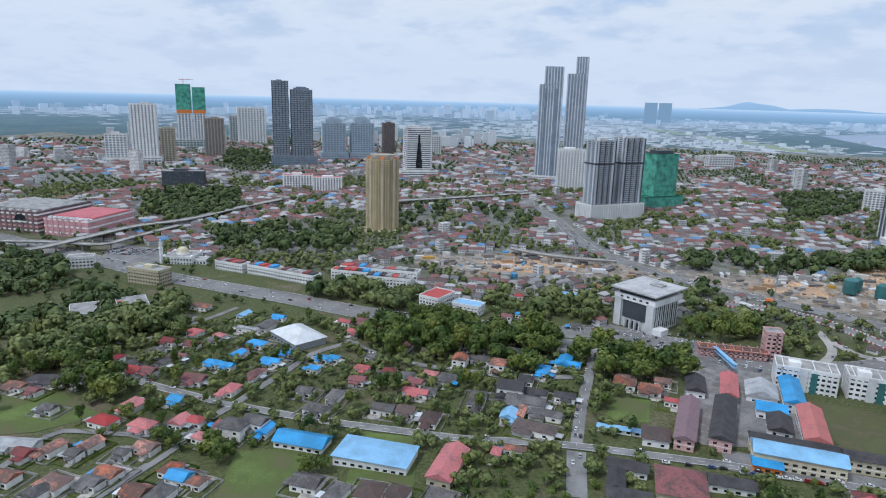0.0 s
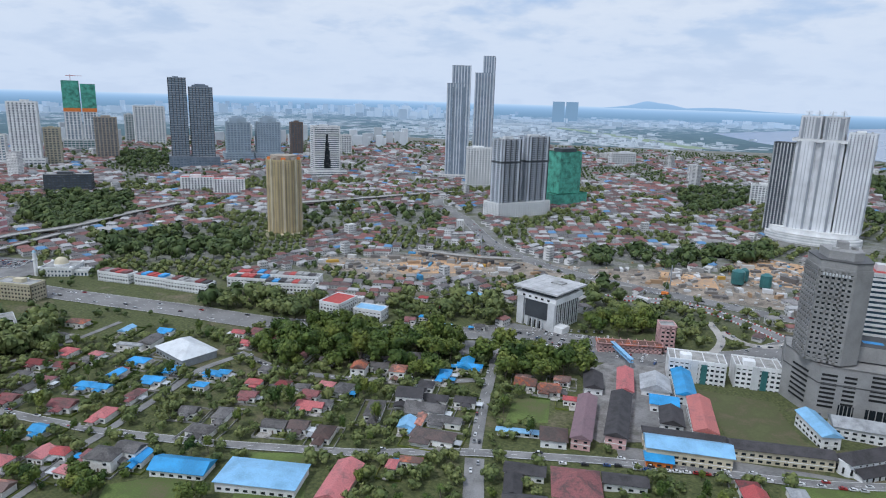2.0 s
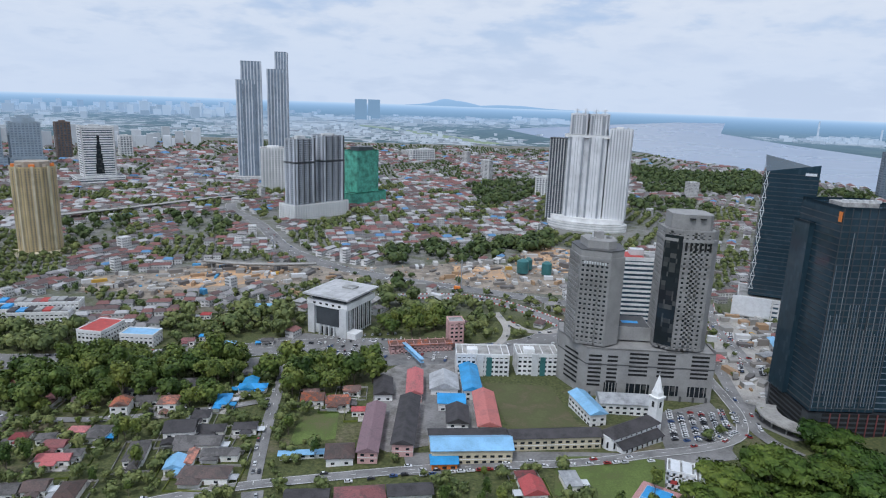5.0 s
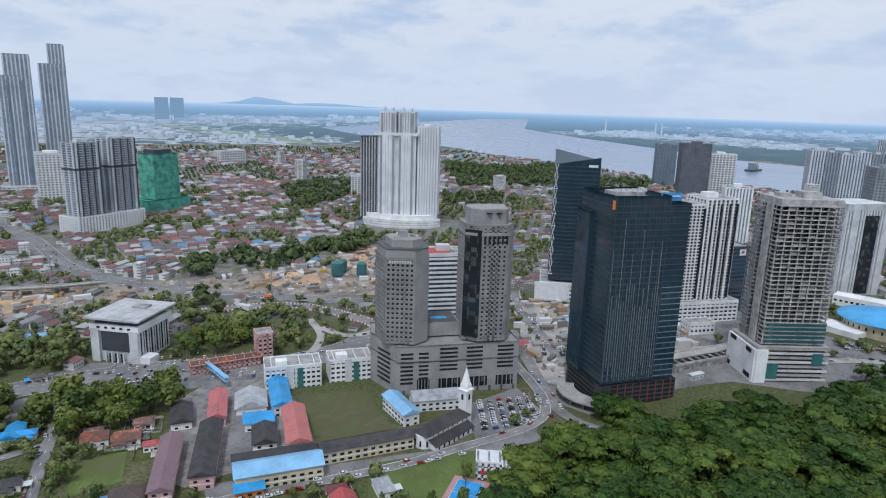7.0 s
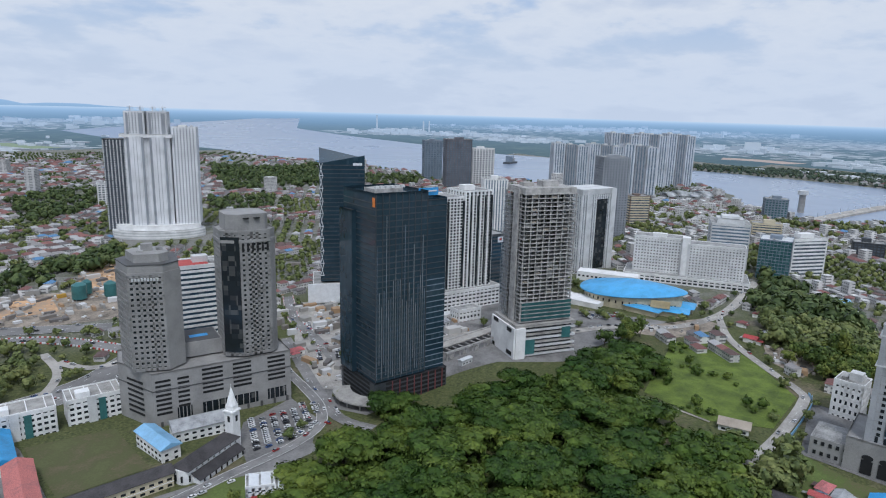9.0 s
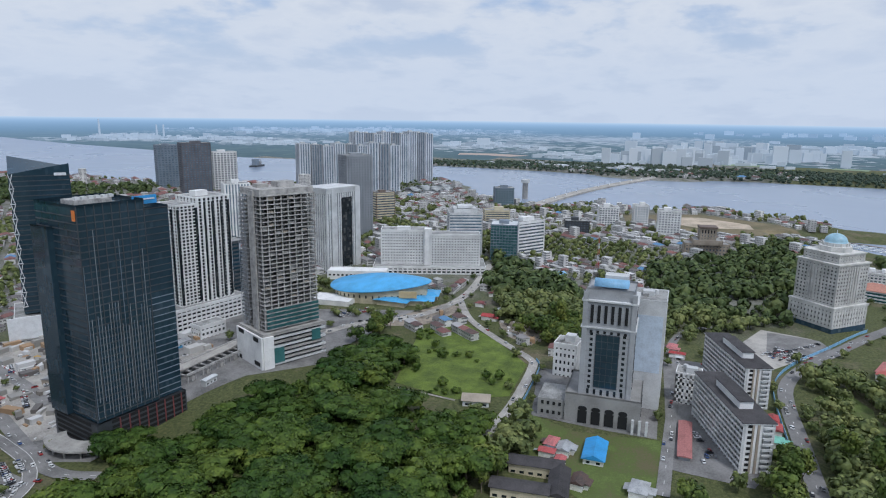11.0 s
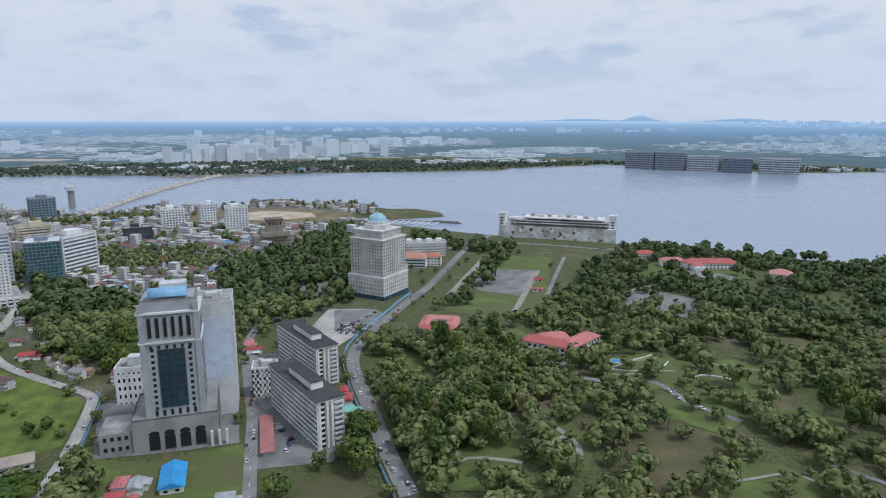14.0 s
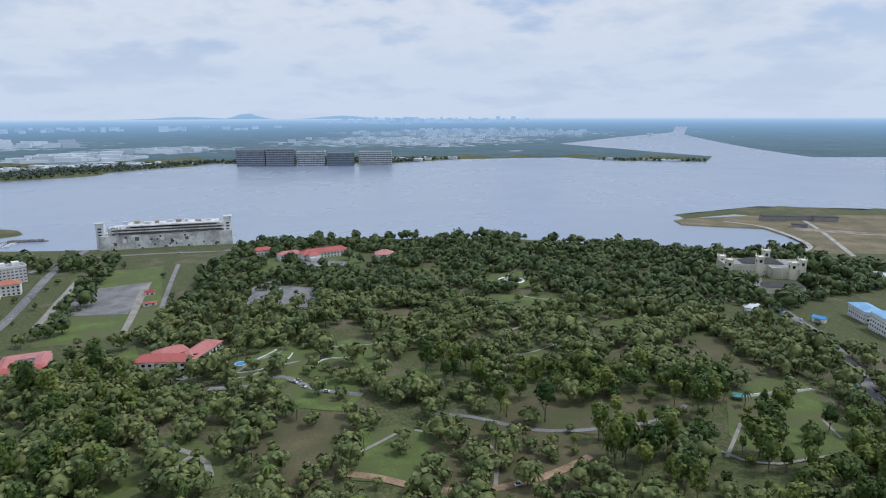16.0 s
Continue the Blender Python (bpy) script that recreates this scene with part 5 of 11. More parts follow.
def white_complex():
    z = gz(382, 1062)
    t = thing("condominium", 380, 1063, z, -27, "cluster of tall white condominium towers with curved podium", "tower")
    n = 32
    prism("podium", t, "white_wall", [(66 * math.cos(2 * math.pi * k / n), 36 * math.sin(2 * math.pi * k / n) - 2) for k in range(n)], -3, 12, inset=0.8, sink=1)
    prism("podium_upper", t, "white_wall", [(60 * math.cos(2 * math.pi * k / n), 30 * math.sin(2 * math.pi * k / n)) for k in range(n)], 12, 20, inset=0.8, sink=1)
    for k in range(3):
        prism("podium_slot", t, "pale_wall", [(66.2 * math.cos(2 * math.pi * j / n), 36.2 * math.sin(2 * math.pi * j / n) - 2) for j in range(n)], 0.5 + k * 4, 2.2 + k * 4)
    for x, w in ((-23, 31), (8, 31)):
        facade(t, off([(-w / 2, -12), (-6, -18), (6, -18), (w / 2, -12), (w / 2, 14), (-w / 2, 14)], x, 0), 18, 150, 40, 4.2, "complex_white", "glass_dark", span=0.4, pier=0.58, out=0.8, proud=0.3)
        facade(t, off(rect(w - 3, 26), x, 0), 154, 186, 10, 4.2, "complex_white", "glass_dark", span=0.4, pier=0.58, out=0.8)
        for s, wide in ((8.5, 5.5), (-9.5, 4)):
            cube("recess_shaft", t, "condo_grey", x + s, -15.9, 20, wide, 2.2, 130)
            cube("recess_shaft", t, "condo_grey", x + s, -13.2, 154, wide * 0.8, 1.4, 30)
        for s in (-1, 1):
            for k in range(1, 4):
                cyl("roof_ring", t, "white_metal", x + s * 7, 0, 186 + k * 2.2, 6 - k * 0.6, 0.7, 20)
            cyl("roof_post", t, "white_metal", x + s * 7, 0, 186, 0.8, 9.5, 8)
    prism("sky_bridge", t, "white_wall", [(-44, -17), (28, -17), (28, 17), (-44, 17)], 149, 154, inset=0.6, sink=1)
    facade(t, off(rect(34, 32), 43, 8), 18, 164, 44, 4.2, "complex_white", "glass_dark", span=0.4, pier=0.58, out=0.8, proud=0.3)
    facade(t, off(rect(30, 26), -56, 12), 10, 145, 40, 4.2, "charcoal", "glass_dark", span=0.3, pier=0.35, out=0.6, post="pale_wall")
    rooftop(t, 30, 26, 164, 31, "white_wall", 43, 8)


white_complex()


def striped_condo():
    z = 9
    t = thing("condominium", 497, 512, z, -8, "white and black striped condominium tower on white podium", "tower")
    facade(t, rect(74, 46), -3, 20, 6, 5, "white_wall", "glass_dark", span=0.5, pier=0.25, out=0.6)
    facade(t, off(rect(20, 32), -16, 0), 20, 111, 30, 4, "white_wall", "glass_dark", span=0.3, pier=0.25, out=0.9)
    facade(t, off(rect(34, 32), 12, 0), 20, 116, 31, 5.2, "white_wall", "glass_dark", span=0.16, pier=0.36, out=0.8, proud=0.3)
    rooftop(t, 30, 28, 116, 33, "white_wall", 8)
    for x, w in ((-24.5, 2.2), (-6.4, 2.6), (2.2, 2.0), (10.6, 2.6), (19.4, 2.0), (27.4, 2.6)):
        cube("dark_strip", t, "glass_dark", x, -16.1, 22, w, 0.5, 86 if x < -5 else 90)
    for y in (-9, 3, 11):
        cube("dark_strip", t, "glass_dark", -26.1, y, 22, 0.5, 2.6, 86)
    low = thing("bank_office", 548, 520, 9, -8, "dark glass office block with a white sign", "office")
    facade(low, rect(28, 24), -3, 66, 17, 28, "charcoal", "glass_black", span=0.4, pier=0.06)
    cube("sign", low, "white_metal", 6, -12.3, 58, 7, 0.4, 6)
    cube("sign_mark", low, "red_paint", 6, -12.6, 60, 3, 0.3, 2.6)
    b = thing("shophouse", 470, 470, 9, -8, "white three-storey shophouse with flat roof", "shophouse")
    facade(b, rect(26, 14), -3, 11, 3, 4, "white_wall", "glass_dark", span=0.5, pier=0.4)


striped_condo()
paint("charcoal_blue", (0.13, 0.13, 0.145), 0.6, 0.15, 0.06, 1.2)
tower(805, 765, 38, 30, -35, 96, 24, 3.0, "white_wall", "glass_blue", "white office slab with close vertical ribs", name="office_tower", seed=40, span=0.08, pier=0.5, proud=0.4)
tower(1260, 1460, 52, 36, -28, 117, 28, 6, "blue_grey", "glass_blue", "blue glass apartment tower near the water", seed=41)
tower(1171, 1256, 66, 42, -30, 131, 32, 6, "charcoal_blue", "glass_blue", "dark grey unfinished tower with red-brown upper floors", seed=42, span=0.5)
tower(1268, 1264, 58, 32, -30, 106, 26, 5, "white_wall", "glass_dark", "white apartment tower near the water", seed=43)
tower(933, 634, 44, 36, -33, 137, 33, 4, "condo_grey", "glass_dark", "grey office tower with square windows", name="office_tower", seed=44, span=0.5, pier=0.5)
tower(1085, 680, 38, 30, -33, 61, 12, 38, "brown_wall", "glass_dark", "brown and cream banded low office", name="office_tower", seed=45, span=0.5, pier=0.05, band="cream_wall")


def rib_tower():
    z = gz(737, 535)
    t = thing("office_tower", 738, 536, z, -8, "pale concrete office tower with a dark central window strip", "tower")
    facade(t, rect(56, 40), -3, 102, 26, 4, "pale_wall", "glass_blue", span=0.06, pier=0.55, out=0.5, proud=0.5)
    cube("dark_strip", t, "glass_dark", 6, -20.6, 2, 18, 1.2, 88)
    for x in (-16, 26):
        cube("plain_bay", t, "pale_wall", x, -20.3, -3, 9, 1.6, 105)
    cube("crown", t, "pale_wall", 0, 0, 96, 57, 41, 7)


rib_tower()


def white_hotel():
    t = thing("hotel", 786, 420, 7, -62, "white hotel slab with rows of small windows", "hotel")
    for x, w, y, h in ((-32, 58, 3, 52), (32, 62, -3, 48)):
        facade(t, off(rect(w, 26), x, y), 8, h, 12, 3.6, "white_wall", "glass_dark", span=0.58, pier=0.55, out=0.4, solid=(1, 3))
    cube("stair_shaft", t, "white_wall", -2, -8, -3, 9, 12, 58)
    facade(t, rect(140, 50), -3, 9, 3, 6, "white_wall", "glass_dark", span=0.45, pier=0.3)
    rooftop(t, 50, 20, 52, 51, "white_wall", -30)


white_hotel()
tower(880, 416, 46, 46, -60, 80, 16, 46, "pale_wall", "glass_blue", "rounded grey office tower with banded floors", name="office_tower", seed=46, span=0.5, pier=0.03, cap=9)
tower(899, 363, 36, 38, -72, 56, 13, 4, "blue_grey", "glass_teal", "teal glass mid-rise office with white roof", name="office_tower", seed=47, span=0.15, pier=0.1, roof="white_roof")
tower(943, 350, 52, 30, -27, 55, 11, 52, "white_wall", "glass_dark", "white mid-rise office with dark window bands", name="office_tower", seed=48, span=0.5, pier=0.04)
tower(1209, 189, 37, 25, -78, 49, 11, 4, "white_wall", "glass_dark", "white mid-rise block above old town", name="office_tower", seed=49, span=0.5, pier=0.45)
tower(1390, 560, 42, 30, -60, 48, 11, 5, "blue_grey", "glass_teal", "teal-roofed mid-rise block near the water", name="office_tower", seed=53)
tower(1130, 470, 44, 26, -60, 38, 8, 44, "cream_wall", "glass_dark", "cream banded mid-rise office", name="office_tower", seed=54, span=0.5, pier=0.04)
tower(1250, 300, 36, 24, -70, 42, 9, 4, "white_wall", "glass_dark", "white mid-rise block above old town", name="office_tower", seed=55)
tower(1290, 250, 26, 22, -70, 44, 9, 4, "white_wall", "glass_blue", "white mid-rise block above old town", name="office_tower", seed=56)
tower(1150, 330, 40, 28, -70, 28, 6, 5, "charcoal", "glass_dark", "dark low office block in the old town", name="office_block", seed=57)


def cluster():
    """The long rows of linked white towers by the water."""
    for i, (x, y, w, rot, top, k) in enumerate(((1370, 955, 256, -35, 133, 9), (1660, 1010, 268, -24, 154, 9))):
        for j in range(k):
            s = (j + 0.5) / k - 0.5
            px, py = x + s * w * math.cos(radians(rot)), y + s * w * math.sin(radians(rot))
            z = gz(px, py)
            t = thing("apartment_tower", px, py, z, rot, "tall white and grey linked apartment tower by the water", "tower", "waterfront towers")
            facade(t, rect(w / k - 3, 34), -3, top - z - (j % 3) * 3, 20, 6.5, "condo_grey" if j % 3 == 1 else "rib_grey", "glass_blue", span=0.06, pier=0.42, out=0.8, proud=0.7)
            cube("link", t, "blue_grey", w / k / 2, 4, -3, 3.4, 22, top - z - 8)
            cube("roof_house", t, "pale_wall", 0, 0, top - z - (j % 3) * 3, 9, 10, 4)


cluster()

# ---- surfaces of the ground ----
def leaf_material(name, dark, mid, light):
    m = bpy.data.materials.new(name)
    m.use_nodes = True
    tree = m.node_tree
    n = Nodes(tree)
    shader = tree.nodes["Principled BSDF"]
    geo = tree.nodes.new("ShaderNodeNewGeometry")
    where = geo.outputs["Position"]
    mid_n, stand = n.noise(where, 0.3, 3.0, 0.6), n.noise(where, 0.055, 2.0, 0.5)
    info, isle = tree.nodes.new("ShaderNodeObjectInfo").outputs["Random"], geo.outputs["Random Per Island"]
    tone = n.math("ADD", n.math("MULTIPLY", mid_n, 0.45), n.math("ADD", n.math("MULTIPLY", stand, 0.4), n.math("MULTIPLY", isle, 0.15)))
    colour = n.ramp(tone, (0.36, dark), (0.48, mid), (0.62, light))
    # some trees olive or yellowing, some deep green
    hsv = tree.nodes.new("ShaderNodeHueSaturation")
    n.link(colour, hsv.inputs["Color"])
    n.link(n.math("ADD", n.math("MULTIPLY", info, 0.75), n.math("ADD", n.math("MULTIPLY", isle, 0.25), 0.52)), hsv.inputs["Value"])
    n.link(n.math("ADD", n.math("MULTIPLY", n.math("ADD", info, stand), -0.05), 0.548), hsv.inputs["Hue"])
    n.link(hsv.outputs[0], shader.inputs["Base Color"])
    shader.inputs["Roughness"].default_value = 0.55
    shader.inputs["Specular IOR Level"].default_value = 0.18
    MATS[name] = m


leaf_material("leaf", (0.038, 0.061, 0.013), (0.074, 0.11, 0.023), (0.136, 0.174, 0.038))
leaf_material("leaf_rain", (0.026, 0.05, 0.009), (0.048, 0.086, 0.014), (0.08, 0.126, 0.021))
# leaf_far and leaf_shore carry extra blue, haze painted into the greens
leaf_material("leaf_far", (0.042, 0.063, 0.022), (0.076, 0.107, 0.036), (0.13, 0.162, 0.056))
leaf_material("leaf_shore", (0.035, 0.058, 0.045), (0.06, 0.088, 0.062), (0.095, 0.125, 0.085))
paint("bark", (0.14, 0.11, 0.085), 0.9, 0.25, 1.0, 6.0)
paint("lawn", (0.09, 0.122, 0.03), 0.95, 0.35, 0.04, 0.9, dirt=(0.125, 0.11, 0.055), bump=0.3)
paint("meadow", (0.12, 0.168, 0.026), 0.95, 0.3, 0.07, 1.1, dirt=(0.062, 0.095, 0.017), bump=1.2)
paint("field", (0.085, 0.092, 0.036), 0.95, 0.16, 0.06, 0.8, dirt=(0.13, 0.105, 0.06))
paint("dry_lawn", (0.1, 0.088, 0.042), 0.95, 0.28, 0.035, 0.8, dirt=(0.065, 0.084, 0.024))
paint("asphalt", (0.22, 0.215, 0.21), 0.9, 0.2, 0.06, 1.2)
paint("highway", (0.2, 0.195, 0.19), 0.9, 0.16, 0.03, 0.8)
paint("concrete_road", (0.38, 0.36, 0.33), 0.9, 0.2, 0.05, 0.9)
paint("paving", (0.2, 0.195, 0.19), 0.9, 0.22, 0.05, 0.7)
paint("path", (0.3, 0.28, 0.24), 0.9, 0.16, 0.1, 1.2)
paint("earth", (0.27, 0.23, 0.185), 0.95, 0.3, 0.06, 0.6, bump=0.3)
paint("sand", (0.47, 0.3, 0.17), 0.95, 0.28, 0.04, 0.5, dirt=(0.3, 0.25, 0.2), bump=0.3)
paint("sand_pale", (0.46, 0.38, 0.29), 0.95, 0.2, 0.03, 0.4, dirt=(0.3, 0.26, 0.19))
paint("dry_flat", (0.17, 0.14, 0.08), 0.95, 0.3, 0.02, 0.3, dirt=(0.1, 0.1, 0.045))
paint("yard_paving", (0.22, 0.21, 0.2), 0.9, 0.3, 0.12, 1.0, dirt=(0.12, 0.115, 0.1))
paint("bare_track", (0.3, 0.2, 0.125), 0.95, 0.3, 0.12, 0.9, dirt=(0.16, 0.12, 0.07))
paint("line_white", (0.7, 0.7, 0.68), 0.8, 0.12, 0.5, 3.0)
KEEP_OFF = []          # discs that trees and houses stay out of
LANES = []             # road centre lines with half widths


def resample(points, step):
    pts = [Vector(p) for p in points]
    # a smooth line through the points
    curve = []
    for i in range(len(pts) - 1):
        p0, p1, p2, p3 = pts[max(i - 1, 0)], pts[i], pts[i + 1], pts[min(i + 2, len(pts) - 1)]
        n = max(1, int((p2 - p1).length / step))
        for k in range(n):
            t = k / n
            curve.append(0.5 * ((2 * p1) + (p2 - p0) * t + (2 * p0 - 5 * p1 + 4 * p2 - p3) * t * t + (3 * p1 - p0 - 3 * p2 + p3) * t ** 3))
    curve.append(pts[-1])
    return curve


def ribbon(curve, width, lift, z=None, thick=0.0, side=0.0):
    """Cross rows of a band along a line."""
    rows = []
    for i, p in enumerate(curve):
        d = (curve[min(i + 1, len(curve) - 1)] - curve[max(i - 1, 0)]).normalized()
        n = Vector((-d.y, d.x))
        rows.append([(p + n * (side + s * width / 2)) for s in (-1, -0.33, 0.33, 1)])
    flat = np.array([(q.x, q.y) for row in rows for q in row])
    zz = (ground_z(flat[:, 0], flat[:, 1]) + lift) if z is None else np.full(len(flat), z)
    return [[(q.x, q.y, zz[i * 4 + j]) for j, q in enumerate(row)] for i, row in enumerate(rows)]


def band_mesh(name, rows, material, parent=None):
    bm = bmesh.new()
    grid = [[bm.verts.new(p) for p in row] for row in rows]
    for a, b in zip(grid, grid[1:]):
        for k in range(len(a) - 1):
            bm.faces.new((a[k], a[k + 1], b[k + 1], b[k]))
    bmesh.ops.recalc_face_normals(bm, faces=bm.faces[:])
    if sum(f.normal.z for f in bm.faces) < 0:
        bmesh.ops.reverse_faces(bm, faces=bm.faces[:])
    return part(name, bm, material, parent)


ROADS = 0


def road(name, points, width, material, label, lines=0):
    global ROADS
    ROADS += 1
    curve = resample(points, 7.0)
    LANES.append(([(p.x, p.y) for p in curve], width / 2))
    lift = 0.45 + (ROADS % 7) * 0.02
    if name == "footpath":
        width *= 0.7
    ob = band_mesh(name, ribbon(curve, width, lift), material)
    tagged(ob, label, "path" if name == "footpath" else "road", kind="structure")
    if lines:
        for s in ((-1, 1) if lines > 1 else ()):
            edge = band_mesh("edge_line", ribbon(curve, 0.3, lift + 0.05, side=s * (width / 2 - 0.5)), "line_white", ob)
        bm = bmesh.new()
        for i in range(0, len(curve) - 1, 2):
            for row in ((-1, 0, 1) if lines == 3 else (0,)):
                d = (curve[i + 1] - curve[i]).normalized()
                n = Vector((-d.y, d.x))
                a, b = curve[i] + n * row * width / 4, curve[i] + d * 3.5 + n * row * width / 4
                quad = [a - n * 0.14, b - n * 0.14, b + n * 0.14, a + n * 0.14]
                zz = ground_z([q.x for q in quad], [q.y for q in quad]) + lift + 0.06
                bm.faces.new([bm.verts.new((q.x, q.y, z)) for q, z in zip(quad, zz)])
        tagged(part("lane_dashes", bm, "line_white", ob), kind="stuff")


PATCHES = []


def patch(name, outline, material, label, lift=0.25):
    PATCHES.append((name, np.array(outline, float)))
    bm = bmesh.new()
    bm.faces.new([bm.verts.new((x, y, 0)) for x, y in outline])
    bm.normal_update()
    bmesh.ops.triangulate(bm, faces=bm.faces[:])
    for _ in range(6):
        long = [e for e in bm.edges if e.calc_length() > 16]
        if not long:
            break
        bmesh.ops.subdivide_edges(bm, edges=long, cuts=1)
        bmesh.ops.triangulate(bm, faces=[f for f in bm.faces if len(f.verts) > 3])
    verts = bm.verts[:]
    zz = ground_z([v.co.x for v in verts], [v.co.y for v in verts])
    for v, z in zip(verts, zz):
        v.co.z = z + lift
    bmesh.ops.recalc_face_normals(bm, faces=bm.faces[:])
    if sum(f.normal.z for f in bm.faces) < 0:
        bmesh.ops.reverse_faces(bm, faces=bm.faces[:])
    tagged(part(name, bm, material), label, "ground", kind="structure")


def deck(points, width, z, label):
    """An elevated road on piers."""
    t = thing("flyover", points[0][0], points[0][1], 0, 0, label, "flyover")
    curve = [p - Vector(points[0]) for p in resample(points, 12.0)]
    bm = bmesh.new()
    rows = []
    for i, p in enumerate(curve):
        d = (curve[min(i + 1, len(curve) - 1)] - curve[max(i - 1, 0)]).normalized()
        n = Vector((-d.y, d.x))
        h = width / 2
        prof = ((-h, 1.0), (-h, 0), (-h * 0.5, -1.6), (h * 0.5, -1.6), (h, 0), (h, 1.0), (h - 0.4, 1.0), (h - 0.4, 0.1), (-h + 0.4, 0.1), (-h + 0.4, 1.0))
        rows.append([bm.verts.new((p.x + n.x * a, p.y + n.y * a, z + b)) for a, b in prof])
    for a, b in zip(rows, rows[1:]):
        for k in range(len(a)):
            bm.faces.new((a[k], b[k], b[(k + 1) % len(a)], a[(k + 1) % len(a)]))
    bmesh.ops.recalc_face_normals(bm, faces=bm.faces[:])
    part("road_deck", bm, "concrete", t)
    for i in range(1, len(curve) - 1, 3):
        p = curve[i]
        g = gz(p.x + points[0][0], p.y + points[0][1])
        cyl("pier", t, "concrete", p.x, p.y, g - 2, 1.1, z - g + 0.6, 10)
        cube("crosshead", t, "concrete", p.x, p.y, z - 2.6, width * 0.6, 2, 1.2, math.degrees(math.atan2(curve[i + 1].y - p.y, curve[i + 1].x - p.x)) + 90)


# ---- trees ----
def crown_arrays(seed, r, h, spread=0.7, flat=1.0, arms=6, tufts=8, leaves=9, leaf=1.0, core=0.78):
    """Verts and faces of a crown: uneven boughs round a stem, each a dim core under tufts of leaf sprays; foot at z = 0."""
    rng = random.Random(seed)
    bm = bmesh.new()
    boughs = [(Vector((0, 0, h * 0.5)), r * 0.8)]
    for k in range(arms):
        a, q = k * 6.283 / max(arms, 1) + rng.uniform(-0.6, 0.6), r * spread * rng.uniform(0.6, 1.0)
        boughs.append((Vector((q * math.cos(a), q * math.sin(a), h * rng.uniform(0.3, 0.78))), r * rng.uniform(0.3, 0.48)))
    sprays = []
    for centre, size in boughs:
        for v in bmesh.ops.create_icosphere(bm, subdivisions=1, radius=size * core)["verts"]:
            v.co *= rng.uniform(0.8, 1.12)
            v.co.z *= flat
            v.co += centre
        for _ in range(tufts * 3 if size > r * 0.7 else tufts):
            u = Vector((rng.gauss(0, 1), rng.gauss(0, 1), rng.gauss(0.35, 0.8))).normalized()
            for _ in range(leaves):
                w = (u + Vector((rng.gauss(0, 0.3), rng.gauss(0, 0.3), rng.gauss(0, 0.3)))).normalized()
                at = centre + Vector((w.x, w.y, w.z * flat)) * size * rng.uniform(0.76, 1.2)
                face = (w + Vector((rng.uniform(-0.45, 0.45), rng.uniform(-0.45, 0.45), rng.uniform(-0.1, 0.6)))).normalized()
                side = face.cross(Vector((rng.uniform(-1, 1), rng.uniform(-1, 1), rng.uniform(-1, 1)))).normalized()
                sprays.append((at, side, face.cross(side), leaf * rng.uniform(0.55, 1.3)))
    for at, a, b, s in sprays:
        bm.faces.new([bm.verts.new(at + a * s * i + b * s * j) for i, j in ((-0.62, -0.3), (0.1, -0.55), (0.62, 0.05), (-0.1, 0.55))])
    verts = [tuple(v.co) for v in bm.verts]
    bm.verts.index_update()
    faces = [tuple(v.index for v in f.verts) for f in bm.faces]
    bm.free()
    return verts, faces


def tree_kind(name, seed, material, trunk_h, trunk_r, limbs, **crown):
    """A trunk with limbs, and the crown mesh that sits on it."""
    rng = random.Random(seed + 100)
    bm = bmesh.new()
    def limb(a, b, r0, r1, sides=6):
        d = Vector(b) - Vector(a)
        m = Matrix.Translation(a) @ d.to_track_quat("Z", "Y").to_matrix().to_4x4() @ Matrix.Translation((0, 0, d.length / 2))
        bmesh.ops.create_cone(bm, cap_ends=True, segments=sides, radius1=r0, radius2=r1, depth=d.length, matrix=m)
    limb((0, 0, -1.5), (0, 0, trunk_h), trunk_r, trunk_r * 0.6, 7)
    for k in range(limbs):
        a = rng.uniform(0, 6.283)
        q = crown["r"] * 0.55
        limb((0, 0, trunk_h * rng.uniform(0.65, 0.98)), (q * math.cos(a), q * math.sin(a), trunk_h + crown["h"] * rng.uniform(0.2, 0.5)), trunk_r * 0.5, trunk_r * 0.2, 5)
    trunk = bpy.data.meshes.new("trunk")
    bm.to_mesh(trunk)
    bm.free()
    trunk.materials.append(MATS["bark"])
    verts, faces = crown_arrays(seed, **crown)
    mesh = bpy.data.meshes.new("crown")
    mesh.from_pydata([(x, y, z + trunk_h * 0.8) for x, y, z in verts], [], faces)
    mesh.materials.append(MATS[material])
    return trunk, mesh


BROAD = [tree_kind("broad", k, "leaf", 3.4, 0.4, 4, r=6.0, h=9.5 + k % 3, spread=0.75, flat=0.9, arms=6 + k % 2, tufts=7, leaves=7, leaf=1.15) for k in range(6)]
TALL = [tree_kind("tall", k + 10, "leaf", 5.0, 0.33, 4, r=4.4, h=14.0 + k, spread=0.6, flat=1.45, arms=6, tufts=7, leaves=7, leaf=1.05) for k in range(5)]
RAIN = [tree_kind("rain", k + 20, "leaf_rain", 9.0, 0.8, 7, r=13.0, h=8.0, spread=0.95, flat=0.4, arms=12, tufts=12, leaves=9, leaf=1.3, core=0.88) for k in range(4)]
BUSH = [tree_kind("bush", k + 30, "leaf", 0.8, 0.12, 2, r=2.2, h=2.6, spread=0.7, flat=0.9, arms=3, tufts=6, leaves=6, leaf=0.6) for k in range(2)]


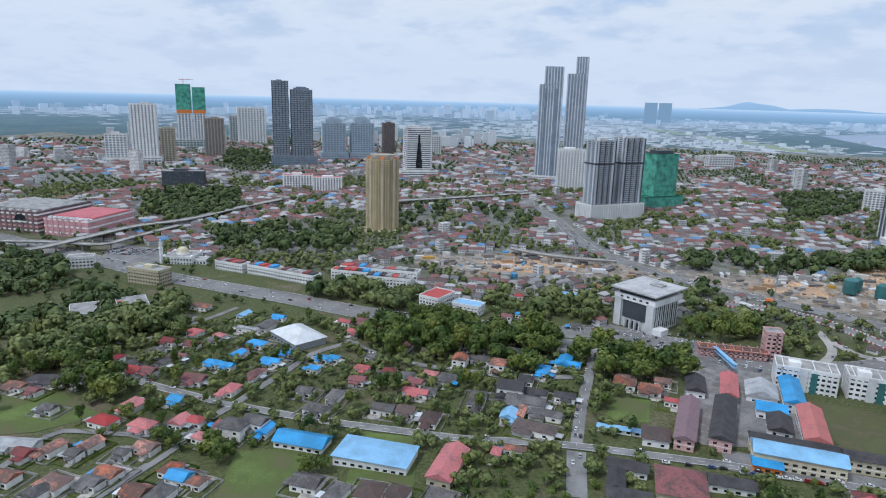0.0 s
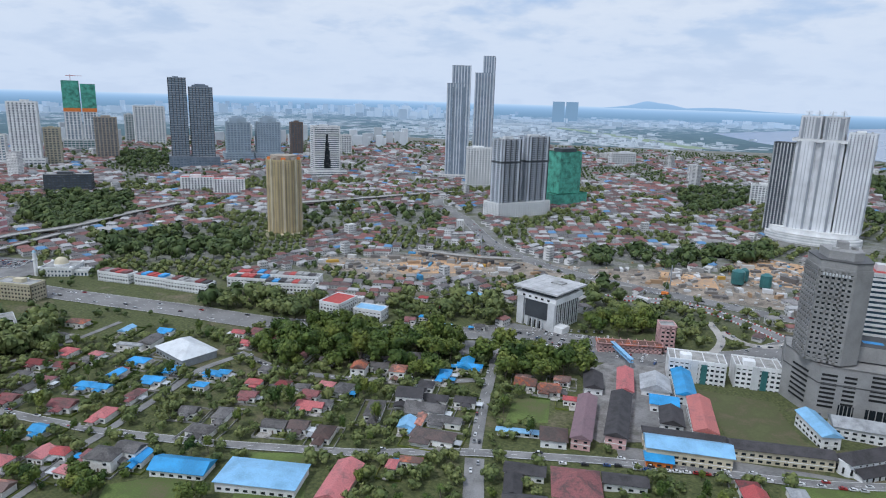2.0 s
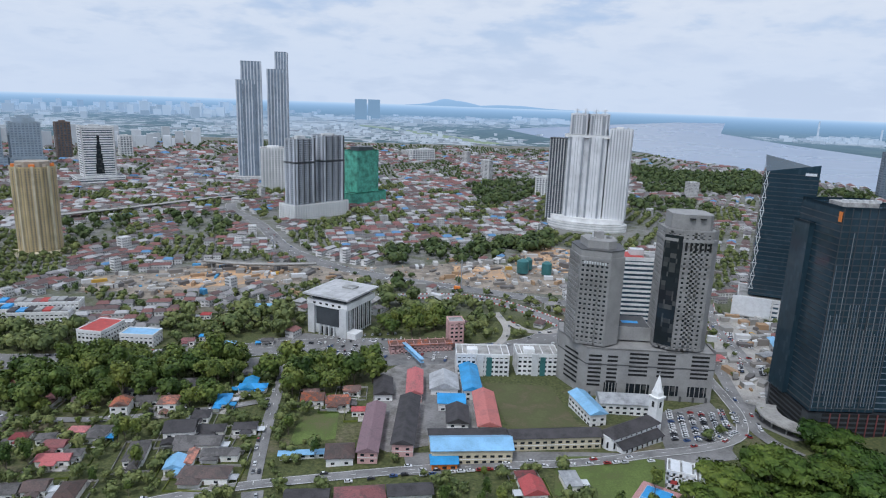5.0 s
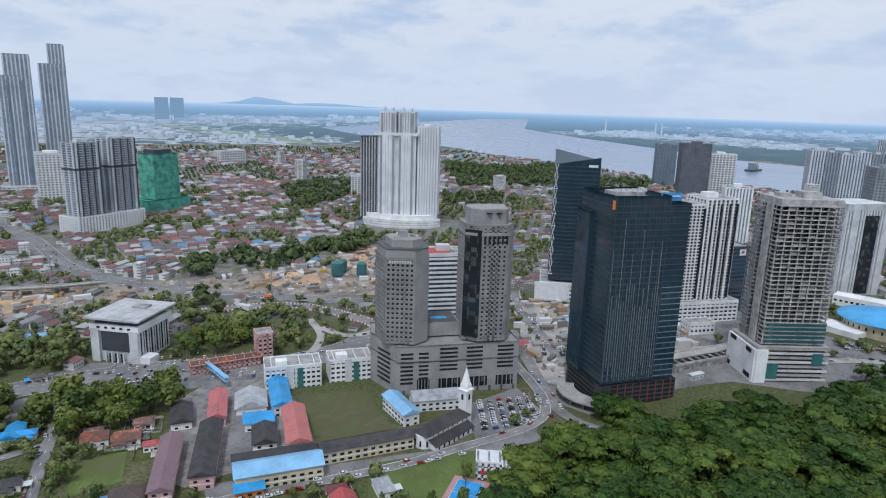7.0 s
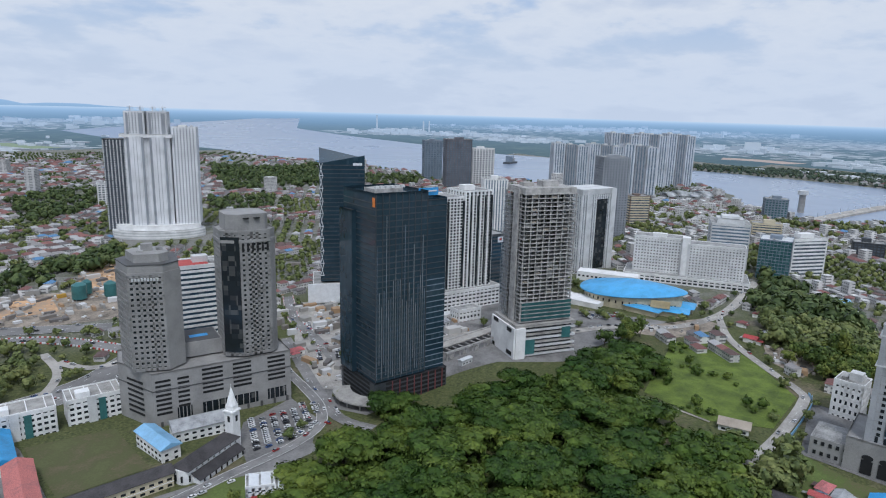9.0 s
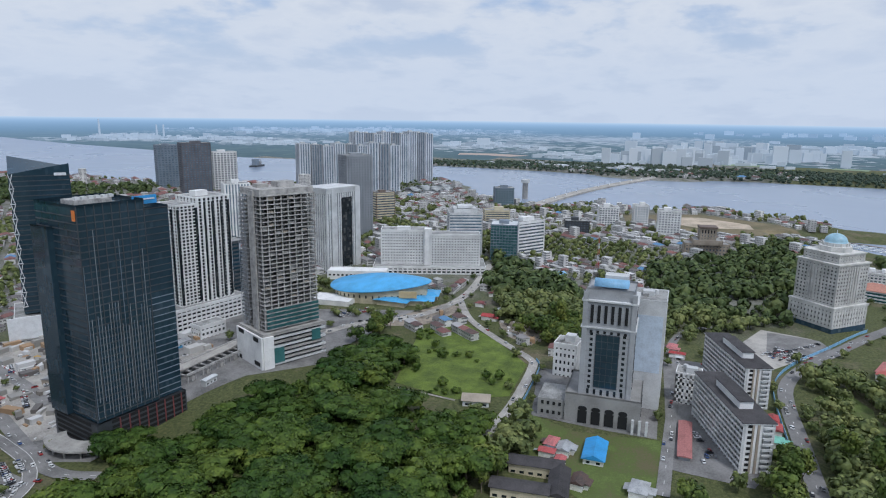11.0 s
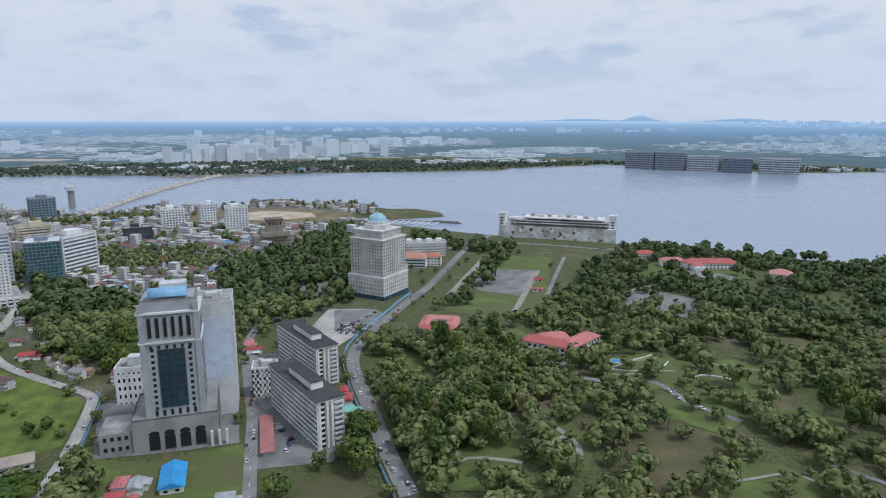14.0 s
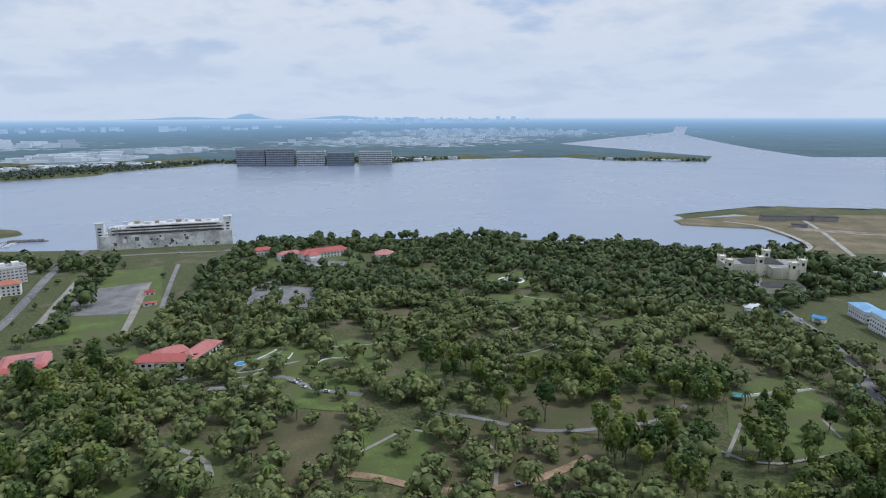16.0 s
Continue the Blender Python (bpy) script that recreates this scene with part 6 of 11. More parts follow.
def palm_kind():
    bm = bmesh.new()
    bmesh.ops.create_cone(bm, cap_ends=True, segments=6, radius1=0.28, radius2=0.18, depth=9, matrix=Matrix.Translation((0, 0, 4)))
    trunk = bpy.data.meshes.new("trunk")
    bm.to_mesh(trunk)
    bm.free()
    trunk.materials.append(MATS["bark"])
    bm = bmesh.new()
    for k in range(18):
        a = k * 6.283 / 18 * 1.618
        rise = 0.9 - 0.08 * k
        last = None
        for j in range(6):
            s = j / 5 * 3.8
            p = Vector((math.cos(a) * s, math.sin(a) * s, 8.4 + rise * s - 0.22 * s * s))
            w = 0.55 * (1 - (j / 5) ** 2) + 0.05
            n = Vector((-math.sin(a), math.cos(a), 0)) * w
            pair = (bm.verts.new(p - n + Vector((0, 0, -0.15))), bm.verts.new(p), bm.verts.new(p + n + Vector((0, 0, -0.15))))
            if last:
                bm.faces.new((last[0], last[1], pair[1], pair[0]))
                bm.faces.new((last[1], last[2], pair[2], pair[1]))
            last = pair
    mesh = bpy.data.meshes.new("fronds")
    bm.to_mesh(mesh)
    bm.free()
    mesh.materials.append(MATS["leaf"])
    return trunk, mesh


PALM = [palm_kind()]
TREES = 0
TREE_LABELS = {"tree": "broad leafy green tree with an uneven crown", "rain_tree": "wide spreading rain tree with bright green canopy", "palm": "slender coconut palm with drooping fronds",
               "bush": "low rounded green garden bush", "tall_tree": "tall narrow leafy tree with dark crown"}


def plant(kinds, name, x, y, size, rng, z=None, group="trees"):
    global TREES
    TREES += 1
    trunk, crown = kinds[rng.randrange(len(kinds))]
    ob = new(name, trunk)
    ob.matrix_basis = pose(x, y, gz(x, y) if z is None else z, 0, 0, rng.uniform(0, 360)) @ Matrix.Diagonal((size, size, size * rng.uniform(0.85, 1.15), 1))
    tagged(ob, TREE_LABELS[name], "tree" if name != "bush" else "bush", group)
    top = new("fronds" if name == "palm" else "crown", crown)
    top.parent = ob
    return ob

# ---- houses ----
def weathered(name, base, stain, share, spread=0.2):
    """Old tiles: courses in low relief, broad stained patches, fine mottling and a tone of its own for each roof."""
    m = bpy.data.materials.new(name)
    m.use_nodes = True
    tree = m.node_tree
    n = Nodes(tree)
    shader = tree.nodes["Principled BSDF"]
    where = tree.nodes.new("ShaderNodeNewGeometry").outputs["Position"]
    wide, mid, grain = n.noise(where, 0.11, 3.0, 0.6), n.noise(where, 0.6, 4.0, 0.65), n.noise(where, 2.5, 3.0, 0.7)
    mask = n.ramp(n.math("ADD", n.math("MULTIPLY", wide, 0.6), n.math("MULTIPLY", mid, 0.4)), (share - 0.05, 1.0), (share + 0.07, 0.0))
    colour = n.mix(n.math("MULTIPLY", mask, 0.85), base, stain)
    colour = n.mix(0.8, colour, n.ramp(grain, (0.3, 0.45), (0.5, 1.0), (0.72, 1.5)), "MULTIPLY")
    hsv = tree.nodes.new("ShaderNodeHueSaturation")
    n.link(colour, hsv.inputs["Color"])
    info = tree.nodes.new("ShaderNodeObjectInfo").outputs["Random"]
    n.link(n.math("ADD", n.math("MULTIPLY", info, 2 * spread), 1 - spread), hsv.inputs["Value"])
    n.link(n.math("ADD", n.math("MULTIPLY", info, -0.35), 1.1), hsv.inputs["Saturation"])
    n.link(hsv.outputs[0], shader.inputs["Base Color"])
    shader.inputs["Roughness"].default_value = 0.8
    wave = tree.nodes.new("ShaderNodeTexWave")
    wave.inputs["Scale"].default_value = 0.55
    n.link(tree.nodes.new("ShaderNodeTexCoord").outputs["Object"], wave.inputs["Vector"])
    bump = tree.nodes.new("ShaderNodeBump")
    bump.inputs["Distance"].default_value, bump.inputs["Strength"].default_value = 0.06, 0.8
    n.link(wave.outputs["Fac"], bump.inputs["Height"])
    n.link(bump.outputs[0], shader.inputs["Normal"])
    MATS[name] = m


weathered("roof_red", (0.46, 0.085, 0.085), (0.24, 0.09, 0.085), 0.43)
weathered("roof_rose", (0.5, 0.16, 0.14), (0.34, 0.13, 0.125), 0.42, 0.1)
weathered("roof_pink", (0.45, 0.2, 0.19), (0.34, 0.15, 0.14), 0.42, 0.08)
weathered("roof_mauve", (0.21, 0.12, 0.14), (0.15, 0.1, 0.11), 0.42, 0.08)
weathered("roof_maroon", (0.23, 0.06, 0.06), (0.085, 0.055, 0.05), 0.46)
weathered("roof_orange", (0.5, 0.15, 0.07), (0.085, 0.075, 0.07), 0.53)
weathered("roof_orange_clean", (0.46, 0.17, 0.1), (0.36, 0.13, 0.08), 0.42, 0.06)
weathered("roof_slate", (0.14, 0.13, 0.125), (0.065, 0.06, 0.058), 0.49)
weathered("roof_brown", (0.11, 0.07, 0.06), (0.065, 0.055, 0.05), 0.46)
paint("roof_green", (0.2, 0.5, 0.4), 0.6, 0.15, 0.2, 1.5, ribs=0.05)
paint("roof_grey_sheet", (0.36, 0.37, 0.38), 0.55, 0.2, 0.15, 1.5, ribs=0.05, spread=0.15)
paint("house_wall", (0.82, 0.81, 0.78), 0.8, 0.08, 0.2, 1.5, spread=0.1, dirt=(0.66, 0.62, 0.56))
paint("yard", (0.36, 0.34, 0.31), 0.9, 0.25, 0.25, 1.5, spread=0.25, dirt=(0.2, 0.18, 0.15))
paint("hedge_wall", (0.33, 0.32, 0.3), 0.85, 0.2, 0.3, 2.0, spread=0.2)
HOUSES = 0
ROOF_WORDS = {"roof_red": "faded red tiled", "roof_maroon": "dark maroon tiled", "roof_orange": "orange clay tiled", "roof_slate": "weathered grey tiled", "roof_brown": "brown tiled",
              "dark_roof": "dark tiled", "blue_roof": "bright blue sheet", "pale_blue_roof": "pale blue sheet", "roof_grey_sheet": "grey sheet", "roof_green": "pale green sheet", "white_roof": "white sheet"}


def add_hip(bm, w, d, z, rise, over=0.8, x=0.0, y=0.0, gable=False, turned=False):
    """A hipped or gabled roof with eaves and a thick edge."""
    if turned:
        w, d = d, w
    a, b = w / 2 + over, d / 2 + over
    run = (0.0 if gable else min(b, a) * 0.95)
    pts = [(-a, -b, z), (a, -b, z), (a, b, z), (-a, b, z), (-a, -b, z + 0.25), (a, -b, z + 0.25), (a, b, z + 0.25), (-a, b, z + 0.25)]
    ridge = max(a - run, 0.05)
    pts += [(-ridge, 0, z + rise), (ridge, 0, z + rise)]
    v = [bm.verts.new((x + (-q if turned else p), y + (p if turned else q), r)) for p, q, r in pts]
    for f in ((3, 2, 1, 0), (0, 1, 5, 4), (1, 2, 6, 5), (2, 3, 7, 6), (3, 0, 4, 7), (4, 5, 9, 8), (6, 7, 8, 9), (5, 6, 9), (7, 4, 8)):
        bm.faces.new([v[k] for k in f])


def house(x, y, w, d, rot, roof, storeys=1):
    """A bungalow or two-storey house: hipped or gabled main roof, lower wing, car porch, paved yard and garden wall."""
    global HOUSES
    HOUSES += 1
    r = random.Random(HOUSES * 7)
    if rot is None:
        w, d = w * 0.86, d * 0.86
    rot = r.choice((0, 0, 90)) + r.uniform(-4, 6) if rot is None else rot
    if 80 < rot < 100:
        w, d = d, w
        rot -= 90
    h = 3.3 * storeys + 0.6
    label = f"{'two-storey' if storeys > 1 else 'single-storey'} house with {ROOF_WORDS[roof]} roof and pale walls"
    t = thing("house", x, y, gz(x, y), rot, label, "house")
    KEEP_OFF.append((x, y - 1, max(w, d) * 0.62))
    near = math.hypot(x + 200, y - 330) < 330
    wing = r.random() < 0.75 and min(w, d) > 6
    wx, ww, wd = r.uniform(-0.25, 0.25) * w, w * r.uniform(0.35, 0.55), d * 0.5
    bm = bmesh.new()
    add_box(bm, -w / 2, w / 2, -d / 2, d / 2, -1.5, h)
    if wing:
        add_box(bm, wx - ww / 2, wx + ww / 2, -d / 2 - wd * 0.6, -d / 2 + 0.5, -1.5, min(h, 3.0))
    shell = part("wall", bm, "house_wall", t)
    bm = bmesh.new()
    gable = r.random() < 0.5
    rise = min(w, d) * r.uniform(0.2, 0.27)
    add_hip(bm, w, d, h, rise + 0.25, 0.55, gable=gable, turned=d > w)
    if wing:
        add_hip(bm, ww, wd * 1.2 + 1, min(h, 3.0) + 0.06, wd * 0.22 + 0.2, 0.6, wx, -d / 2 - wd * 0.1, gable=gable, turned=wd * 1.2 + 1 > ww)
    bmesh.ops.recalc_face_normals(bm, faces=bm.faces[:])
    part("roof", bm, roof, t)
    if gable:
        bm = bmesh.new()
        long, short = max(w, d), min(w, d)
        for s in (-1, 1):
            tri = [(s * (long / 2 - 0.05), -short / 2, h), (s * (long / 2 - 0.05), short / 2, h), (s * (long / 2 - 0.05), 0, h + rise * 0.95)]
            bm.faces.new([bm.verts.new((-q, p, z) if d > w else (p, q, z)) for p, q, z in tri])
        part("gable_wall", bm, "house_wall", t)
    # lean-to of another sheet over the back, and a car porch
    back = r.choice(("roof_slate", "roof_grey_sheet", "roof_brown", "roof_maroon", roof))
    bm = bmesh.new()
    low = 2.5
    lw = w * r.uniform(0.4, 0.8)
    lx = r.uniform(-0.5, 0.5) * (w - lw)
    ends = [(lx - lw / 2, d / 2 - 0.1, low + 0.7), (lx + lw / 2, d / 2 - 0.1, low + 0.7), (lx + lw / 2, d / 2 + 3.4, low), (lx - lw / 2, d / 2 + 3.4, low)]
    top, bot = [bm.verts.new((a, b, c + 0.12)) for a, b, c in ends], [bm.verts.new(p) for p in ends]
    bm.faces.new(top)
    bm.faces.new(bot[::-1])
    for k in range(4):
        bm.faces.new((bot[k], bot[(k + 1) % 4], top[(k + 1) % 4], top[k]))
    bmesh.ops.recalc_face_normals(bm, faces=bm.faces[:])
    part("lean_to_roof", bm, back, t)
    if r.random() < 0.55:
        side = r.choice((-1, 1))
        bm = bmesh.new()
        px, py = side * (w / 2 + 2.6), -0.15 * d
        add_box(bm, px - 2.3, px + 2.3, py - 2.75, py + 2.75, 2.5, 2.64)
        for s in (-1, 1):
            add_box(bm, px + side * 2.0 - 0.11, px + side * 2.0 + 0.11, py + s * 2.4 - 0.11, py + s * 2.4 + 0.11, -1, 2.5)
        part("car_porch", bm, r.choice(("roof_grey_sheet", "blue_roof", "white_roof", "roof_slate", "roof_grey_sheet")), t)
    if near:
        gx, gy = w / 2 + r.uniform(3, 6), d / 2 + r.uniform(4, 7)
        side = r.choice((-1, 1))
        cube("driveway", t, "yard", side * w * 0.27, -d / 2 - (gy - d / 2) / 2, 0.2, r.uniform(3.5, w * 0.6), gy - d / 2, 0.3)
        if r.random() < 0.6:
            cube("back_yard", t, "yard", lx, d / 2 + 3.0, 0.12, lw * 1.2, 7.0, 0.3)
        bm = bmesh.new()
        wallish = r.choice(("hedge_wall", "hedge_wall", "leaf", "leaf"))
        for ax, bx, ay, by in ((-gx, gx, gy - 0.2, gy), (-gx, -gx + 0.2, -gy, gy), (gx - 0.2, gx, -gy, gy), (-gx, side * w * 0.27 - 2.5, -gy, -gy + 0.2), (side * w * 0.27 + 2.5, gx, -gy, -gy + 0.2)):
            if bx > ax:
                add_box(bm, ax, bx, ay, by, -1.0, 1.2)
        part("garden_wall" if wallish == "hedge_wall" else "hedge", bm, wallish, t)
    for k in range(storeys):
        for s in (-0.3, 0.28):
            cube("window", shell, "glass_dark", s * w, -d / 2 - 0.02, 1.0 + 3.3 * k, 2.1, 0.1, 1.4)
        if near:
            cube("window", shell, "glass_dark", -w / 2 - 0.02, 0.2 * d, 1.0 + 3.3 * k, 0.1, 2.1, 1.4)
    if near:
        cube("door", shell, "brown_wall", 0.02 * w, -d / 2 - (wd * 0.6 if wing and abs(wx) < ww / 2 else 0) - 0.03, 0, 1.0, 0.1, 2.1)


def hall(name, x, y, w, d, rot, eave, roof, wall, label):
    """A long block with a pitched roof, piers and rows of windows on its long sides."""
    t = thing(name, x, y, gz(x, y), rot, label, "house" if "house" in name else "building")
    for s in np.linspace(-0.45, 0.45, 5):
        lx, ly = (s * w, 0) if w > d else (0, s * d)
        a = radians(rot)
        KEEP_OFF.append((x + lx * math.cos(a) - ly * math.sin(a), y + lx * math.sin(a) + ly * math.cos(a), min(w, d) * 0.65))
    shell = prism("wall", t, wall, rect(w, d), -2, eave)
    bm = bmesh.new()
    hip = name in ("mansion", "pavilion", "community_hall", "market_hall", "sports_hall")
    add_hip(bm, w, d, eave + 0.02, min(w, d) * (0.1 if name in ("sports_hall", "walkway", "parking_shed") else 0.24) + 0.3, 1.0, gable=not hip, turned=d > w)
    bmesh.ops.recalc_face_normals(bm, faces=bm.faces[:])
    part("roof", bm, roof, t)
    if not hip:
        long, short = max(w, d), min(w, d)
        bm = bmesh.new()
        rise = short * (0.1 if name in ("walkway", "parking_shed") else 0.24)
        for s in (-1, 1):
            tri = [(s * (long / 2 - 0.03), -short / 2, eave), (s * (long / 2 - 0.03), short / 2, eave), (s * (long / 2 - 0.03), 0, eave + rise)]
            bm.faces.new([bm.verts.new((-q, p, z) if d > w else (p, q, z)) for p, q, z in tri])
        part("gable_wall", bm, wall, t)
    rows = max(1, int(eave / 3.4))
    length = max(w, d)
    count = max(2, int(length / 4.5))
    for k in range(rows):
        for j in range(count):
            at = -length / 2 + (j + 0.5) * length / count
            z = 1.0 + k * 3.4
            if w > d:
                cube("window", shell, "glass_dark", at, (d / 2 + 0.02) * (1 if name == "mansion" else -1), z, 2.4, 0.1, 1.4)
            else:
                cube("window", shell, "glass_dark", -w / 2 - 0.02, at, z, 0.1, 2.4, 1.4)
        if w <= d:
            for s in (-0.25, 0.25):
                cube("window", shell, "glass_dark", s * w, -d / 2 - 0.02, 1.0 + k * 3.4, 2.0, 0.1, 1.4)
    if rows > 1:
        cube("floor_band", t, "white_wall", 0, 0, 3.3, w + 0.3, d + 0.3, 0.35)



# ---- roads, lawns and woods on the plan ----
WOODS = []
road("road", [(-430, 325), (-349, 325), (-301, 321), (-247, 319), (-174, 322), (-100, 329), (-60, 340), (-30, 347), (21, 353), (60, 354), (100, 352), (150, 353), (192, 360), (232, 368), (262, 384), (277, 410), (283, 440), (288, 480), (300, 520)], 8, "asphalt", "two-lane asphalt street with a painted edge line", 2)
road("road", [(-30, 347), (-33, 400), (-34, 450), (-36, 500), (-44, 535)], 7.5, "asphalt", "two-lane asphalt side street", 1)
road("road", [(-248, 210), (-246, 259), (-250, 296), (-248, 318), (-247, 344), (-245, 380), (-246, 410), (-234, 438), (-227, 450)], 6, "asphalt", "narrow residential asphalt lane", 0)
road("road", [(-234, 451), (-201, 434), (-179, 426), (-131, 423), (-102, 428), (-66, 434), (-34, 446)], 6.5, "asphalt", "residential asphalt street", 1)
road("road", [(-315, 212), (-319, 235), (-319, 253), (-277, 266), (-247, 279)], 5, "asphalt", "narrow residential asphalt lane", 0)
road("road", [(-268, 206), (-268, 237), (-271, 255)], 5, "asphalt", "narrow residential asphalt lane", 0)
road("road", [(-398, 368), (-383, 388), (-373, 429), (-365, 483)], 5, "asphalt", "narrow residential asphalt lane", 0)
road("road", [(-29, 341), (-23, 296)], 11, "asphalt", "short asphalt forecourt street", 0)
road("road", [(-900, 604), (-822, 595), (-644, 566), (-499, 538), (-413, 530), (-331, 526), (-248, 518), (-170, 520), (-100, 530), (-40, 545), (30, 548), (90, 528), (160, 540), (220, 580), (300, 600)], 30, "highway", "wide divided highway of worn grey asphalt", 3)
road("road", [(-240, 1250), (-222, 1179), (-155, 1057), (-94, 900), (-49, 832), (-12, 789), (60, 740), (150, 690), (240, 640), (330, 600)], 20, "highway", "curving multi-lane approach road", 2)
road("road", [(35, 679), (112, 676), (155, 656), (191, 612), (206, 585)], 12, "highway", "construction bypass road with red and white barriers", 1)
road("road", [(149, 623), (151, 577), (135, 541), (113, 521)], 7, "concrete_road", "curved concrete ramp", 0)
road("road", [(155, 598), (171, 572), (197, 573), (228, 603)], 8, "concrete_road", "curved concrete ramp", 0)
road("road", [(374, 640), (345, 572), (336, 514), (325, 468)], 9, "asphalt", "asphalt street between office blocks", 1)
road("road", [(317, 535), (303, 486), (289, 434), (277, 385), (285, 357)], 9, "asphalt", "asphalt street between office blocks", 1)
road("road", [(417, 444), (453, 432), (495, 437)], 14, "concrete_road", "broad concrete busway under construction", 0)
road("road", [(511, 384), (555, 367), (602, 331), (671, 322), (763, 341), (853, 364)], 10, "concrete_road", "pale concrete street beside the hall", 1)
road("road", [(671, 322), (613, 284), (570, 236), (540, 199), (521, 190), (461, 181), (403, 176), (365, 173)], 7, "concrete_road", "pale road bordered by a blue fence", 1)
road("road", [(394, 77), (449, 82), (517, 88), (576, 93), (632, 105), (687, 95), (721, 47)], 7, "asphalt", "lane beside covered parking", 1)
road("road", [(381, 0), (423, 6), (477, 12), (544, 19), (586, 19), (630, 7), (688, -22), (759, -56), (891, -113), (1041, -178), (1137, -233)], 10, "highway", "curving asphalt avenue edged by a pale blue barrier", 1)
road("road", [(668, -163), (752, -201), (874, -260), (925, -285)], 5, "asphalt", "park drive", 0)
road("road", [(1015, -135), (1070, -224), (971, -380)], 9, "asphalt", "shore road beside the derelict terminal", 1)
road("road", [(182, -432), (220, -500), (251, -550), (282, -586), (339, -662), (377, -747)], 9, "asphalt", "avenue along the park edge with blue barrier", 1)
road("footpath", [(441, 260), (442, 216)], 3, "path", "pale winding park footpath", 0)
# the hill park: clearings, paths and drives
patch("lawn", [(552, -30), (522, -36), (489, -36), (465, -26), (480, -18)], "lawn", "bright mown grass at the foot of the park", 0.3)
patch("lawn", [(453, -39), (421, -69), (386, -78), (382, -71), (429, -33)], "lawn", "bright mown grass at the foot of the park", 0.3)
patch("lawn", [(460, -83), (434, -99), (402, -104), (376, -90), (382, -71), (407, -77)], "lawn", "grass round the fork of the park path", 0.3)
patch("lawn", [(407, -125), (424, -158), (395, -177), (366, -166), (362, -148), (342, -131), (343, -110), (358, -95)], "dry_lawn", "worn brown grass under tall trees", 0.3)
patch("lawn", [(449, -160), (456, -177), (438, -209), (412, -200), (398, -179), (426, -159)], "lawn", "sloping park lawn", 0.3)
patch("lawn", [(361, -150), (372, -170), (366, -189), (338, -202), (308, -177), (315, -154), (336, -137)], "lawn", "sloping park lawn with a path", 0.3)
patch("lawn", [(338, -190), (340, -232), (328, -245), (292, -254), (268, -253), (258, -224), (257, -204), (304, -151)], "dry_lawn", "broad worn slope of dry grass", 0.3)
patch("lawn", [(345, -255), (337, -287), (315, -318), (288, -335), (264, -343), (256, -318), (266, -276), (296, -254), (324, -239)], "dry_lawn", "open slope of dry grass beside the park road", 0.3)
patch("lawn", [(251, -362), (256, -413), (239, -438), (221, -426), (194, -389), (179, -350), (194, -320), (216, -309), (232, -319)], "lawn", "open green lawn with a winding path", 0.3)
patch("lawn", [(326, -463), (314, -485), (283, -451), (256, -428), (252, -404), (270, -402), (301, -440)], "dry_lawn", "bare brown hillside track", 0.3)
patch("lawn", [(569, -483), (589, -515), (581, -543), (555, -553), (529, -538), (519, -507), (530, -483), (550, -472)], "lawn", "round lawn about the fountain", 0.3)
patch("lawn", [(656, -418), (692, -457), (660, -503), (599, -490), (592, -455)], "lawn", "terraced garden lawn", 0.3)
patch("lawn", [(518, -412), (533, -455), (493, -489), (458, -488), (441, -447), (466, -404)], "lawn", "open lawn in the middle of the park", 0.3)
patch("lawn", [(501, -149), (519, -168), (528, -210), (506, -226), (507, -258), (470, -275), (429, -236), (424, -199), (462, -189), (460, -159), (478, -141)], "lawn", "garden lawn with winding low walls", 0.3)
patch("lawn", [(594, -96), (627, -134), (583, -122), (570, -112)], "lawn", "clipped lawn beside the mansion", 0.3)
patch("lawn", [(848, -343), (880, -384), (814, -373), (770, -325)], "lawn", "grass by the shore road", 0.3)
patch("lawn", [(566, -313), (554, -357), (484, -349), (468, -328), (509, -306)], "dry_lawn", "brown grass along the middle path", 0.3)
patch("lawn", [(423, -231), (424, -258), (402, -264), (385, -242), (393, -220)], "lawn", "open lawn beside the garden path", 0.3)
patch("lawn", [(400, -449), (394, -486), (363, -480), (356, -448), (377, -430)], "lawn", "grass clearing among the trees", 0.3)
patch("lawn", [(394, -308), (389, -354), (367, -360), (365, -323)], "lawn", "grass clearing among the trees", 0.3)
patch("lawn", [(568, 3), (606, -14), (562, -31), (478, -27), (456, -17), (508, -12)], "lawn", "palm lawn along the avenue", 0.3)
patch("lawn", [(421, -20), (438, -31), (428, -54), (403, -63), (378, -56), (371, -40), (382, -12)], "lawn", "small lawn by the footbridge", 0.3)
road("footpath", [(461, -82), (431, -87), (413, -93), (400, -94), (387, -90)], 5.0, "path", "pale winding park footpath", 0)
road("footpath", [(413, -93), (409, -85), (399, -78)], 5.0, "path", "pale winding park footpath", 0)
road("footpath", [(354, -147), (354, -160), (356, -177), (358, -190)], 3.1, "path", "pale winding park footpath", 0)
road("footpath", [(354, -193), (341, -201), (329, -209), (314, -212), (301, -202), (287, -186)], 3.1, "path", "pale winding park footpath", 0)
road("footpath", [(361, -215), (346, -228), (326, -236), (308, -244), (292, -260), (278, -283), (267, -305), (265, -322), (266, -338)], 5.0, "asphalt", "narrow asphalt park road", 0)
road("footpath", [(344, -136), (331, -146), (305, -160), (288, -180), (278, -202), (273, -223), (271, -242)], 7.1, "bare_track", "bare sandy park track", 0)
road("footpath", [(250, -371), (242, -387), (231, -405), (221, -426)], 3.4, "path", "pale winding park footpath", 0)
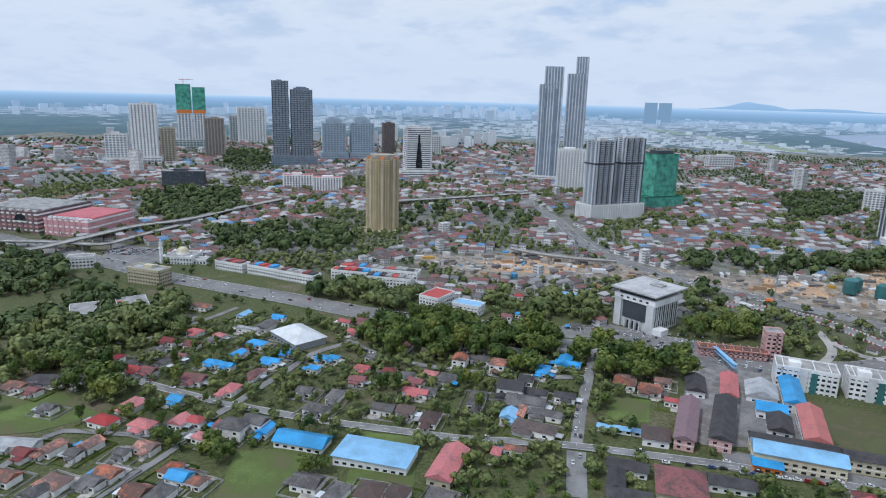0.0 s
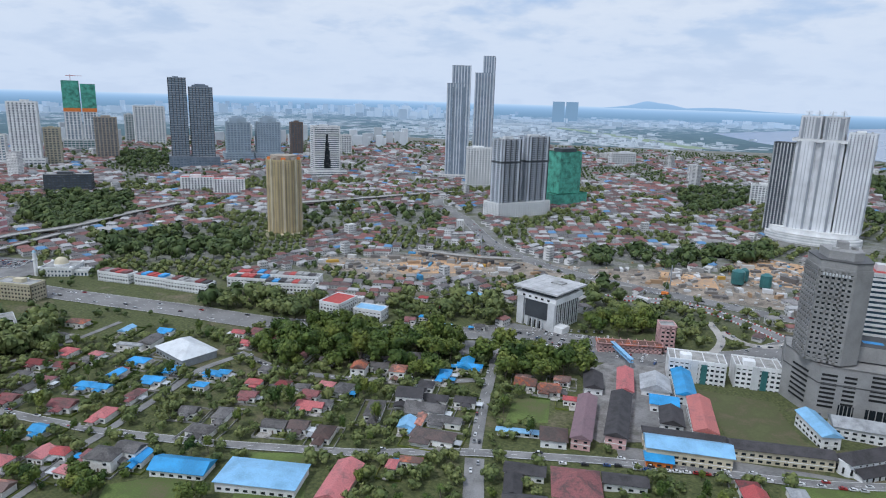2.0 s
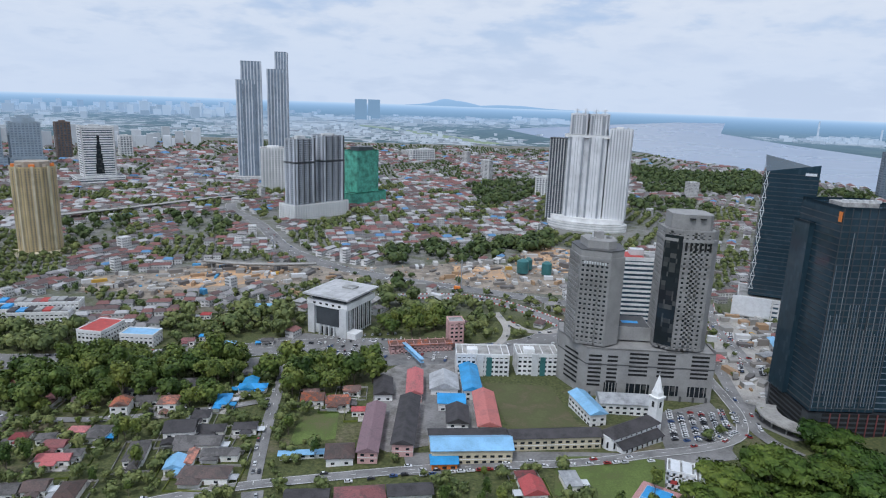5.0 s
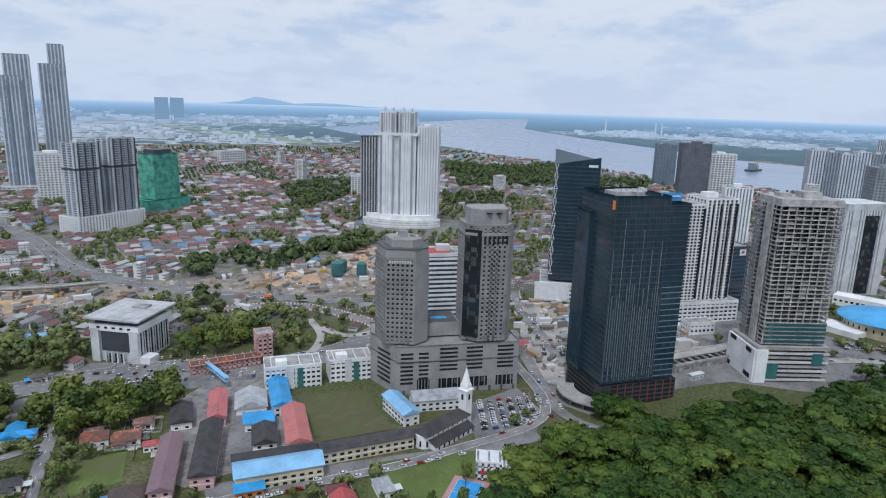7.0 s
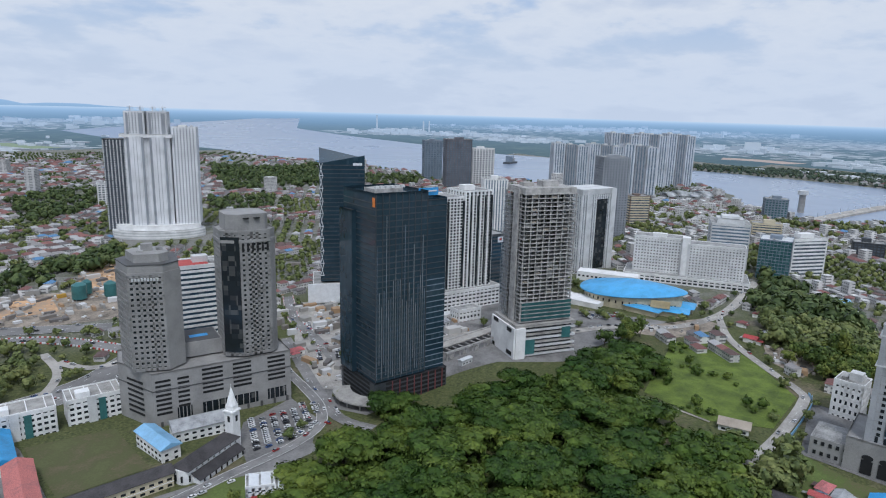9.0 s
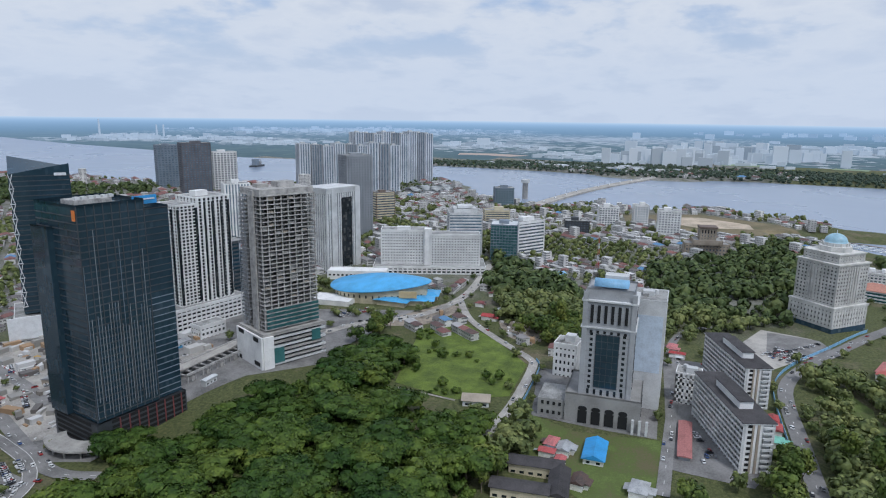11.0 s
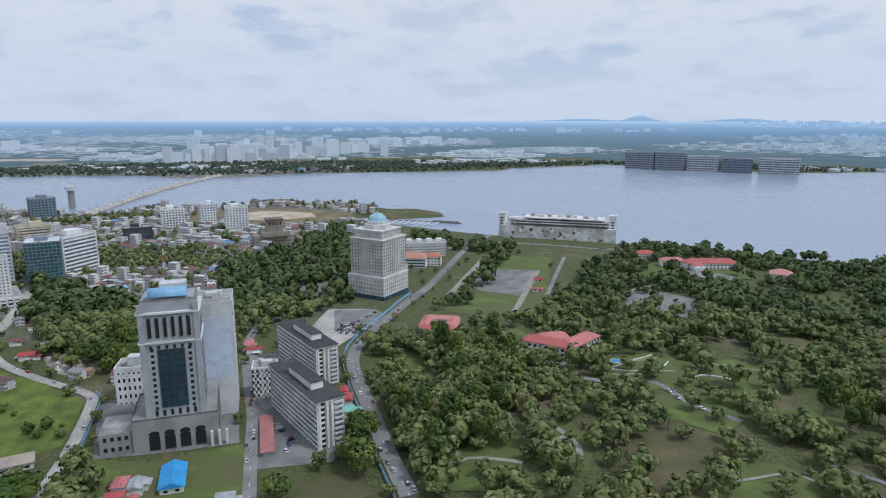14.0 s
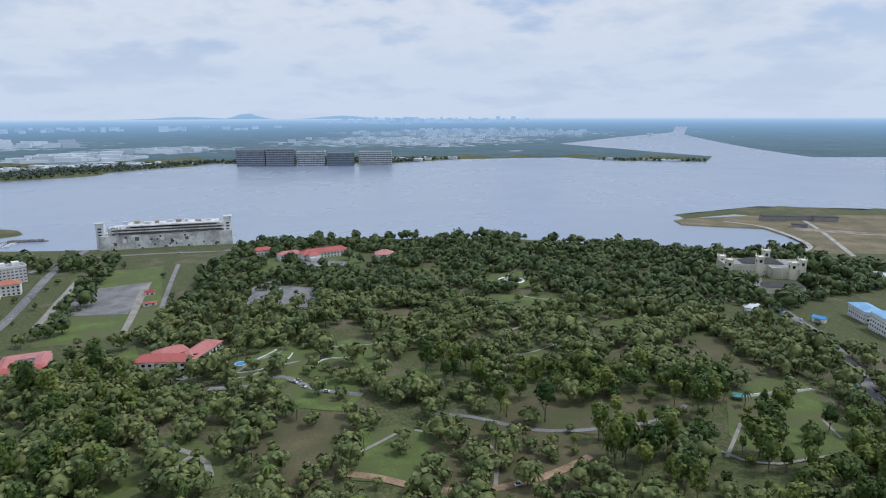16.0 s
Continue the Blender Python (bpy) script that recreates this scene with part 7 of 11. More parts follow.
road("footpath", [(227, -297), (216, -296), (201, -306), (191, -326), (181, -343)], 2.9, "path", "pale winding park footpath", 0)
road("footpath", [(202, -380), (191, -366), (188, -362)], 2.9, "path", "pale winding park footpath", 0)
road("footpath", [(222, -293), (228, -318), (233, -338)], 2.9, "path", "pale winding park footpath", 0)
road("footpath", [(436, -217), (412, -227), (395, -232), (397, -254)], 2.9, "path", "pale winding park footpath", 0)
road("footpath", [(493, -148), (485, -160), (489, -179), (487, -200)], 3.1, "path", "pale winding park footpath", 0)
road("footpath", [(498, -158), (509, -176), (511, -195), (525, -213)], 2.6, "path", "pale winding park footpath", 0)
road("footpath", [(487, -133), (471, -153), (470, -176), (439, -183), (412, -200)], 7.1, "asphalt", "narrow asphalt park road", 0)
road("footpath", [(510, -228), (495, -239), (484, -263), (478, -281)], 3.1, "path", "pale winding park footpath", 0)
road("footpath", [(504, -470), (485, -474), (471, -483), (450, -468)], 3.6, "path", "pale winding park footpath", 0)
road("footpath", [(439, -366), (436, -415), (422, -456)], 4.3, "path", "pale winding park footpath", 0)
road("footpath", [(360, -430), (362, -446), (357, -456)], 5.7, "path", "pale winding park footpath", 0)
road("footpath", [(394, -323), (389, -347), (389, -372)], 3.1, "path", "pale winding park footpath", 0)
road("footpath", [(591, -94), (564, -111), (545, -118), (520, -132)], 7.1, "asphalt", "narrow asphalt park road", 0)
road("footpath", [(698, -266), (732, -291), (748, -327)], 8.6, "asphalt", "narrow asphalt park road", 0)
road("footpath", [(672, -259), (704, -290), (713, -322)], 10.0, "asphalt", "narrow asphalt park road", 0)
road("footpath", [(425, -627), (394, -637), (347, -609), (321, -604)], 4.3, "path", "pale winding park footpath", 0)
road("footpath", [(402, -21), (405, -34), (399, -47), (391, -60)], 4.3, "path", "pale winding park footpath", 0)
road("footpath", [(436, -26), (418, -29), (405, -31)], 3.6, "path", "pale winding park footpath", 0)
road("footpath", [(520, -408), (491, -417), (457, -442)], 3.6, "path", "pale winding park footpath", 0)
deck([(-723, 483), (-694, 542), (-692, 612), (-690, 694), (-662, 765), (-657, 880), (-644, 995)], 15, 9, "elevated concrete highway deck on piers")
deck([(-800, 551), (-708, 584), (-650, 598), (-648, 651), (-648, 736)], 11, 7, "elevated concrete highway deck on piers")
deck([(-460, 1060), (-371, 1154), (-302, 1233), (-225, 1311)], 18, 10, "elevated concrete highway deck on piers")
deck([(-171, 791), (-129, 778), (-79, 775), (-39, 782)], 9, 9, "new concrete flyover under construction")
deck([(1289, 797), (1374, 742), (1464, 651)], 14, 10, "elevated concrete highway deck on piers")
patch("lawn", [(113, 469), (161, 462), (162, 396), (117, 395)], "field", "school playing field of worn grass", 0.25)
patch("lawn", [(-14, 419), (10, 425), (10, 392), (-17, 385)], "lawn", "small mown lawn behind a wall", 0.25)
patch("lawn", [(-211, 272), (-178, 291), (-158, 261), (-166, 239), (-193, 230)], "lawn", "rough green garden plot", 0.25)
patch("lawn", [(-394, 272), (-362, 291), (-314, 277), (-333, 246), (-348, 236)], "lawn", "mown grass beside houses", 0.25)
patch("lawn", [(-154, 317), (-120, 322), (-100, 263), (-134, 250)], "lawn", "rough green garden plot", 0.25)
patch("meadow", [(567, 311), (597, 278), (568, 238), (527, 196), (466, 187), (443, 218), (448, 266)], "meadow", "bright overgrown green field", 0.25)
patch("lawn", [(947, -171), (931, -268), (690, -175), (668, -140), (695, -74), (764, -91)], "lawn", "parade ground lawn", 0.25)
patch("parade_square", [(871, -156), (853, -226), (744, -164), (785, -116)], "paving", "bare grey parade square", 0.5)
patch("paved_path", [(841, -123), (920, -162), (915, -168), (765, -96), (763, -88)], "path", "pale parade ground path", 0.5)
patch("paved_path", [(841, -210), (853, -226), (667, -137), (673, -134)], "path", "pale parade ground path", 0.55)
patch("car_park", [(716, 38), (708, -2), (676, -12), (640, 14), (606, 34), (640, 62)], "concrete_road", "pale concrete court before the domed tower", 0.18)
patch("car_park", [(710, 33), (706, -8), (675, -21), (647, 33)], "paving", "large asphalt car park", 0.25)
patch("car_park", [(508, 83), (510, 72), (436, 44), (428, 50), (427, 73)], "paving", "car park beside the slab block", 0.35)
patch("car_park", [(600, 107), (603, 79), (520, 56), (445, 30), (423, 36), (422, 79), (480, 88)], "paving", "asphalt court round the slab blocks", 0.22)
patch("street_apron", [(526, 187), (535, 100), (453, 89), (445, 164)], "paving", "paved forecourt round the office tower", 0.22)
patch("lawn", [(398, 71), (411, 26), (386, 16), (378, 70)], "dry_lawn", "dry brown grass plot", 0.25)
patch("lawn", [(446, 166), (439, 135), (453, 84), (394, 78), (370, 111), (403, 164)], "lawn", "garden lawn beside houses", 0.25)
patch("car_park", [(226, 418), (268, 433), (266, 391), (246, 365), (203, 359), (213, 397)], "paving", "crowded open car park", 0.25)
patch("lawn", [(137, 360), (176, 359), (199, 354), (187, 327), (160, 315), (126, 323)], "lawn", "churchyard lawn", 0.25)
patch("school_yard", [(34, 481), (62, 515), (98, 522), (111, 468), (113, 414), (113, 391), (67, 379), (41, 374), (29, 386)], "yard_paving", "worn concrete yards between the school blocks", 0.2)
patch("street_apron", [(-62, 559), (-28, 578), (41, 556), (91, 520), (87, 503), (41, 500), (-37, 513)], "paving", "broad asphalt forecourt with parked cars", 0.22)
patch("school_yard", [(68, 451), (82, 447), (79, 397), (63, 398)], "paving", "school yard of asphalt", 0.25)
patch("street_apron", [(50, 372), (157, 364), (202, 360), (246, 365), (244, 354), (195, 345), (139, 350), (78, 348), (52, 349)], "paving", "street apron with parked cars", 0.2)
patch("building_ground", [(232, 603), (271, 589), (251, 526), (220, 538)], "earth", "bare sandy building ground", 0.25)
patch("earthworks", [(236, 933), (315, 885), (277, 759), (210, 774)], "sand", "raw orange earthworks", 0.25)
patch("earthworks", [(41, 787), (147, 815), (260, 777), (231, 675), (115, 704), (46, 722)], "earth", "churned earth of a construction site", 0.25)
patch("earthworks", [(125, 798), (184, 785), (181, 731), (125, 740)], "sand", "orange sandy construction ground", 0.5)
patch("earthworks", [(-252, 745), (-165, 816), (-60, 797), (33, 794), (20, 740), (-91, 718), (-210, 663)], "earth", "churned earth of a construction site", 0.3)
patch("earthworks", [(-198, 737), (-131, 797), (-79, 775), (-86, 732), (-168, 703)], "sand", "orange sandy construction ground", 0.5)
patch("paved_yard", [(-673, 637), (-599, 637), (-543, 585), (-573, 556), (-627, 575)], "paving", "wide grey paved yard", 0.3)
patch("building_ground", [(-284, 748), (-244, 765), (-228, 695), (-269, 691)], "earth", "bare building ground", 0.25)
patch("works_yard", [(370, 620), (401, 592), (360, 507), (318, 448), (295, 477)], "concrete_road", "pale concrete works yard", 0.2)
patch("works_yard", [(300, 488), (328, 465), (303, 422), (289, 434)], "concrete_road", "pale concrete works yard", 0.25)
patch("car_park", [(-67, 520), (30, 554), (29, 525), (-66, 485)], "paving", "parking strip by the civic hall", 0.2)
patch("building_ground", [(549, 362), (622, 337), (648, 328), (644, 298), (574, 315)], "earth", "bare ground beside the hall", 0.2)
patch("building_ground", [(623, 259), (629, 238), (608, 209), (571, 208), (586, 239)], "earth", "bare brown building ground", 0.3)
patch("sand_flat", [(1400, 302), (1487, 161), (1422, 16), (1334, -36), (1242, 119), (1284, 273)], "dry_flat", "low dry grassed spit of reclaimed ground", 0.4)
patch("sand_flat", [(1405, 235), (1440, 160), (1400, 70), (1345, 60), (1310, 150), (1350, 230)], "sand_pale", "pale bare sand on the spit", 0.6)
patch("street_apron", [(322, 530), (400, 572), (541, 578), (571, 431), (613, 343), (508, 345), (462, 339), (417, 376), (369, 383), (293, 376), (279, 406)], "paving", "concrete and asphalt ground between the towers", 0.15)
patch("park_drive", [(717, -264), (738, -308), (686, -341), (612, -297), (670, -247)], "paving", "asphalt park drive loop", 0.3)
WOODS.append(([(-528, 355), (-507, 389), (-439, 397), (-385, 364), (-322, 295), (-348, 283), (-390, 293), (-431, 285)], 13, "broad"))
WOODS.append(([(-756, 519), (-696, 535), (-571, 448), (-587, 397)], 14, "far"))
WOODS.append(([(-441, 421), (-433, 442), (-396, 451), (-362, 403), (-385, 378)], 13, "broad"))
WOODS.append(([(-344, 576), (-287, 590), (-220, 590), (-197, 529), (-238, 489), (-310, 519)], 13, "far"))
WOODS.append(([(-238, 466), (-206, 517), (-141, 534), (-87, 550), (-49, 568), (-16, 520), (32, 497), (35, 463), (-27, 444), (-90, 430), (-125, 446), (-174, 415), (-212, 434)], 12.5, "broad"))
WOODS.append(([(-157, 613), (-74, 641), (-42, 607), (-48, 560), (-136, 554)], 13, "far"))
WOODS.append(([(40, 720), (86, 694), (133, 662), (124, 633), (82, 557), (38, 556)], 15, "broad"))
WOODS.append(([(-313, 1107), (-205, 1116), (-182, 976), (-249, 950)], 22, "far"))
WOODS.append(([(-549, 696), (-516, 752), (-385, 755), (-349, 716), (-451, 669)], 24, "far"))
WOODS.append(([(-884, 916), (-836, 1069), (-716, 978), (-727, 842), (-799, 831)], 21, "far"))
WOODS.append(([(-436, 1031), (-354, 1070), (-322, 945), (-370, 897)], 22, "far"))
WOODS.append(([(-1342, 1725), (-1255, 1879), (-983, 1469), (-1076, 1403)], 18, "far"))
WOODS.append(([(48, 888), (169, 891), (296, 971), (270, 877), (157, 812), (51, 797)], 14, "far"))
WOODS.append(([(246, 1575), (420, 1617), (356, 1352), (223, 1226)], 16, "far"))
WOODS.append(([(165, 888), (303, 995), (285, 909), (183, 819)], 14, "far"))
WOODS.append(([(777, 1851), (1281, 2039), (919, 1444), (653, 1466)], 18, "far"))
WOODS.append(([(575, 1377), (726, 1316), (668, 1204), (515, 1192)], 18, "far"))
WOODS.append(([(863, 2104), (1072, 1785), (1224, 1478), (1108, 1333), (896, 1454), (747, 1767)], 18, "far"))
WOODS.append(([(200, 313), (229, 330), (264, 339), (285, 334), (358, 330), (402, 329), (469, 324), (524, 303), (512, 287), (418, 257), (412, 230), (412, 191), (397, 172), (360, 164), (300, 145), (169, 262)], 19, "rain"))
WOODS.append(([(817, 354), (825, 289), (754, 216), (568, 163), (593, 209), (637, 256), (718, 310)], 11.5, "broad"))
WOODS.append(([(533, 395), (571, 366), (563, 332), (525, 324), (490, 355)], 11, "broad"))
WOODS.append(([(293, 395), (324, 393), (350, 373), (335, 356), (297, 362)], 14, "rain"))
WOODS.append(([(943, 175), (997, 118), (1220, 19), (1073, -5), (728, 14), (704, 47), (660, 98), (607, 106), (779, 148)], 11.5, "broad"))
WOODS.append(([(897, 377), (843, 302), (720, 205), (578, 168), (570, 208), (623, 259)], 11.5, "broad"))
WOODS.append(([(391, 166), (406, 145), (381, 131), (350, 144), (347, 159)], 11, "broad"))
WOODS.append(([(473, 28), (453, 16), (402, 12), (389, 27), (417, 29)], 11, "broad"))
WOODS.append(([(392, 75), (411, 15), (399, 13), (382, 71)], 12, "broad"))
WOODS.append(([(513, 9), (479, -9), (498, -36), (564, -66), (550, -101), (503, -95), (422, -29), (376, -16), (375, -1)], 10.5, "broad"))
WOODS.append(([(1146, -97), (1074, -161), (1022, -211), (949, -185), (1049, -101)], 13, "far"))
WOODS.append(([(601, 5), (627, -36), (635, -96), (560, -96), (500, -60), (452, -77), (414, -46), (392, -8), (485, -4), (560, 2)], 10.5, "broad"))
WOODS.append(([(412, 177), (433, 165), (392, 126), (371, 160)], 10, "broad"))
WOODS.append(([(300, -590), (345, -640), (420, -700), (470, -830), (420, -905), (300, -915), (250, -830), (290, -700)], 11, "broad"))
WOODS.append(([(700, -60), (760, -100), (900, -170), (1040, -240), (1050, -260), (880, -185), (740, -115), (690, -85)], 16, "far"))
for ring in ([(-712, 512), (-696, 542), (-635, 528), (-563, 472), (-559, 430), (-587, 418)], [(-509, 415), (-524, 457), (-500, 478), (-439, 448), (-413, 470), (-364, 434), (-359, 399), (-397, 396), (-427, 368)], [(-534, 378), (-496, 396), (-411, 375), (-336, 307), (-370, 302), (-445, 310)], [(-903, 928), (-903, 1049), (-775, 1040), (-661, 917), (-665, 767), (-761, 790)], [(-598, 734), (-554, 822), (-419, 822), (-378, 741), (-471, 698), (-536, 668)]):
    WOODS.append((ring, 13, "broad"))
WOODS.append(([(424, 446), (520, 436), (545, 452), (470, 468), (430, 464)], 10, "broad"))

# ---- flats, church, mosque and other mid-size buildings ----
def flats(x, y, w, d, rot, floors, label, wall="white_wall", roof="roof_grey", name="apartment_block"):
    z = gz(x, y)
    t = thing(name, x, y, z, rot, label, "flats" if name == "apartment_block" else "building")
    KEEP_OFF.append((x, y, max(w, d) * 0.55))
    facade(t, rect(w, d), -2, floors * 3.3, floors, 3.8, wall, "glass_dark", span=0.5, pier=0.35, out=0.45, roof=roof)
    return t


for fx, fw in ((114, 40), (156, 32)):
    t = flats(fx, 491, fw, 20, -4, 5, "white walk-up flats with stair bays and pale roof", roof="concrete")
    cube("stair_bay", t, "pale_wall", -2, -10.3, -2, 5, 1.6, 19.5)
    cube("green_screen", t, "teal_sheet", fw * 0.12, -10.3, 0, 4, 0.8, 15)
    cube("roof_shed", t, "white_wall", -fw * 0.2, -4, 16.8, 8, 7, 3.2)
    for k in range(4):
        cube("roof_seam", t, "white_wall", -fw / 2 + (k + 0.5) * fw / 4, 0, 16.76, 0.5, 19, 0.25)
t = flats(70, 532, 52, 11, 6, 2, "pink terraced shop row with orange tiled roof", "pink_wall", name="shop_row")
bm = bmesh.new()
add_hip(bm, 52, 11, 6.8, 2.6, 0.8)
bmesh.ops.recalc_face_normals(bm, faces=bm.faces[:])
part("tiled_roof", bm, "roof_orange", t)
for k in range(9):
    cube("party_wall", t, "pink_wall", -26 + k * 6.5, 0, 6.8, 0.3, 12, 2.2)
flats(99, 541, 13, 13, 5, 7, "pink mid-rise block beside the shop row", "pink_wall")
bridge = thing("footbridge", 62, 512, gz(62, 512), -70, "covered blue pedestrian footbridge over the highway", "footbridge")
cube("walkway", bridge, "pale_blue_roof", 0, 0, 5.2, 40, 3, 0.6)
cube("roof", bridge, "pale_blue_roof", 0, 0, 8.0, 40, 3.4, 0.3)
for k in range(5):
    cube("post", bridge, "steel", -19 + k * 9.5, 0, 0, 0.5, 0.5, 8.2)

# church
def church():
    t = thing("church", 190, 379, 4, 27, "white church with dark roof and pointed steeple", "church")
    KEEP_OFF.append((190, 379, 22))
    n = 10
    apse = [(-19 - 5.5 * math.sin(math.pi * k / n), 5.5 * math.cos(math.pi * k / n)) for k in range(n + 1)]
    prism("nave", t, "white_wall", [(16, 5.5)] + apse + [(16, -5.5)][::1], -2, 9)
    bm = bmesh.new()
    add_hip(bm, 40, 11, 9.0, 4.6, 0.7, -3, 0)
    bmesh.ops.recalc_face_normals(bm, faces=bm.faces[:])
    part("nave_roof", bm, "dark_roof", t)
    for s in (-1, 1):
        cube("aisle", t, "white_wall", -3, s * 8.0, -2, 34, 5, 6)
        bm = bmesh.new()
        v = [bm.verts.new(p) for p in ((-21, 5.2, 6.6), (15, 5.2, 6.6), (15, 11.4, 3.8), (-21, 11.4, 3.8), (-21, 5.2, 6.9), (15, 5.2, 6.9), (15, 11.4, 4.1), (-21, 11.4, 4.1))]
        for f in ((0, 1, 2, 3), (4, 7, 6, 5), (0, 4, 5, 1), (1, 5, 6, 2), (2, 6, 7, 3), (3, 7, 4, 0)):
            bm.faces.new([v[k] for k in f])
        ob = part("aisle_roof", bm, "dark_roof", t)
        ob.scale = (1, s, 1)
        for k in range(8):
            cube("window", t, "glass_dark", -17 + k * 4.4, s * 10.55, 0.8, 1.2, 0.12, 2.6)
            cube("clerestory", t, "glass_dark", -17 + k * 4.4, s * 5.55, 7.2, 1.0, 0.12, 1.0)
    for k in range(4):
        a = math.pi / 2 + (k + 0.7) * math.pi / 4.4
        cube("apse_window", t, "void", -19 + 5.6 * math.cos(a), 5.6 * math.sin(a), 2.5, 0.9, 0.9, 3.4, math.degrees(a))
    cube("tower", t, "white_wall", 18.5, 0, -2, 6, 6, 26)
    cube("tower_ledge", t, "white_wall", 18.5, 0, 24, 7.4, 7.4, 0.8)
    cube("belfry", t, "white_wall", 18.5, 0, 24.8, 5, 5, 3)
    for a in range(4):
        cube("belfry_opening", t, "void", 18.5 + 3.05 * math.cos(a * math.pi / 2), 3.05 * math.sin(a * math.pi / 2), 18, 0.3 if a % 2 == 0 else 1.6, 1.6 if a % 2 == 0 else 0.3, 3.6)
    cyl("spire", t, "white_wall", 18.5, 0, 27.8, 3.1, 11, 8, 0.1)
    cyl("cross", t, "white_metal", 18.5, 0, 38.6, 0.12, 1.8, 6)


church()
for bx, by in ((196, 330), (206, 318)):
    t = flats(bx, by, 14, 12, -25, 3, "white and red office with sloping roof panels", name="office_building")
    for k in range(2):
        cube("red_panel", t, "red_paint", -3 + k * 5, -6.1, 3.4, 3.2, 0.3, 2)
        ob = cube("roof_panel", t, "white_metal", -3 + k * 6, 0, 10, 5, 11, 0.4)
        ob.matrix_basis = pose(-3 + k * 6, 0, 10.6, 0, 14, 0)
court = thing("sports_court", 176, 316, gz(176, 316) + 0.4, -40, "blue painted sports court with pink border", "sports court")
cube("border", court, "roof_pink", 0, 0, -0.3, 20, 30, 0.36)
cube("surface", court, "blue_roof", 0, 0, 0.06, 14, 25, 0.05)
for x, y, w, d in ((0, 0, 14, 0.2), (0, 12, 14, 0.2), (0, -12, 14, 0.2), (-6.9, 0, 0.2, 24), (6.9, 0, 0.2, 24)):
    cube("court_line", court, "line_white", x, y, 0.115, w, d, 0.02)


def mosque():
    t = thing("mosque", -527, 600, -2, 17, "white mosque with cream dome and tall minaret", "mosque")
    facade(t, rect(34, 30), -2, 9, 2, 3.4, "white_wall", "glass_blue", span=0.4, pier=0.4)
    facade(t, off(rect(20, 12), 22, -6), -2, 6, 1, 3.4, "white_wall", "glass_blue", span=0.3, pier=0.4)
    cyl("drum", t, "white_wall", 0, 0, 9, 7.5, 2.5, 24)
    dome("dome", t, "cream_wall", 0, 0, 11.5, 7.2, 0.95)
    for x, y in ((-16, -14), (16, -14), (-16, 14), (16, 14)):
        dome("corner_dome", t, "white_wall", x, y, 9.5, 1.8, 1.2)
    cyl("minaret", t, "white_wall", -21, -12, -2, 2.0, 27, 12)
    cyl("minaret_gallery", t, "white_wall", -21, -12, 18, 2.9, 1.0, 12)
    cyl("minaret_top", t, "white_wall", -21, -12, 25, 2.4, 1.0, 12)
    dome("minaret_dome", t, "dome_blue", -21, -12, 26, 1.9, 1.5)


mosque()
t = flats(-496, 513, 42, 18, 0, 5, "cream office block with banded windows", "cream_wall", name="office_block")
rooftop(t, 30, 14, 16.5, 77, "cream_wall")
flats(-609, 531, 27, 15, 40, 4, "white office block with dark window bands", name="office_block")
for sx, sy, sw, sr in ((-450, 590, 40, -6), (-405, 588, 40, -6), (-360, 582, 52, -6), (-310, 612, 44, 6), (-262, 606, 50, 6), (-285, 632, 90, 6)):
    t = flats(sx, sy, sw, 14, sr, 3, "row of white three-storey shophouses with low roofs", name="shophouse_row")
    r = random.Random(sx)
    for k in range(int(sw / 7)):
        cube("roof_bay", t, r.choice(("roof_maroon" if "roof_maroon" in MATS else "dark_roof", "roof_grey", "dark_roof", "blue_roof", "red_paint")), -sw / 2 + 3.5 + k * 7, 1, 10, 6.4, 11, r.uniform(0.8, 2.4))
flats(-192, 560, 22, 30, -14, 4, "white apartment house with red roof panels", roof="red_paint")
flats(-158, 553, 28, 16, -8, 3, "white house block with blue roof panels", roof="pale_blue_roof")
flats(-469, 410, 28, 34, 48, 2, "low white store with grey roofs", name="store")
t = flats(-455, 424, 18, 22, 46, 2, "store with red and yellow checked front", "orange_paint", name="store")
t = flats(-448, 440, 26, 34, 50, 2, "low store with grey sheet roof", "pale_wall", name="store")


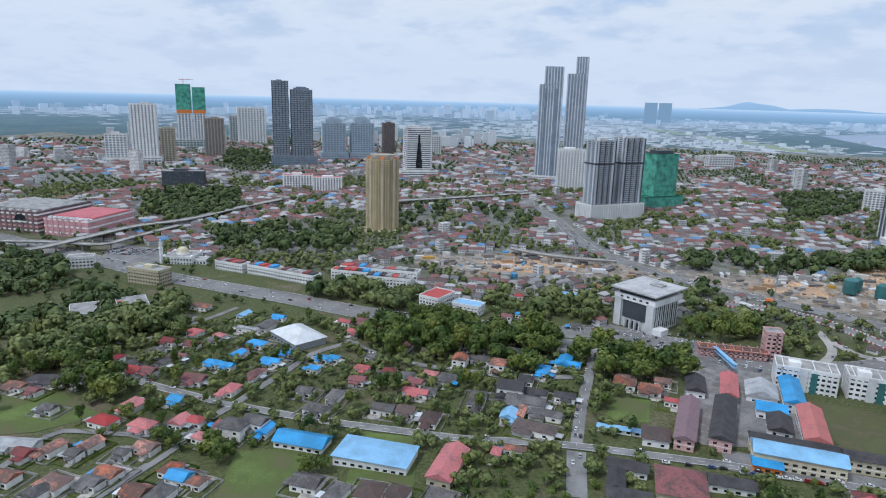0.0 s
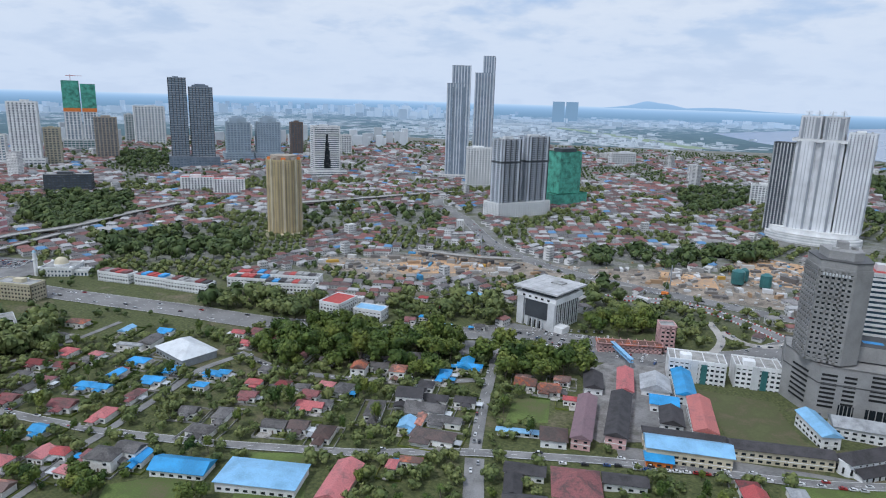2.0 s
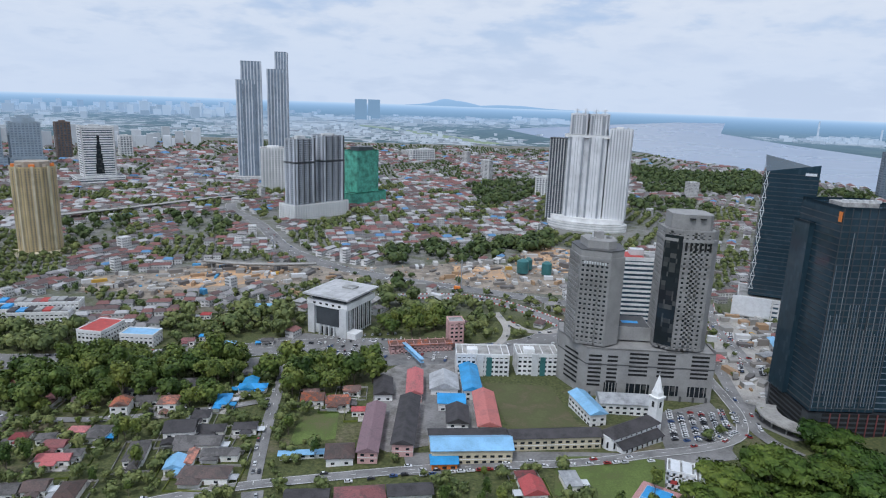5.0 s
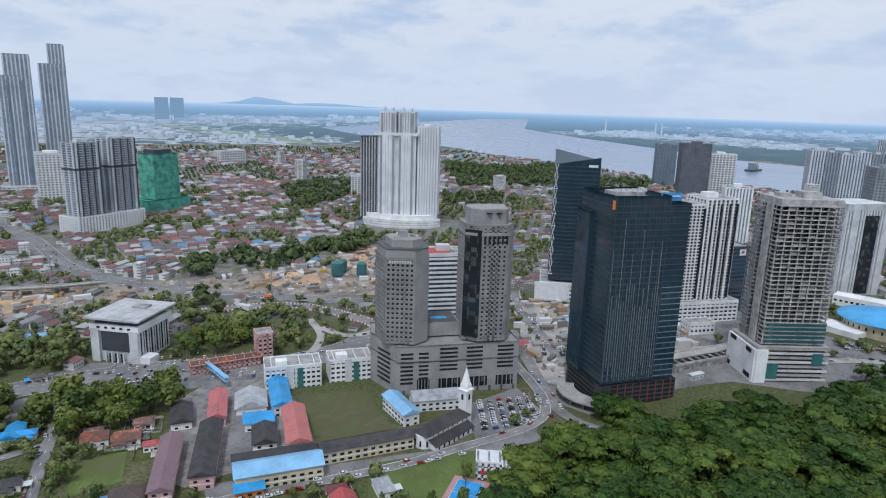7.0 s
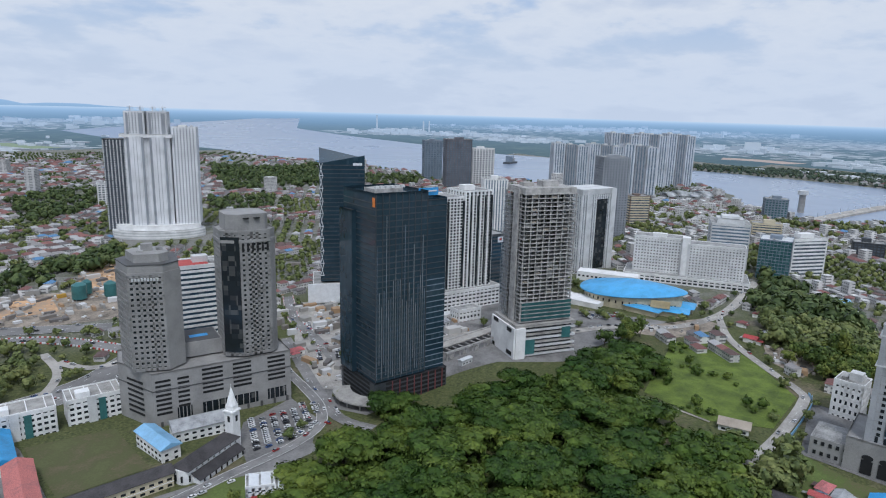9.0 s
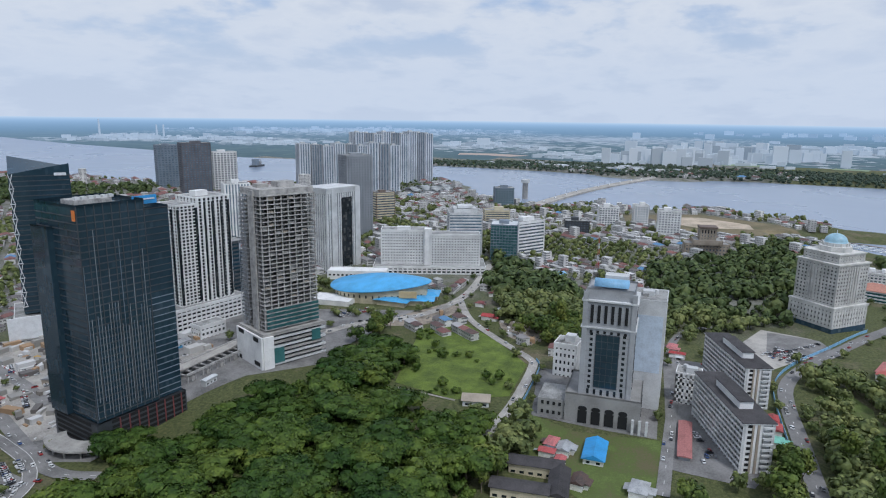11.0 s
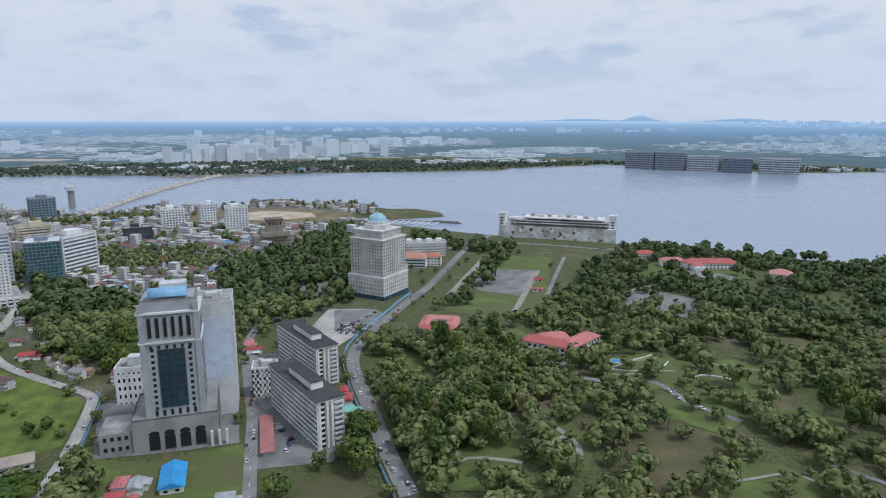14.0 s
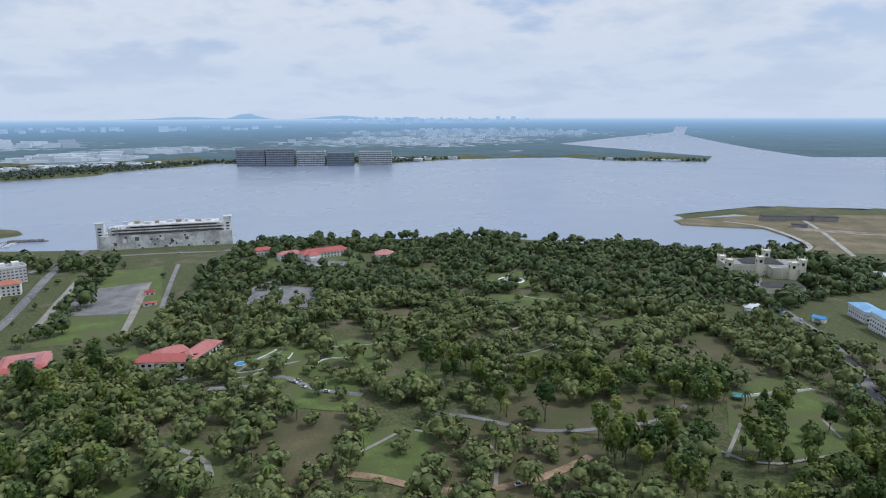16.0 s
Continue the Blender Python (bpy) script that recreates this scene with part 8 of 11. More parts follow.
def mall():
    t = thing("shopping_mall", -800, 690, -1, 6, "large pink and white banded shopping mall with red trim", "mall")
    for x, y, w, d, h, wall in ((40, -10, 70, 90, 24, "mall_pink"), (-60, -6, 110, 100, 30, "mall_brown")):
        prism("body", t, wall, off(rect(w, d), x, y), -3, h, inset=1, sink=1.5)
        for k in range(5):
            prism("wall_band", t, "white_wall" if k % 2 == 0 else "mall_pink", off(rect(w + 0.6, d + 0.6), x, y), 3 + k * h / 5.4, 5.2 + k * h / 5.4)
        for k in range(int(w / 9)):
            cube("wall_pier", t, wall, x - w / 2 + 4 + k * 9, y - d / 2 - 0.4, -3, 3.2, 0.8, h + 3)
        cube("roof_deck", t, "roof_rose_paint" if x > 0 else "roof_grey", x, y + 6, h - 1.4, w - 6, d - 20, 2.4)
        for k in range(8):
            cube("roof_unit", t, "pale_wall", x - w * 0.42 + k * w * 0.12, y - d * 0.43, h - 1.4, 4, 5, 2.6)
    for s in (-84, -32):
        bm = bmesh.new()
        for r0, y0, y1 in ((9.5, -57.4, -56.2),):
            rim = [(r0 * math.cos(radians(a)), r0 * math.sin(radians(a))) for a in range(0, 181, 12)]
            front, rear = [bm.verts.new((p, y0, 17 + q)) for p, q in rim], [bm.verts.new((p, y1, 17 + q)) for p, q in rim]
            bm.faces.new(front)
            bm.faces.new(rear[::-1])
            for k in range(len(rim)):
                j = (k + 1) % len(rim)
                bm.faces.new((front[k], front[j], rear[j], rear[k]))
        bmesh.ops.recalc_face_normals(bm, faces=bm.faces[:])
        ob = part("arched_window", bm, "glass_dark", t)
        ob.location = (s, 0, 0)
        cube("arch_sill", t, "white_wall", s, -57, 15.6, 21, 1.4, 1.4)


paint("mall_pink", (0.56, 0.3, 0.31), 0.75, 0.12, 0.1, 1.5)
paint("mall_brown", (0.2, 0.13, 0.13), 0.75, 0.12, 0.1, 1.5)
paint("roof_rose_paint", (0.5, 0.14, 0.16), 0.7, 0.1, 0.1, 1.5)
mall()


def bay_palace():
    t = thing("white_palace", 386, -778, gz(386, -778), 218, "large white ornate building with corner turrets", "palace")
    facade(t, rect(92, 34), -3, 12, 3, 3.6, "ivory", "glass_dark", span=0.6, pier=0.62)
    facade(t, off(rect(30, 16), 18, -24), -3, 12, 2, 3.6, "ivory", "glass_dark", span=0.6, pier=0.62)
    bm = bmesh.new()
    add_hip(bm, 46, 22, 12.6, 6, 0.5)
    bmesh.ops.recalc_face_normals(bm, faces=bm.faces[:])
    part("roof", bm, "dark_roof", t)
    for x, y, h in ((-40, -14, 20), (42, -14, 22), (-6, -16, 25), (10, 14, 27), (-42, 12, 19), (26, -30, 22)):
        cube("turret", t, "ivory", x, y, -3, 7.6, 7.6, h)
        cube("turret_cap", t, "ivory", x, y, h - 3, 9, 9, 1.2)
        for s, q in ((-3.7, 0), (3.7, 0), (0, -3.7)):
            cube("turret_window", t, "glass_dark", x + s, y + q, h - 9, 0.6 if s else 3, 3 if s else 0.6, 3.4)
        for s in (-1, 1):
            for q in (-1, 1):
                cyl("pinnacle", t, "ivory", x + 3.7 * s, y + 3.7 * q, h - 1.8, 0.8, 3.2, 6, 0.2)
    g = thing("gatehouse", 330, -690, gz(330, -690), 38, "cream gatehouse with dark hipped roof", "building")
    prism("wall", g, "ivory", rect(40, 16), -2, 8)
    bm = bmesh.new()
    add_hip(bm, 40, 16, 8.02, 4, 0.8)
    bmesh.ops.recalc_face_normals(bm, faces=bm.faces[:])
    part("roof", bm, "dark_roof", g)
    for k in range(7):
        cube("window", g, "glass_dark", -17 + k * 5.6, -8.03, 2, 2.2, 0.1, 3)


paint("ivory", (0.72, 0.68, 0.56), 0.8, 0.1, 0.1, 1.5)
bay_palace()


def blue_hospital():
    for x, y, w, d, rot, h in ((214, -597, 34, 18, -50, 14), (241, -634, 30, 16, -50, 10), (184, -642, 40, 24, -50, 16), (206, -622, 22, 14, 40, 12)):
        t = flats(x, y, w, d, rot, int(h / 3.3), "white block with pale blue roofs by the avenue", name="hospital_block", roof="pale_blue_roof")
        bm = bmesh.new()
        add_hip(bm, w, d, h + 1.2, 3, 1.0)
        bmesh.ops.recalc_face_normals(bm, faces=bm.faces[:])
        part("blue_roof", bm, "pale_blue_roof", t)


blue_hospital()


# the causeway and piers in the strait
def causeway():
    t = thing("causeway", 1440, 520, 0, 0, "long low causeway road crossing the strait", "causeway")
    a, b = Vector((-10, 10)), Vector((980, -120))
    bm = bmesh.new()
    n, prof = 24, ((-13, -9), (-13, -2), (-9, 0.5), (9, 0.5), (13, -2), (13, -9))
    rows = []
    for k in range(n + 1):
        p = a.lerp(b, k / n) + Vector((0, 36 * math.sin(math.pi * k / n)))
        rows.append([bm.verts.new((p.x + s * 0.13, p.y + s, z)) for s, z in prof])
    for u, v in zip(rows, rows[1:]):
        for k in range(len(prof) - 1):
            bm.faces.new((u[k], u[k + 1], v[k + 1], v[k]))
    bmesh.ops.recalc_face_normals(bm, faces=bm.faces[:])
    part("embankment", bm, "concrete_road", t)
    for k in range(2, n, 1):
        p = a.lerp(b, k / n) + Vector((0, 36 * math.sin(math.pi * k / n)))
        cube("lamp_post", t, "steel", p.x, p.y + 8, 0.4, 0.5, 0.5, 9)
        if k % 2:
            cube("vehicle", t, "white_metal", p.x + 9, p.y - 3, 0.6, 9, 2.6, 3)


causeway()
pier = thing("marina_pier", 1330, -150, -6, -118, "timber marina pier with moored boats", "pier")
cube("boardwalk", pier, "brown_wall", 0, 0, 0.3, 150, 5, 0.8)
for k in range(7):
    cube("jetty", pier, "pale_wall", -60 + k * 14, -26, 0.3, 2, 42, 0.5)
    for j in range(5):
        cube("boat", pier, "white_metal", -55 + k * 14, -42 + j * 8, 0.2, 7, 2.4, 1.6)
for k in range(6):
    cube("pier_shed", pier, "roof_grey", 20 + k * 9, 2, 1.1, 7, 6, 3)


def reclaimed_land():
    """The low made ground that reaches out into the strait: a bund round brown flats, tracks and sheds."""
    outline = [(120, -900), (300, -930), (394, -912), (425, -950), (392, -985), (405, -1060), (520, -1160), (640, -1095), (672, -1130), (660, -1175), (590, -1290), (420, -1470), (250, -1600), (-60, -1500)]
    top = -4.2
    bm = bmesh.new()
    low = [bm.verts.new((x, y, -9)) for x, y in shrink(outline[::-1], -6)]
    high = [bm.verts.new((x, y, top)) for x, y in outline[::-1]]
    k = len(high)
    for i in range(k):
        bm.faces.new((low[i], low[(i + 1) % k], high[(i + 1) % k], high[i]))
    bm.faces.new(high)
    bm.normal_update()
    bmesh.ops.triangulate(bm, faces=[f for f in bm.faces if len(f.verts) > 4])
    bmesh.ops.recalc_face_normals(bm, faces=bm.faces[:])
    land = tagged(part("reclaimed_ground", bm, "dry_flat"), "flat brown reclaimed ground with dry grass", "ground", kind="structure")
    for n, (line, width, mat, label) in enumerate(((((390, -915), (330, -960), (230, -1010)), 60, "sand", "sandy strip of reclaimed ground"), (((405, -985), (418, -1060), (520, -1168), (600, -1180)), 9, "concrete_road", "pale track along the bund"),
                                       (((330, -985), (430, -1180), (500, -1300)), 7, "concrete_road", "pale track across the flat"), (((300, -1250), (480, -1190)), 30, "earth", "bare grey filled ground"))):
        curve = resample(line, 12.0)
        ob = band_mesh("track", ribbon(curve, width, 0, z=top + 0.12 + 0.03 * n), mat)
        tagged(ob, label, "ground", kind="structure")
    for x, y, w, d, h, rot in ((540, -1260, 46, 16, 9, 40), (505, -1300, 60, 14, 7, 40), (470, -1320, 40, 18, 8, 35), (480, -1215, 26, 12, 5, 20)):
        t = thing("works_shed", x, y, top, rot, "dark low shed on the reclaimed ground", "shed")
        prism("wall", t, "grey_stone", rect(w, d), -0.3, h)
        cube("roof", t, "dark_roof", 0, 0, h, w + 1.5, d + 1.5, 0.6)


reclaimed_land()
house(-392, 282, 15, 8, 0, "roof_orange", 1)
house(-383, 298, 24, 10, 20, "dark_roof", 1)
house(-364, 306, 12, 8, 0, "dark_roof", 1)
house(-328, 229, 30, 9, 15, "roof_grey_sheet", 1)
house(-304, 234, 14, 10, None, "roof_orange", 1)
house(-288, 245, 13, 10, None, "roof_orange", 1)
house(-274, 209, 17, 13, None, "roof_orange", 1)
house(-274, 202, 14, 10, None, "roof_slate", 1)
house(-256, 226, 14, 11, None, "roof_orange", 1)
house(-257, 217, 12, 9, None, "roof_slate", 1)
house(-257, 254, 14, 10, None, "roof_orange", 1)
house(-229, 241, 12, 10, None, "roof_orange", 1)
house(-220, 237, 13, 11, None, "blue_roof", 1)
house(-230, 218, 14, 12, None, "roof_orange", 1)
house(-218, 221, 15, 12, None, "roof_slate", 1)
house(-300, 204, 13, 11, None, "roof_orange", 1)
house(-303, 268, 18, 12, None, "roof_red", 1)
house(-303, 292, 15, 13, None, "roof_red", 1)
house(-278, 273, 17, 11, None, "roof_red", 1)
house(-282, 307, 12, 10, None, "blue_roof", 1)
house(-261, 285, 13, 11, None, "roof_red", 1)
house(-253, 289, 13, 9, None, "roof_red", 1)
house(-369, 343, 12, 9, None, "roof_red", 1)
house(-352, 336, 14, 9, None, "roof_slate", 1)
house(-342, 333, 13, 8, None, "roof_red", 1)
house(-331, 335, 13, 10, None, "roof_maroon", 1)
house(-293, 337, 18, 13, None, "roof_maroon", 1)
house(-260, 333, 15, 11, None, "roof_red", 1)
house(-354, 411, 14, 10, None, "roof_red", 1)
house(-330, 412, 11, 8, None, "roof_red", 1)
house(-358, 386, 14, 10, None, "roof_maroon", 1)
house(-337, 387, 13, 10, None, "roof_maroon", 1)
house(-353, 367, 13, 9, None, "roof_slate", 1)
house(-331, 364, 12, 10, None, "roof_maroon", 1)
house(-293, 410, 17, 11, None, "blue_roof", 1)
house(-293, 385, 15, 9, None, "blue_roof", 1)
house(-300, 364, 13, 9, None, "blue_roof", 1)
house(-287, 364, 13, 8, None, "blue_roof", 1)
house(-262, 384, 16, 9, None, "blue_roof", 1)
house(-259, 404, 13, 10, None, "blue_roof", 1)
house(-259, 361, 14, 9, None, "roof_maroon", 1)
house(-236, 274, 12, 8, None, "roof_red", 1)
house(-224, 288, 19, 15, None, "roof_slate", 2)
house(-215, 297, 16, 12, None, "roof_slate", 2)
house(-207, 295, 8, 14, None, "blue_roof", 1)
house(-234, 291, 8, 12, None, "roof_maroon", 1)
house(-230, 404, 12, 8, None, "blue_roof", 1)
house(-222, 407, 10, 8, None, "blue_roof", 1)
house(-226, 384, 10, 8, None, "blue_roof", 1)
house(-193, 397, 12, 9, None, "roof_red", 1)
house(-234, 490, 18, 10, None, "roof_maroon", 1)
house(-251, 483, 13, 9, None, "roof_red", 1)
house(-234, 464, 10, 8, None, "roof_red", 1)
house(-215, 479, 12, 9, None, "roof_red", 1)
house(-187, 378, 13, 10, None, "roof_maroon", 1)
house(-190, 350, 16, 10, None, "roof_slate", 1)
house(-192, 329, 18, 11, None, "roof_slate", 1)
house(-152, 344, 17, 11, None, "roof_slate", 1)
house(-137, 346, 12, 13, None, "roof_brown", 1)
house(-119, 341, 12, 17, None, "roof_brown", 1)
house(-141, 373, 20, 9, None, "roof_red", 1)
house(-147, 388, 13, 10, None, "roof_maroon", 1)
house(-157, 397, 11, 8, None, "roof_slate", 1)
house(-142, 404, 12, 8, None, "roof_red", 1)
house(-129, 400, 17, 13, None, "roof_slate", 1)
house(-128, 432, 14, 12, None, "roof_orange", 2)
house(-115, 443, 17, 10, None, "roof_slate", 1)
house(-111, 457, 12, 8, None, "roof_brown", 1)
house(-99, 433, 14, 13, None, "roof_orange", 2)
house(-92, 459, 14, 10, None, "roof_slate", 1)
house(-131, 457, 12, 8, None, "roof_slate", 1)
house(-81, 398, 20, 18, None, "dark_roof", 2)
house(-66, 401, 22, 10, None, "dark_roof", 1)
house(-75, 419, 12, 12, None, "dark_roof", 1)
house(-99, 377, 24, 12, None, "roof_slate", 1)
house(-74, 364, 12, 14, None, "pale_blue_roof", 1)
house(-68, 370, 6, 17, None, "roof_orange", 1)
house(-53, 374, 24, 9, None, "roof_slate", 1)
house(-56, 354, 30, 13, None, "roof_brown", 1)
house(-66, 437, 12, 9, None, "blue_roof", 1)
house(-51, 459, 22, 8, None, "blue_roof", 1)
house(-155, 255, 17, 13, None, "roof_slate", 1)
house(-136, 250, 18, 10, None, "roof_slate", 1)
house(-121, 258, 16, 15, None, "roof_brown", 1)
house(-107, 261, 12, 13, None, "roof_brown", 1)
house(-86, 266, 15, 10, None, "roof_slate", 1)
house(-71, 318, 10, 6, None, "roof_red", 1)
house(-62, 325, 14, 6, None, "roof_orange", 1)
house(-8, 440, 17, 14, None, "roof_orange", 1)
house(9, 434, 18, 11, None, "roof_orange", 1)
house(17, 451, 12, 9, None, "roof_orange", 1)
house(23, 421, 10, 7, None, "roof_red", 1)
house(-346, 267, 11, 9, None, "roof_slate", 1)
house(-375, 281, 10, 8, None, "roof_maroon", 1)
house(-293, 391, 10, 8, None, "roof_maroon", 1)
house(-285, 435, 16, 9, None, "roof_slate", 1)
house(-310, 447, 22, 14, None, "roof_slate", 1)
house(-343, 463, 16, 9, None, "pale_blue_roof", 1)
house(-311, 470, 14, 8, None, "blue_roof", 1)
house(-319, 435, 24, 6, None, "roof_grey_sheet", 1)
house(-393, 466, 20, 12, None, "roof_orange", 1)
house(-384, 436, 12, 9, None, "roof_slate", 1)
house(-172, 399, 11, 9, None, "roof_maroon", 1)
house(-195, 420, 12, 9, None, "roof_slate", 1)
house(-212, 349, 12, 10, None, "roof_slate", 1)
house(-133, 377, 11, 9, None, "roof_slate", 1)
house(-45, 403, 16, 10, None, "dark_roof", 1)
house(-158, 445, 12, 9, None, "roof_brown", 1)
house(-179, 451, 12, 9, None, "roof_maroon", 1)
house(-105, 591, 12, 9, None, "roof_red", 1)
house(-110, 561, 9, 7, None, "blue_roof", 1)
house(-57, 552, 11, 8, None, "roof_slate", 1)
house(-92, 535, 13, 9, None, "pale_blue_roof", 1)
house(-81, 532, 11, 8, None, "pale_blue_roof", 1)
house(-77, 643, 20, 9, None, "pale_blue_roof", 1)
house(-206, 490, 9, 7, None, "roof_red", 1)
house(-328, 402, 9, 8, None, "roof_slate", 1)
house(-371, 322, 10, 9, None, "roof_slate", 1)
house(-332, 350, 10, 9, None, "roof_slate", 1)
house(-288, 234, 9, 8, None, "roof_slate", 1)
house(-265, 244, 9, 7, None, "roof_slate", 1)
house(-208, 236, 9, 8, None, "roof_orange", 1)
house(-313, 224, 11, 9, None, "roof_maroon", 1)
house(-68, 387, 30, 13, None, "roof_slate", 1)
house(-54, 462, 22, 11, None, "blue_roof", 1)
house(-67, 443, 12, 9, None, "blue_roof", 1)
house(-10, 446, 14, 12, None, "roof_orange", 1)
house(9, 437, 15, 11, None, "roof_orange", 1)
house(18, 453, 12, 8, None, "roof_orange", 1)
house(115, 325, 16, 14, None, "roof_red", 1)
house(137, 332, 16, 10, None, "roof_grey_sheet", 1)
house(114, 334, 14, 12, None, "roof_maroon", 1)
house(-96, 469, 14, 10, None, "roof_slate", 1)
house(-123, 616, 10, 8, None, "roof_red", 1)
house(-105, 607, 9, 7, None, "roof_red", 1)
house(-120, 551, 11, 9, None, "roof_maroon", 1)
house(-86, 544, 11, 8, None, "pale_blue_roof", 1)
house(306, 500, 18, 9, None, "roof_red", 1)
house(306, 548, 10, 8, None, "roof_grey_sheet", 1)
house(414, 141, 12, 7, None, "roof_red", 1)
house(403, 140, 10, 6, None, "roof_red", 1)
house(412, 133, 12, 8, None, "roof_grey_sheet", 1)
house(397, 131, 9, 6, None, "roof_red", 1)
house(620, 268, 13, 9, None, "roof_red", 1)
house(644, 265, 14, 9, None, "roof_grey_sheet", 1)
house(658, 293, 10, 8, None, "roof_maroon", 1)
house(674, 268, 10, 7, None, "pale_blue_roof", 1)
house(704, 298, 11, 8, None, "roof_maroon", 1)
house(383, 117, 8, 12, None, "roof_brown", 1)
house(509, 28, 10, 6, None, "roof_red", 1)
house(478, 28, 12, 10, None, "roof_green", 1)
house(495, 26, 12, 6, None, "roof_red", 1)
house(391, 88, 14, 10, None, "roof_grey_sheet", 1)
house(620, 103, 16, 8, None, "roof_red", 1)
house(606, 97, 14, 6, None, "roof_red", 1)
house(809, 262, 26, 12, -40, "pale_blue_roof", 2)
house(783, 238, 14, 12, -40, "white_roof", 2)
house(323, -694, 26, 14, 20, "roof_grey_sheet", 1)
house(358, -540, 10, 8, None, "roof_maroon", 1)
house(324, -590, 18, 8, None, "white_roof", 1)
house(359, -584, 14, 7, None, "white_roof", 1)
house(267, -595, 12, 8, None, "blue_roof", 1)
house(280, -842, 24, 14, 0, "white_roof", 2)
hall("sports_hall", -133, 291, 42, 22, 4, 5.5, "pale_blue_roof", "white_wall", "large hall with a pale blue metal roof")
hall("house", -180, 292, 30, 14, 4, 4, "blue_roof", "white_wall", "long house with bright blue sheet roof")
hall("market_hall", -270, 435, 40, 28, -28, 6, "white_roof", "steel", "open hall under a pale membrane roof")
hall("school_block", 32, 392, 11, 57, -5, 7, "roof_mauve", "pink_wall", "long school block with mauve sheet roof")
hall("school_block", 53, 398, 12, 60, -7, 8, "dark_roof", "pink_wall", "long school block with dark roof and pink end walls")
hall("school_block", 61, 455, 10, 38, -4, 7, "roof_red", "pink_wall", "school block with faded red roof")
hall("school_block", 39, 452, 12, 26, 0, 5, "dark_roof", "white_wall", "low school block with dark roof")
hall("community_hall", 27, 319, 24, 26, 3, 6, "roof_maroon", "cream_wall", "broad hall with dark maroon roof")
hall("community_hall", 14, 370, 15, 15, 2, 5, "roof_brown", "white_wall", "low building with brown roof")
hall("walkway", -7, 373, 26, 4, 3, 3, "pale_blue_roof", "white_wall", "long covered walkway with pale blue roof")
hall("terrace_house", -92, 295, 13, 33, 0, 5, "roof_red", "cream_wall", "long house with patched red roof")
hall("staff_house", 0, 330, 21, 9, -1, 4.5, "dark_roof", "white_wall", "low block with dark grey roof")
hall("staff_house", -5, 314, 8, 17, 3, 4.5, "dark_roof", "white_wall", "low block with dark grey roof")
hall("staff_house", 2, 301, 21, 9, 3, 4.5, "dark_roof", "white_wall", "low block with dark grey roof")
hall("staff_house", 52, 329, 22, 9, 2, 4.5, "dark_roof", "white_wall", "low block with dark grey roof")
hall("school_block", 101, 462, 12, 46, -3, 8, "blue_roof", "white_wall", "school block with blue sheet roof")
hall("school_block", 104, 409, 13, 46, -4, 8, "roof_rose", "white_wall", "school block with rose red sheet roof")
hall("school_block", 82, 459, 19, 24, -4, 5, "roof_grey_sheet", "white_wall", "flat grey roofed school canteen")
hall("school_block", 84, 429, 17, 14, -4, 6, "blue_roof", "white_wall", "school block with blue sheet roof")
hall("school_block", 85, 403, 13, 22, -5, 7, "dark_roof", "white_wall", "school block with dark gable roof")
hall("school_block", 88, 363, 45, 15, -1, 9, "pale_blue_roof", "cream_wall", "school hall with wide pale blue roof")
hall("school_block", 88, 378, 45, 7, -1, 8, "dark_roof", "cream_wall", "two-storey classroom wing with dark roof")
hall("school_block", 139, 373, 54, 10, 1, 8, "dark_roof", "cream_wall", "two-storey classroom wing with dark roof")
hall("gatehouse", 72, 356, 14, 9, 0, 4, "blue_roof", "orange_paint", "small gatehouse with blue roof")
hall("parish_hall", 172, 413, 11, 32, 8, 9, "pale_blue_roof", "white_wall", "white parish hall with pale blue roof")
hall("parish_hall", 199, 421, 32, 16, -8, 8, "roof_grey_sheet", "white_wall", "white two-storey parish building with grey roof")
hall("shelter", 418, 117, 11, 22, -82, 3.5, "blue_roof", "white_wall", "bright blue roofed garden shelter")
hall("courtyard_house", 384, 140, 28, 9, -77, 6, "dark_roof", "cream_wall", "cream courtyard building with dark roof")
hall("courtyard_house", 372, 124, 26, 9, 13, 6, "dark_roof", "cream_wall", "cream courtyard building with dark roof")
hall("courtyard_house", 359, 140, 28, 9, -77, 6, "dark_roof", "cream_wall", "cream courtyard building with dark roof")
hall("parking_shed", 551, 85, 48, 6, 5, 2.6, "roof_pink", "steel", "long covered parking shed with pink roof")
hall("parking_shed", 457, 74, 44, 6, 6, 2.6, "roof_pink", "steel", "long covered parking shed with pink roof")
hall("shed", 445, 202, 11, 17, 20, 4, "tan_wall", "white_wall", "small shed with tan sheet roof beside the meadow")


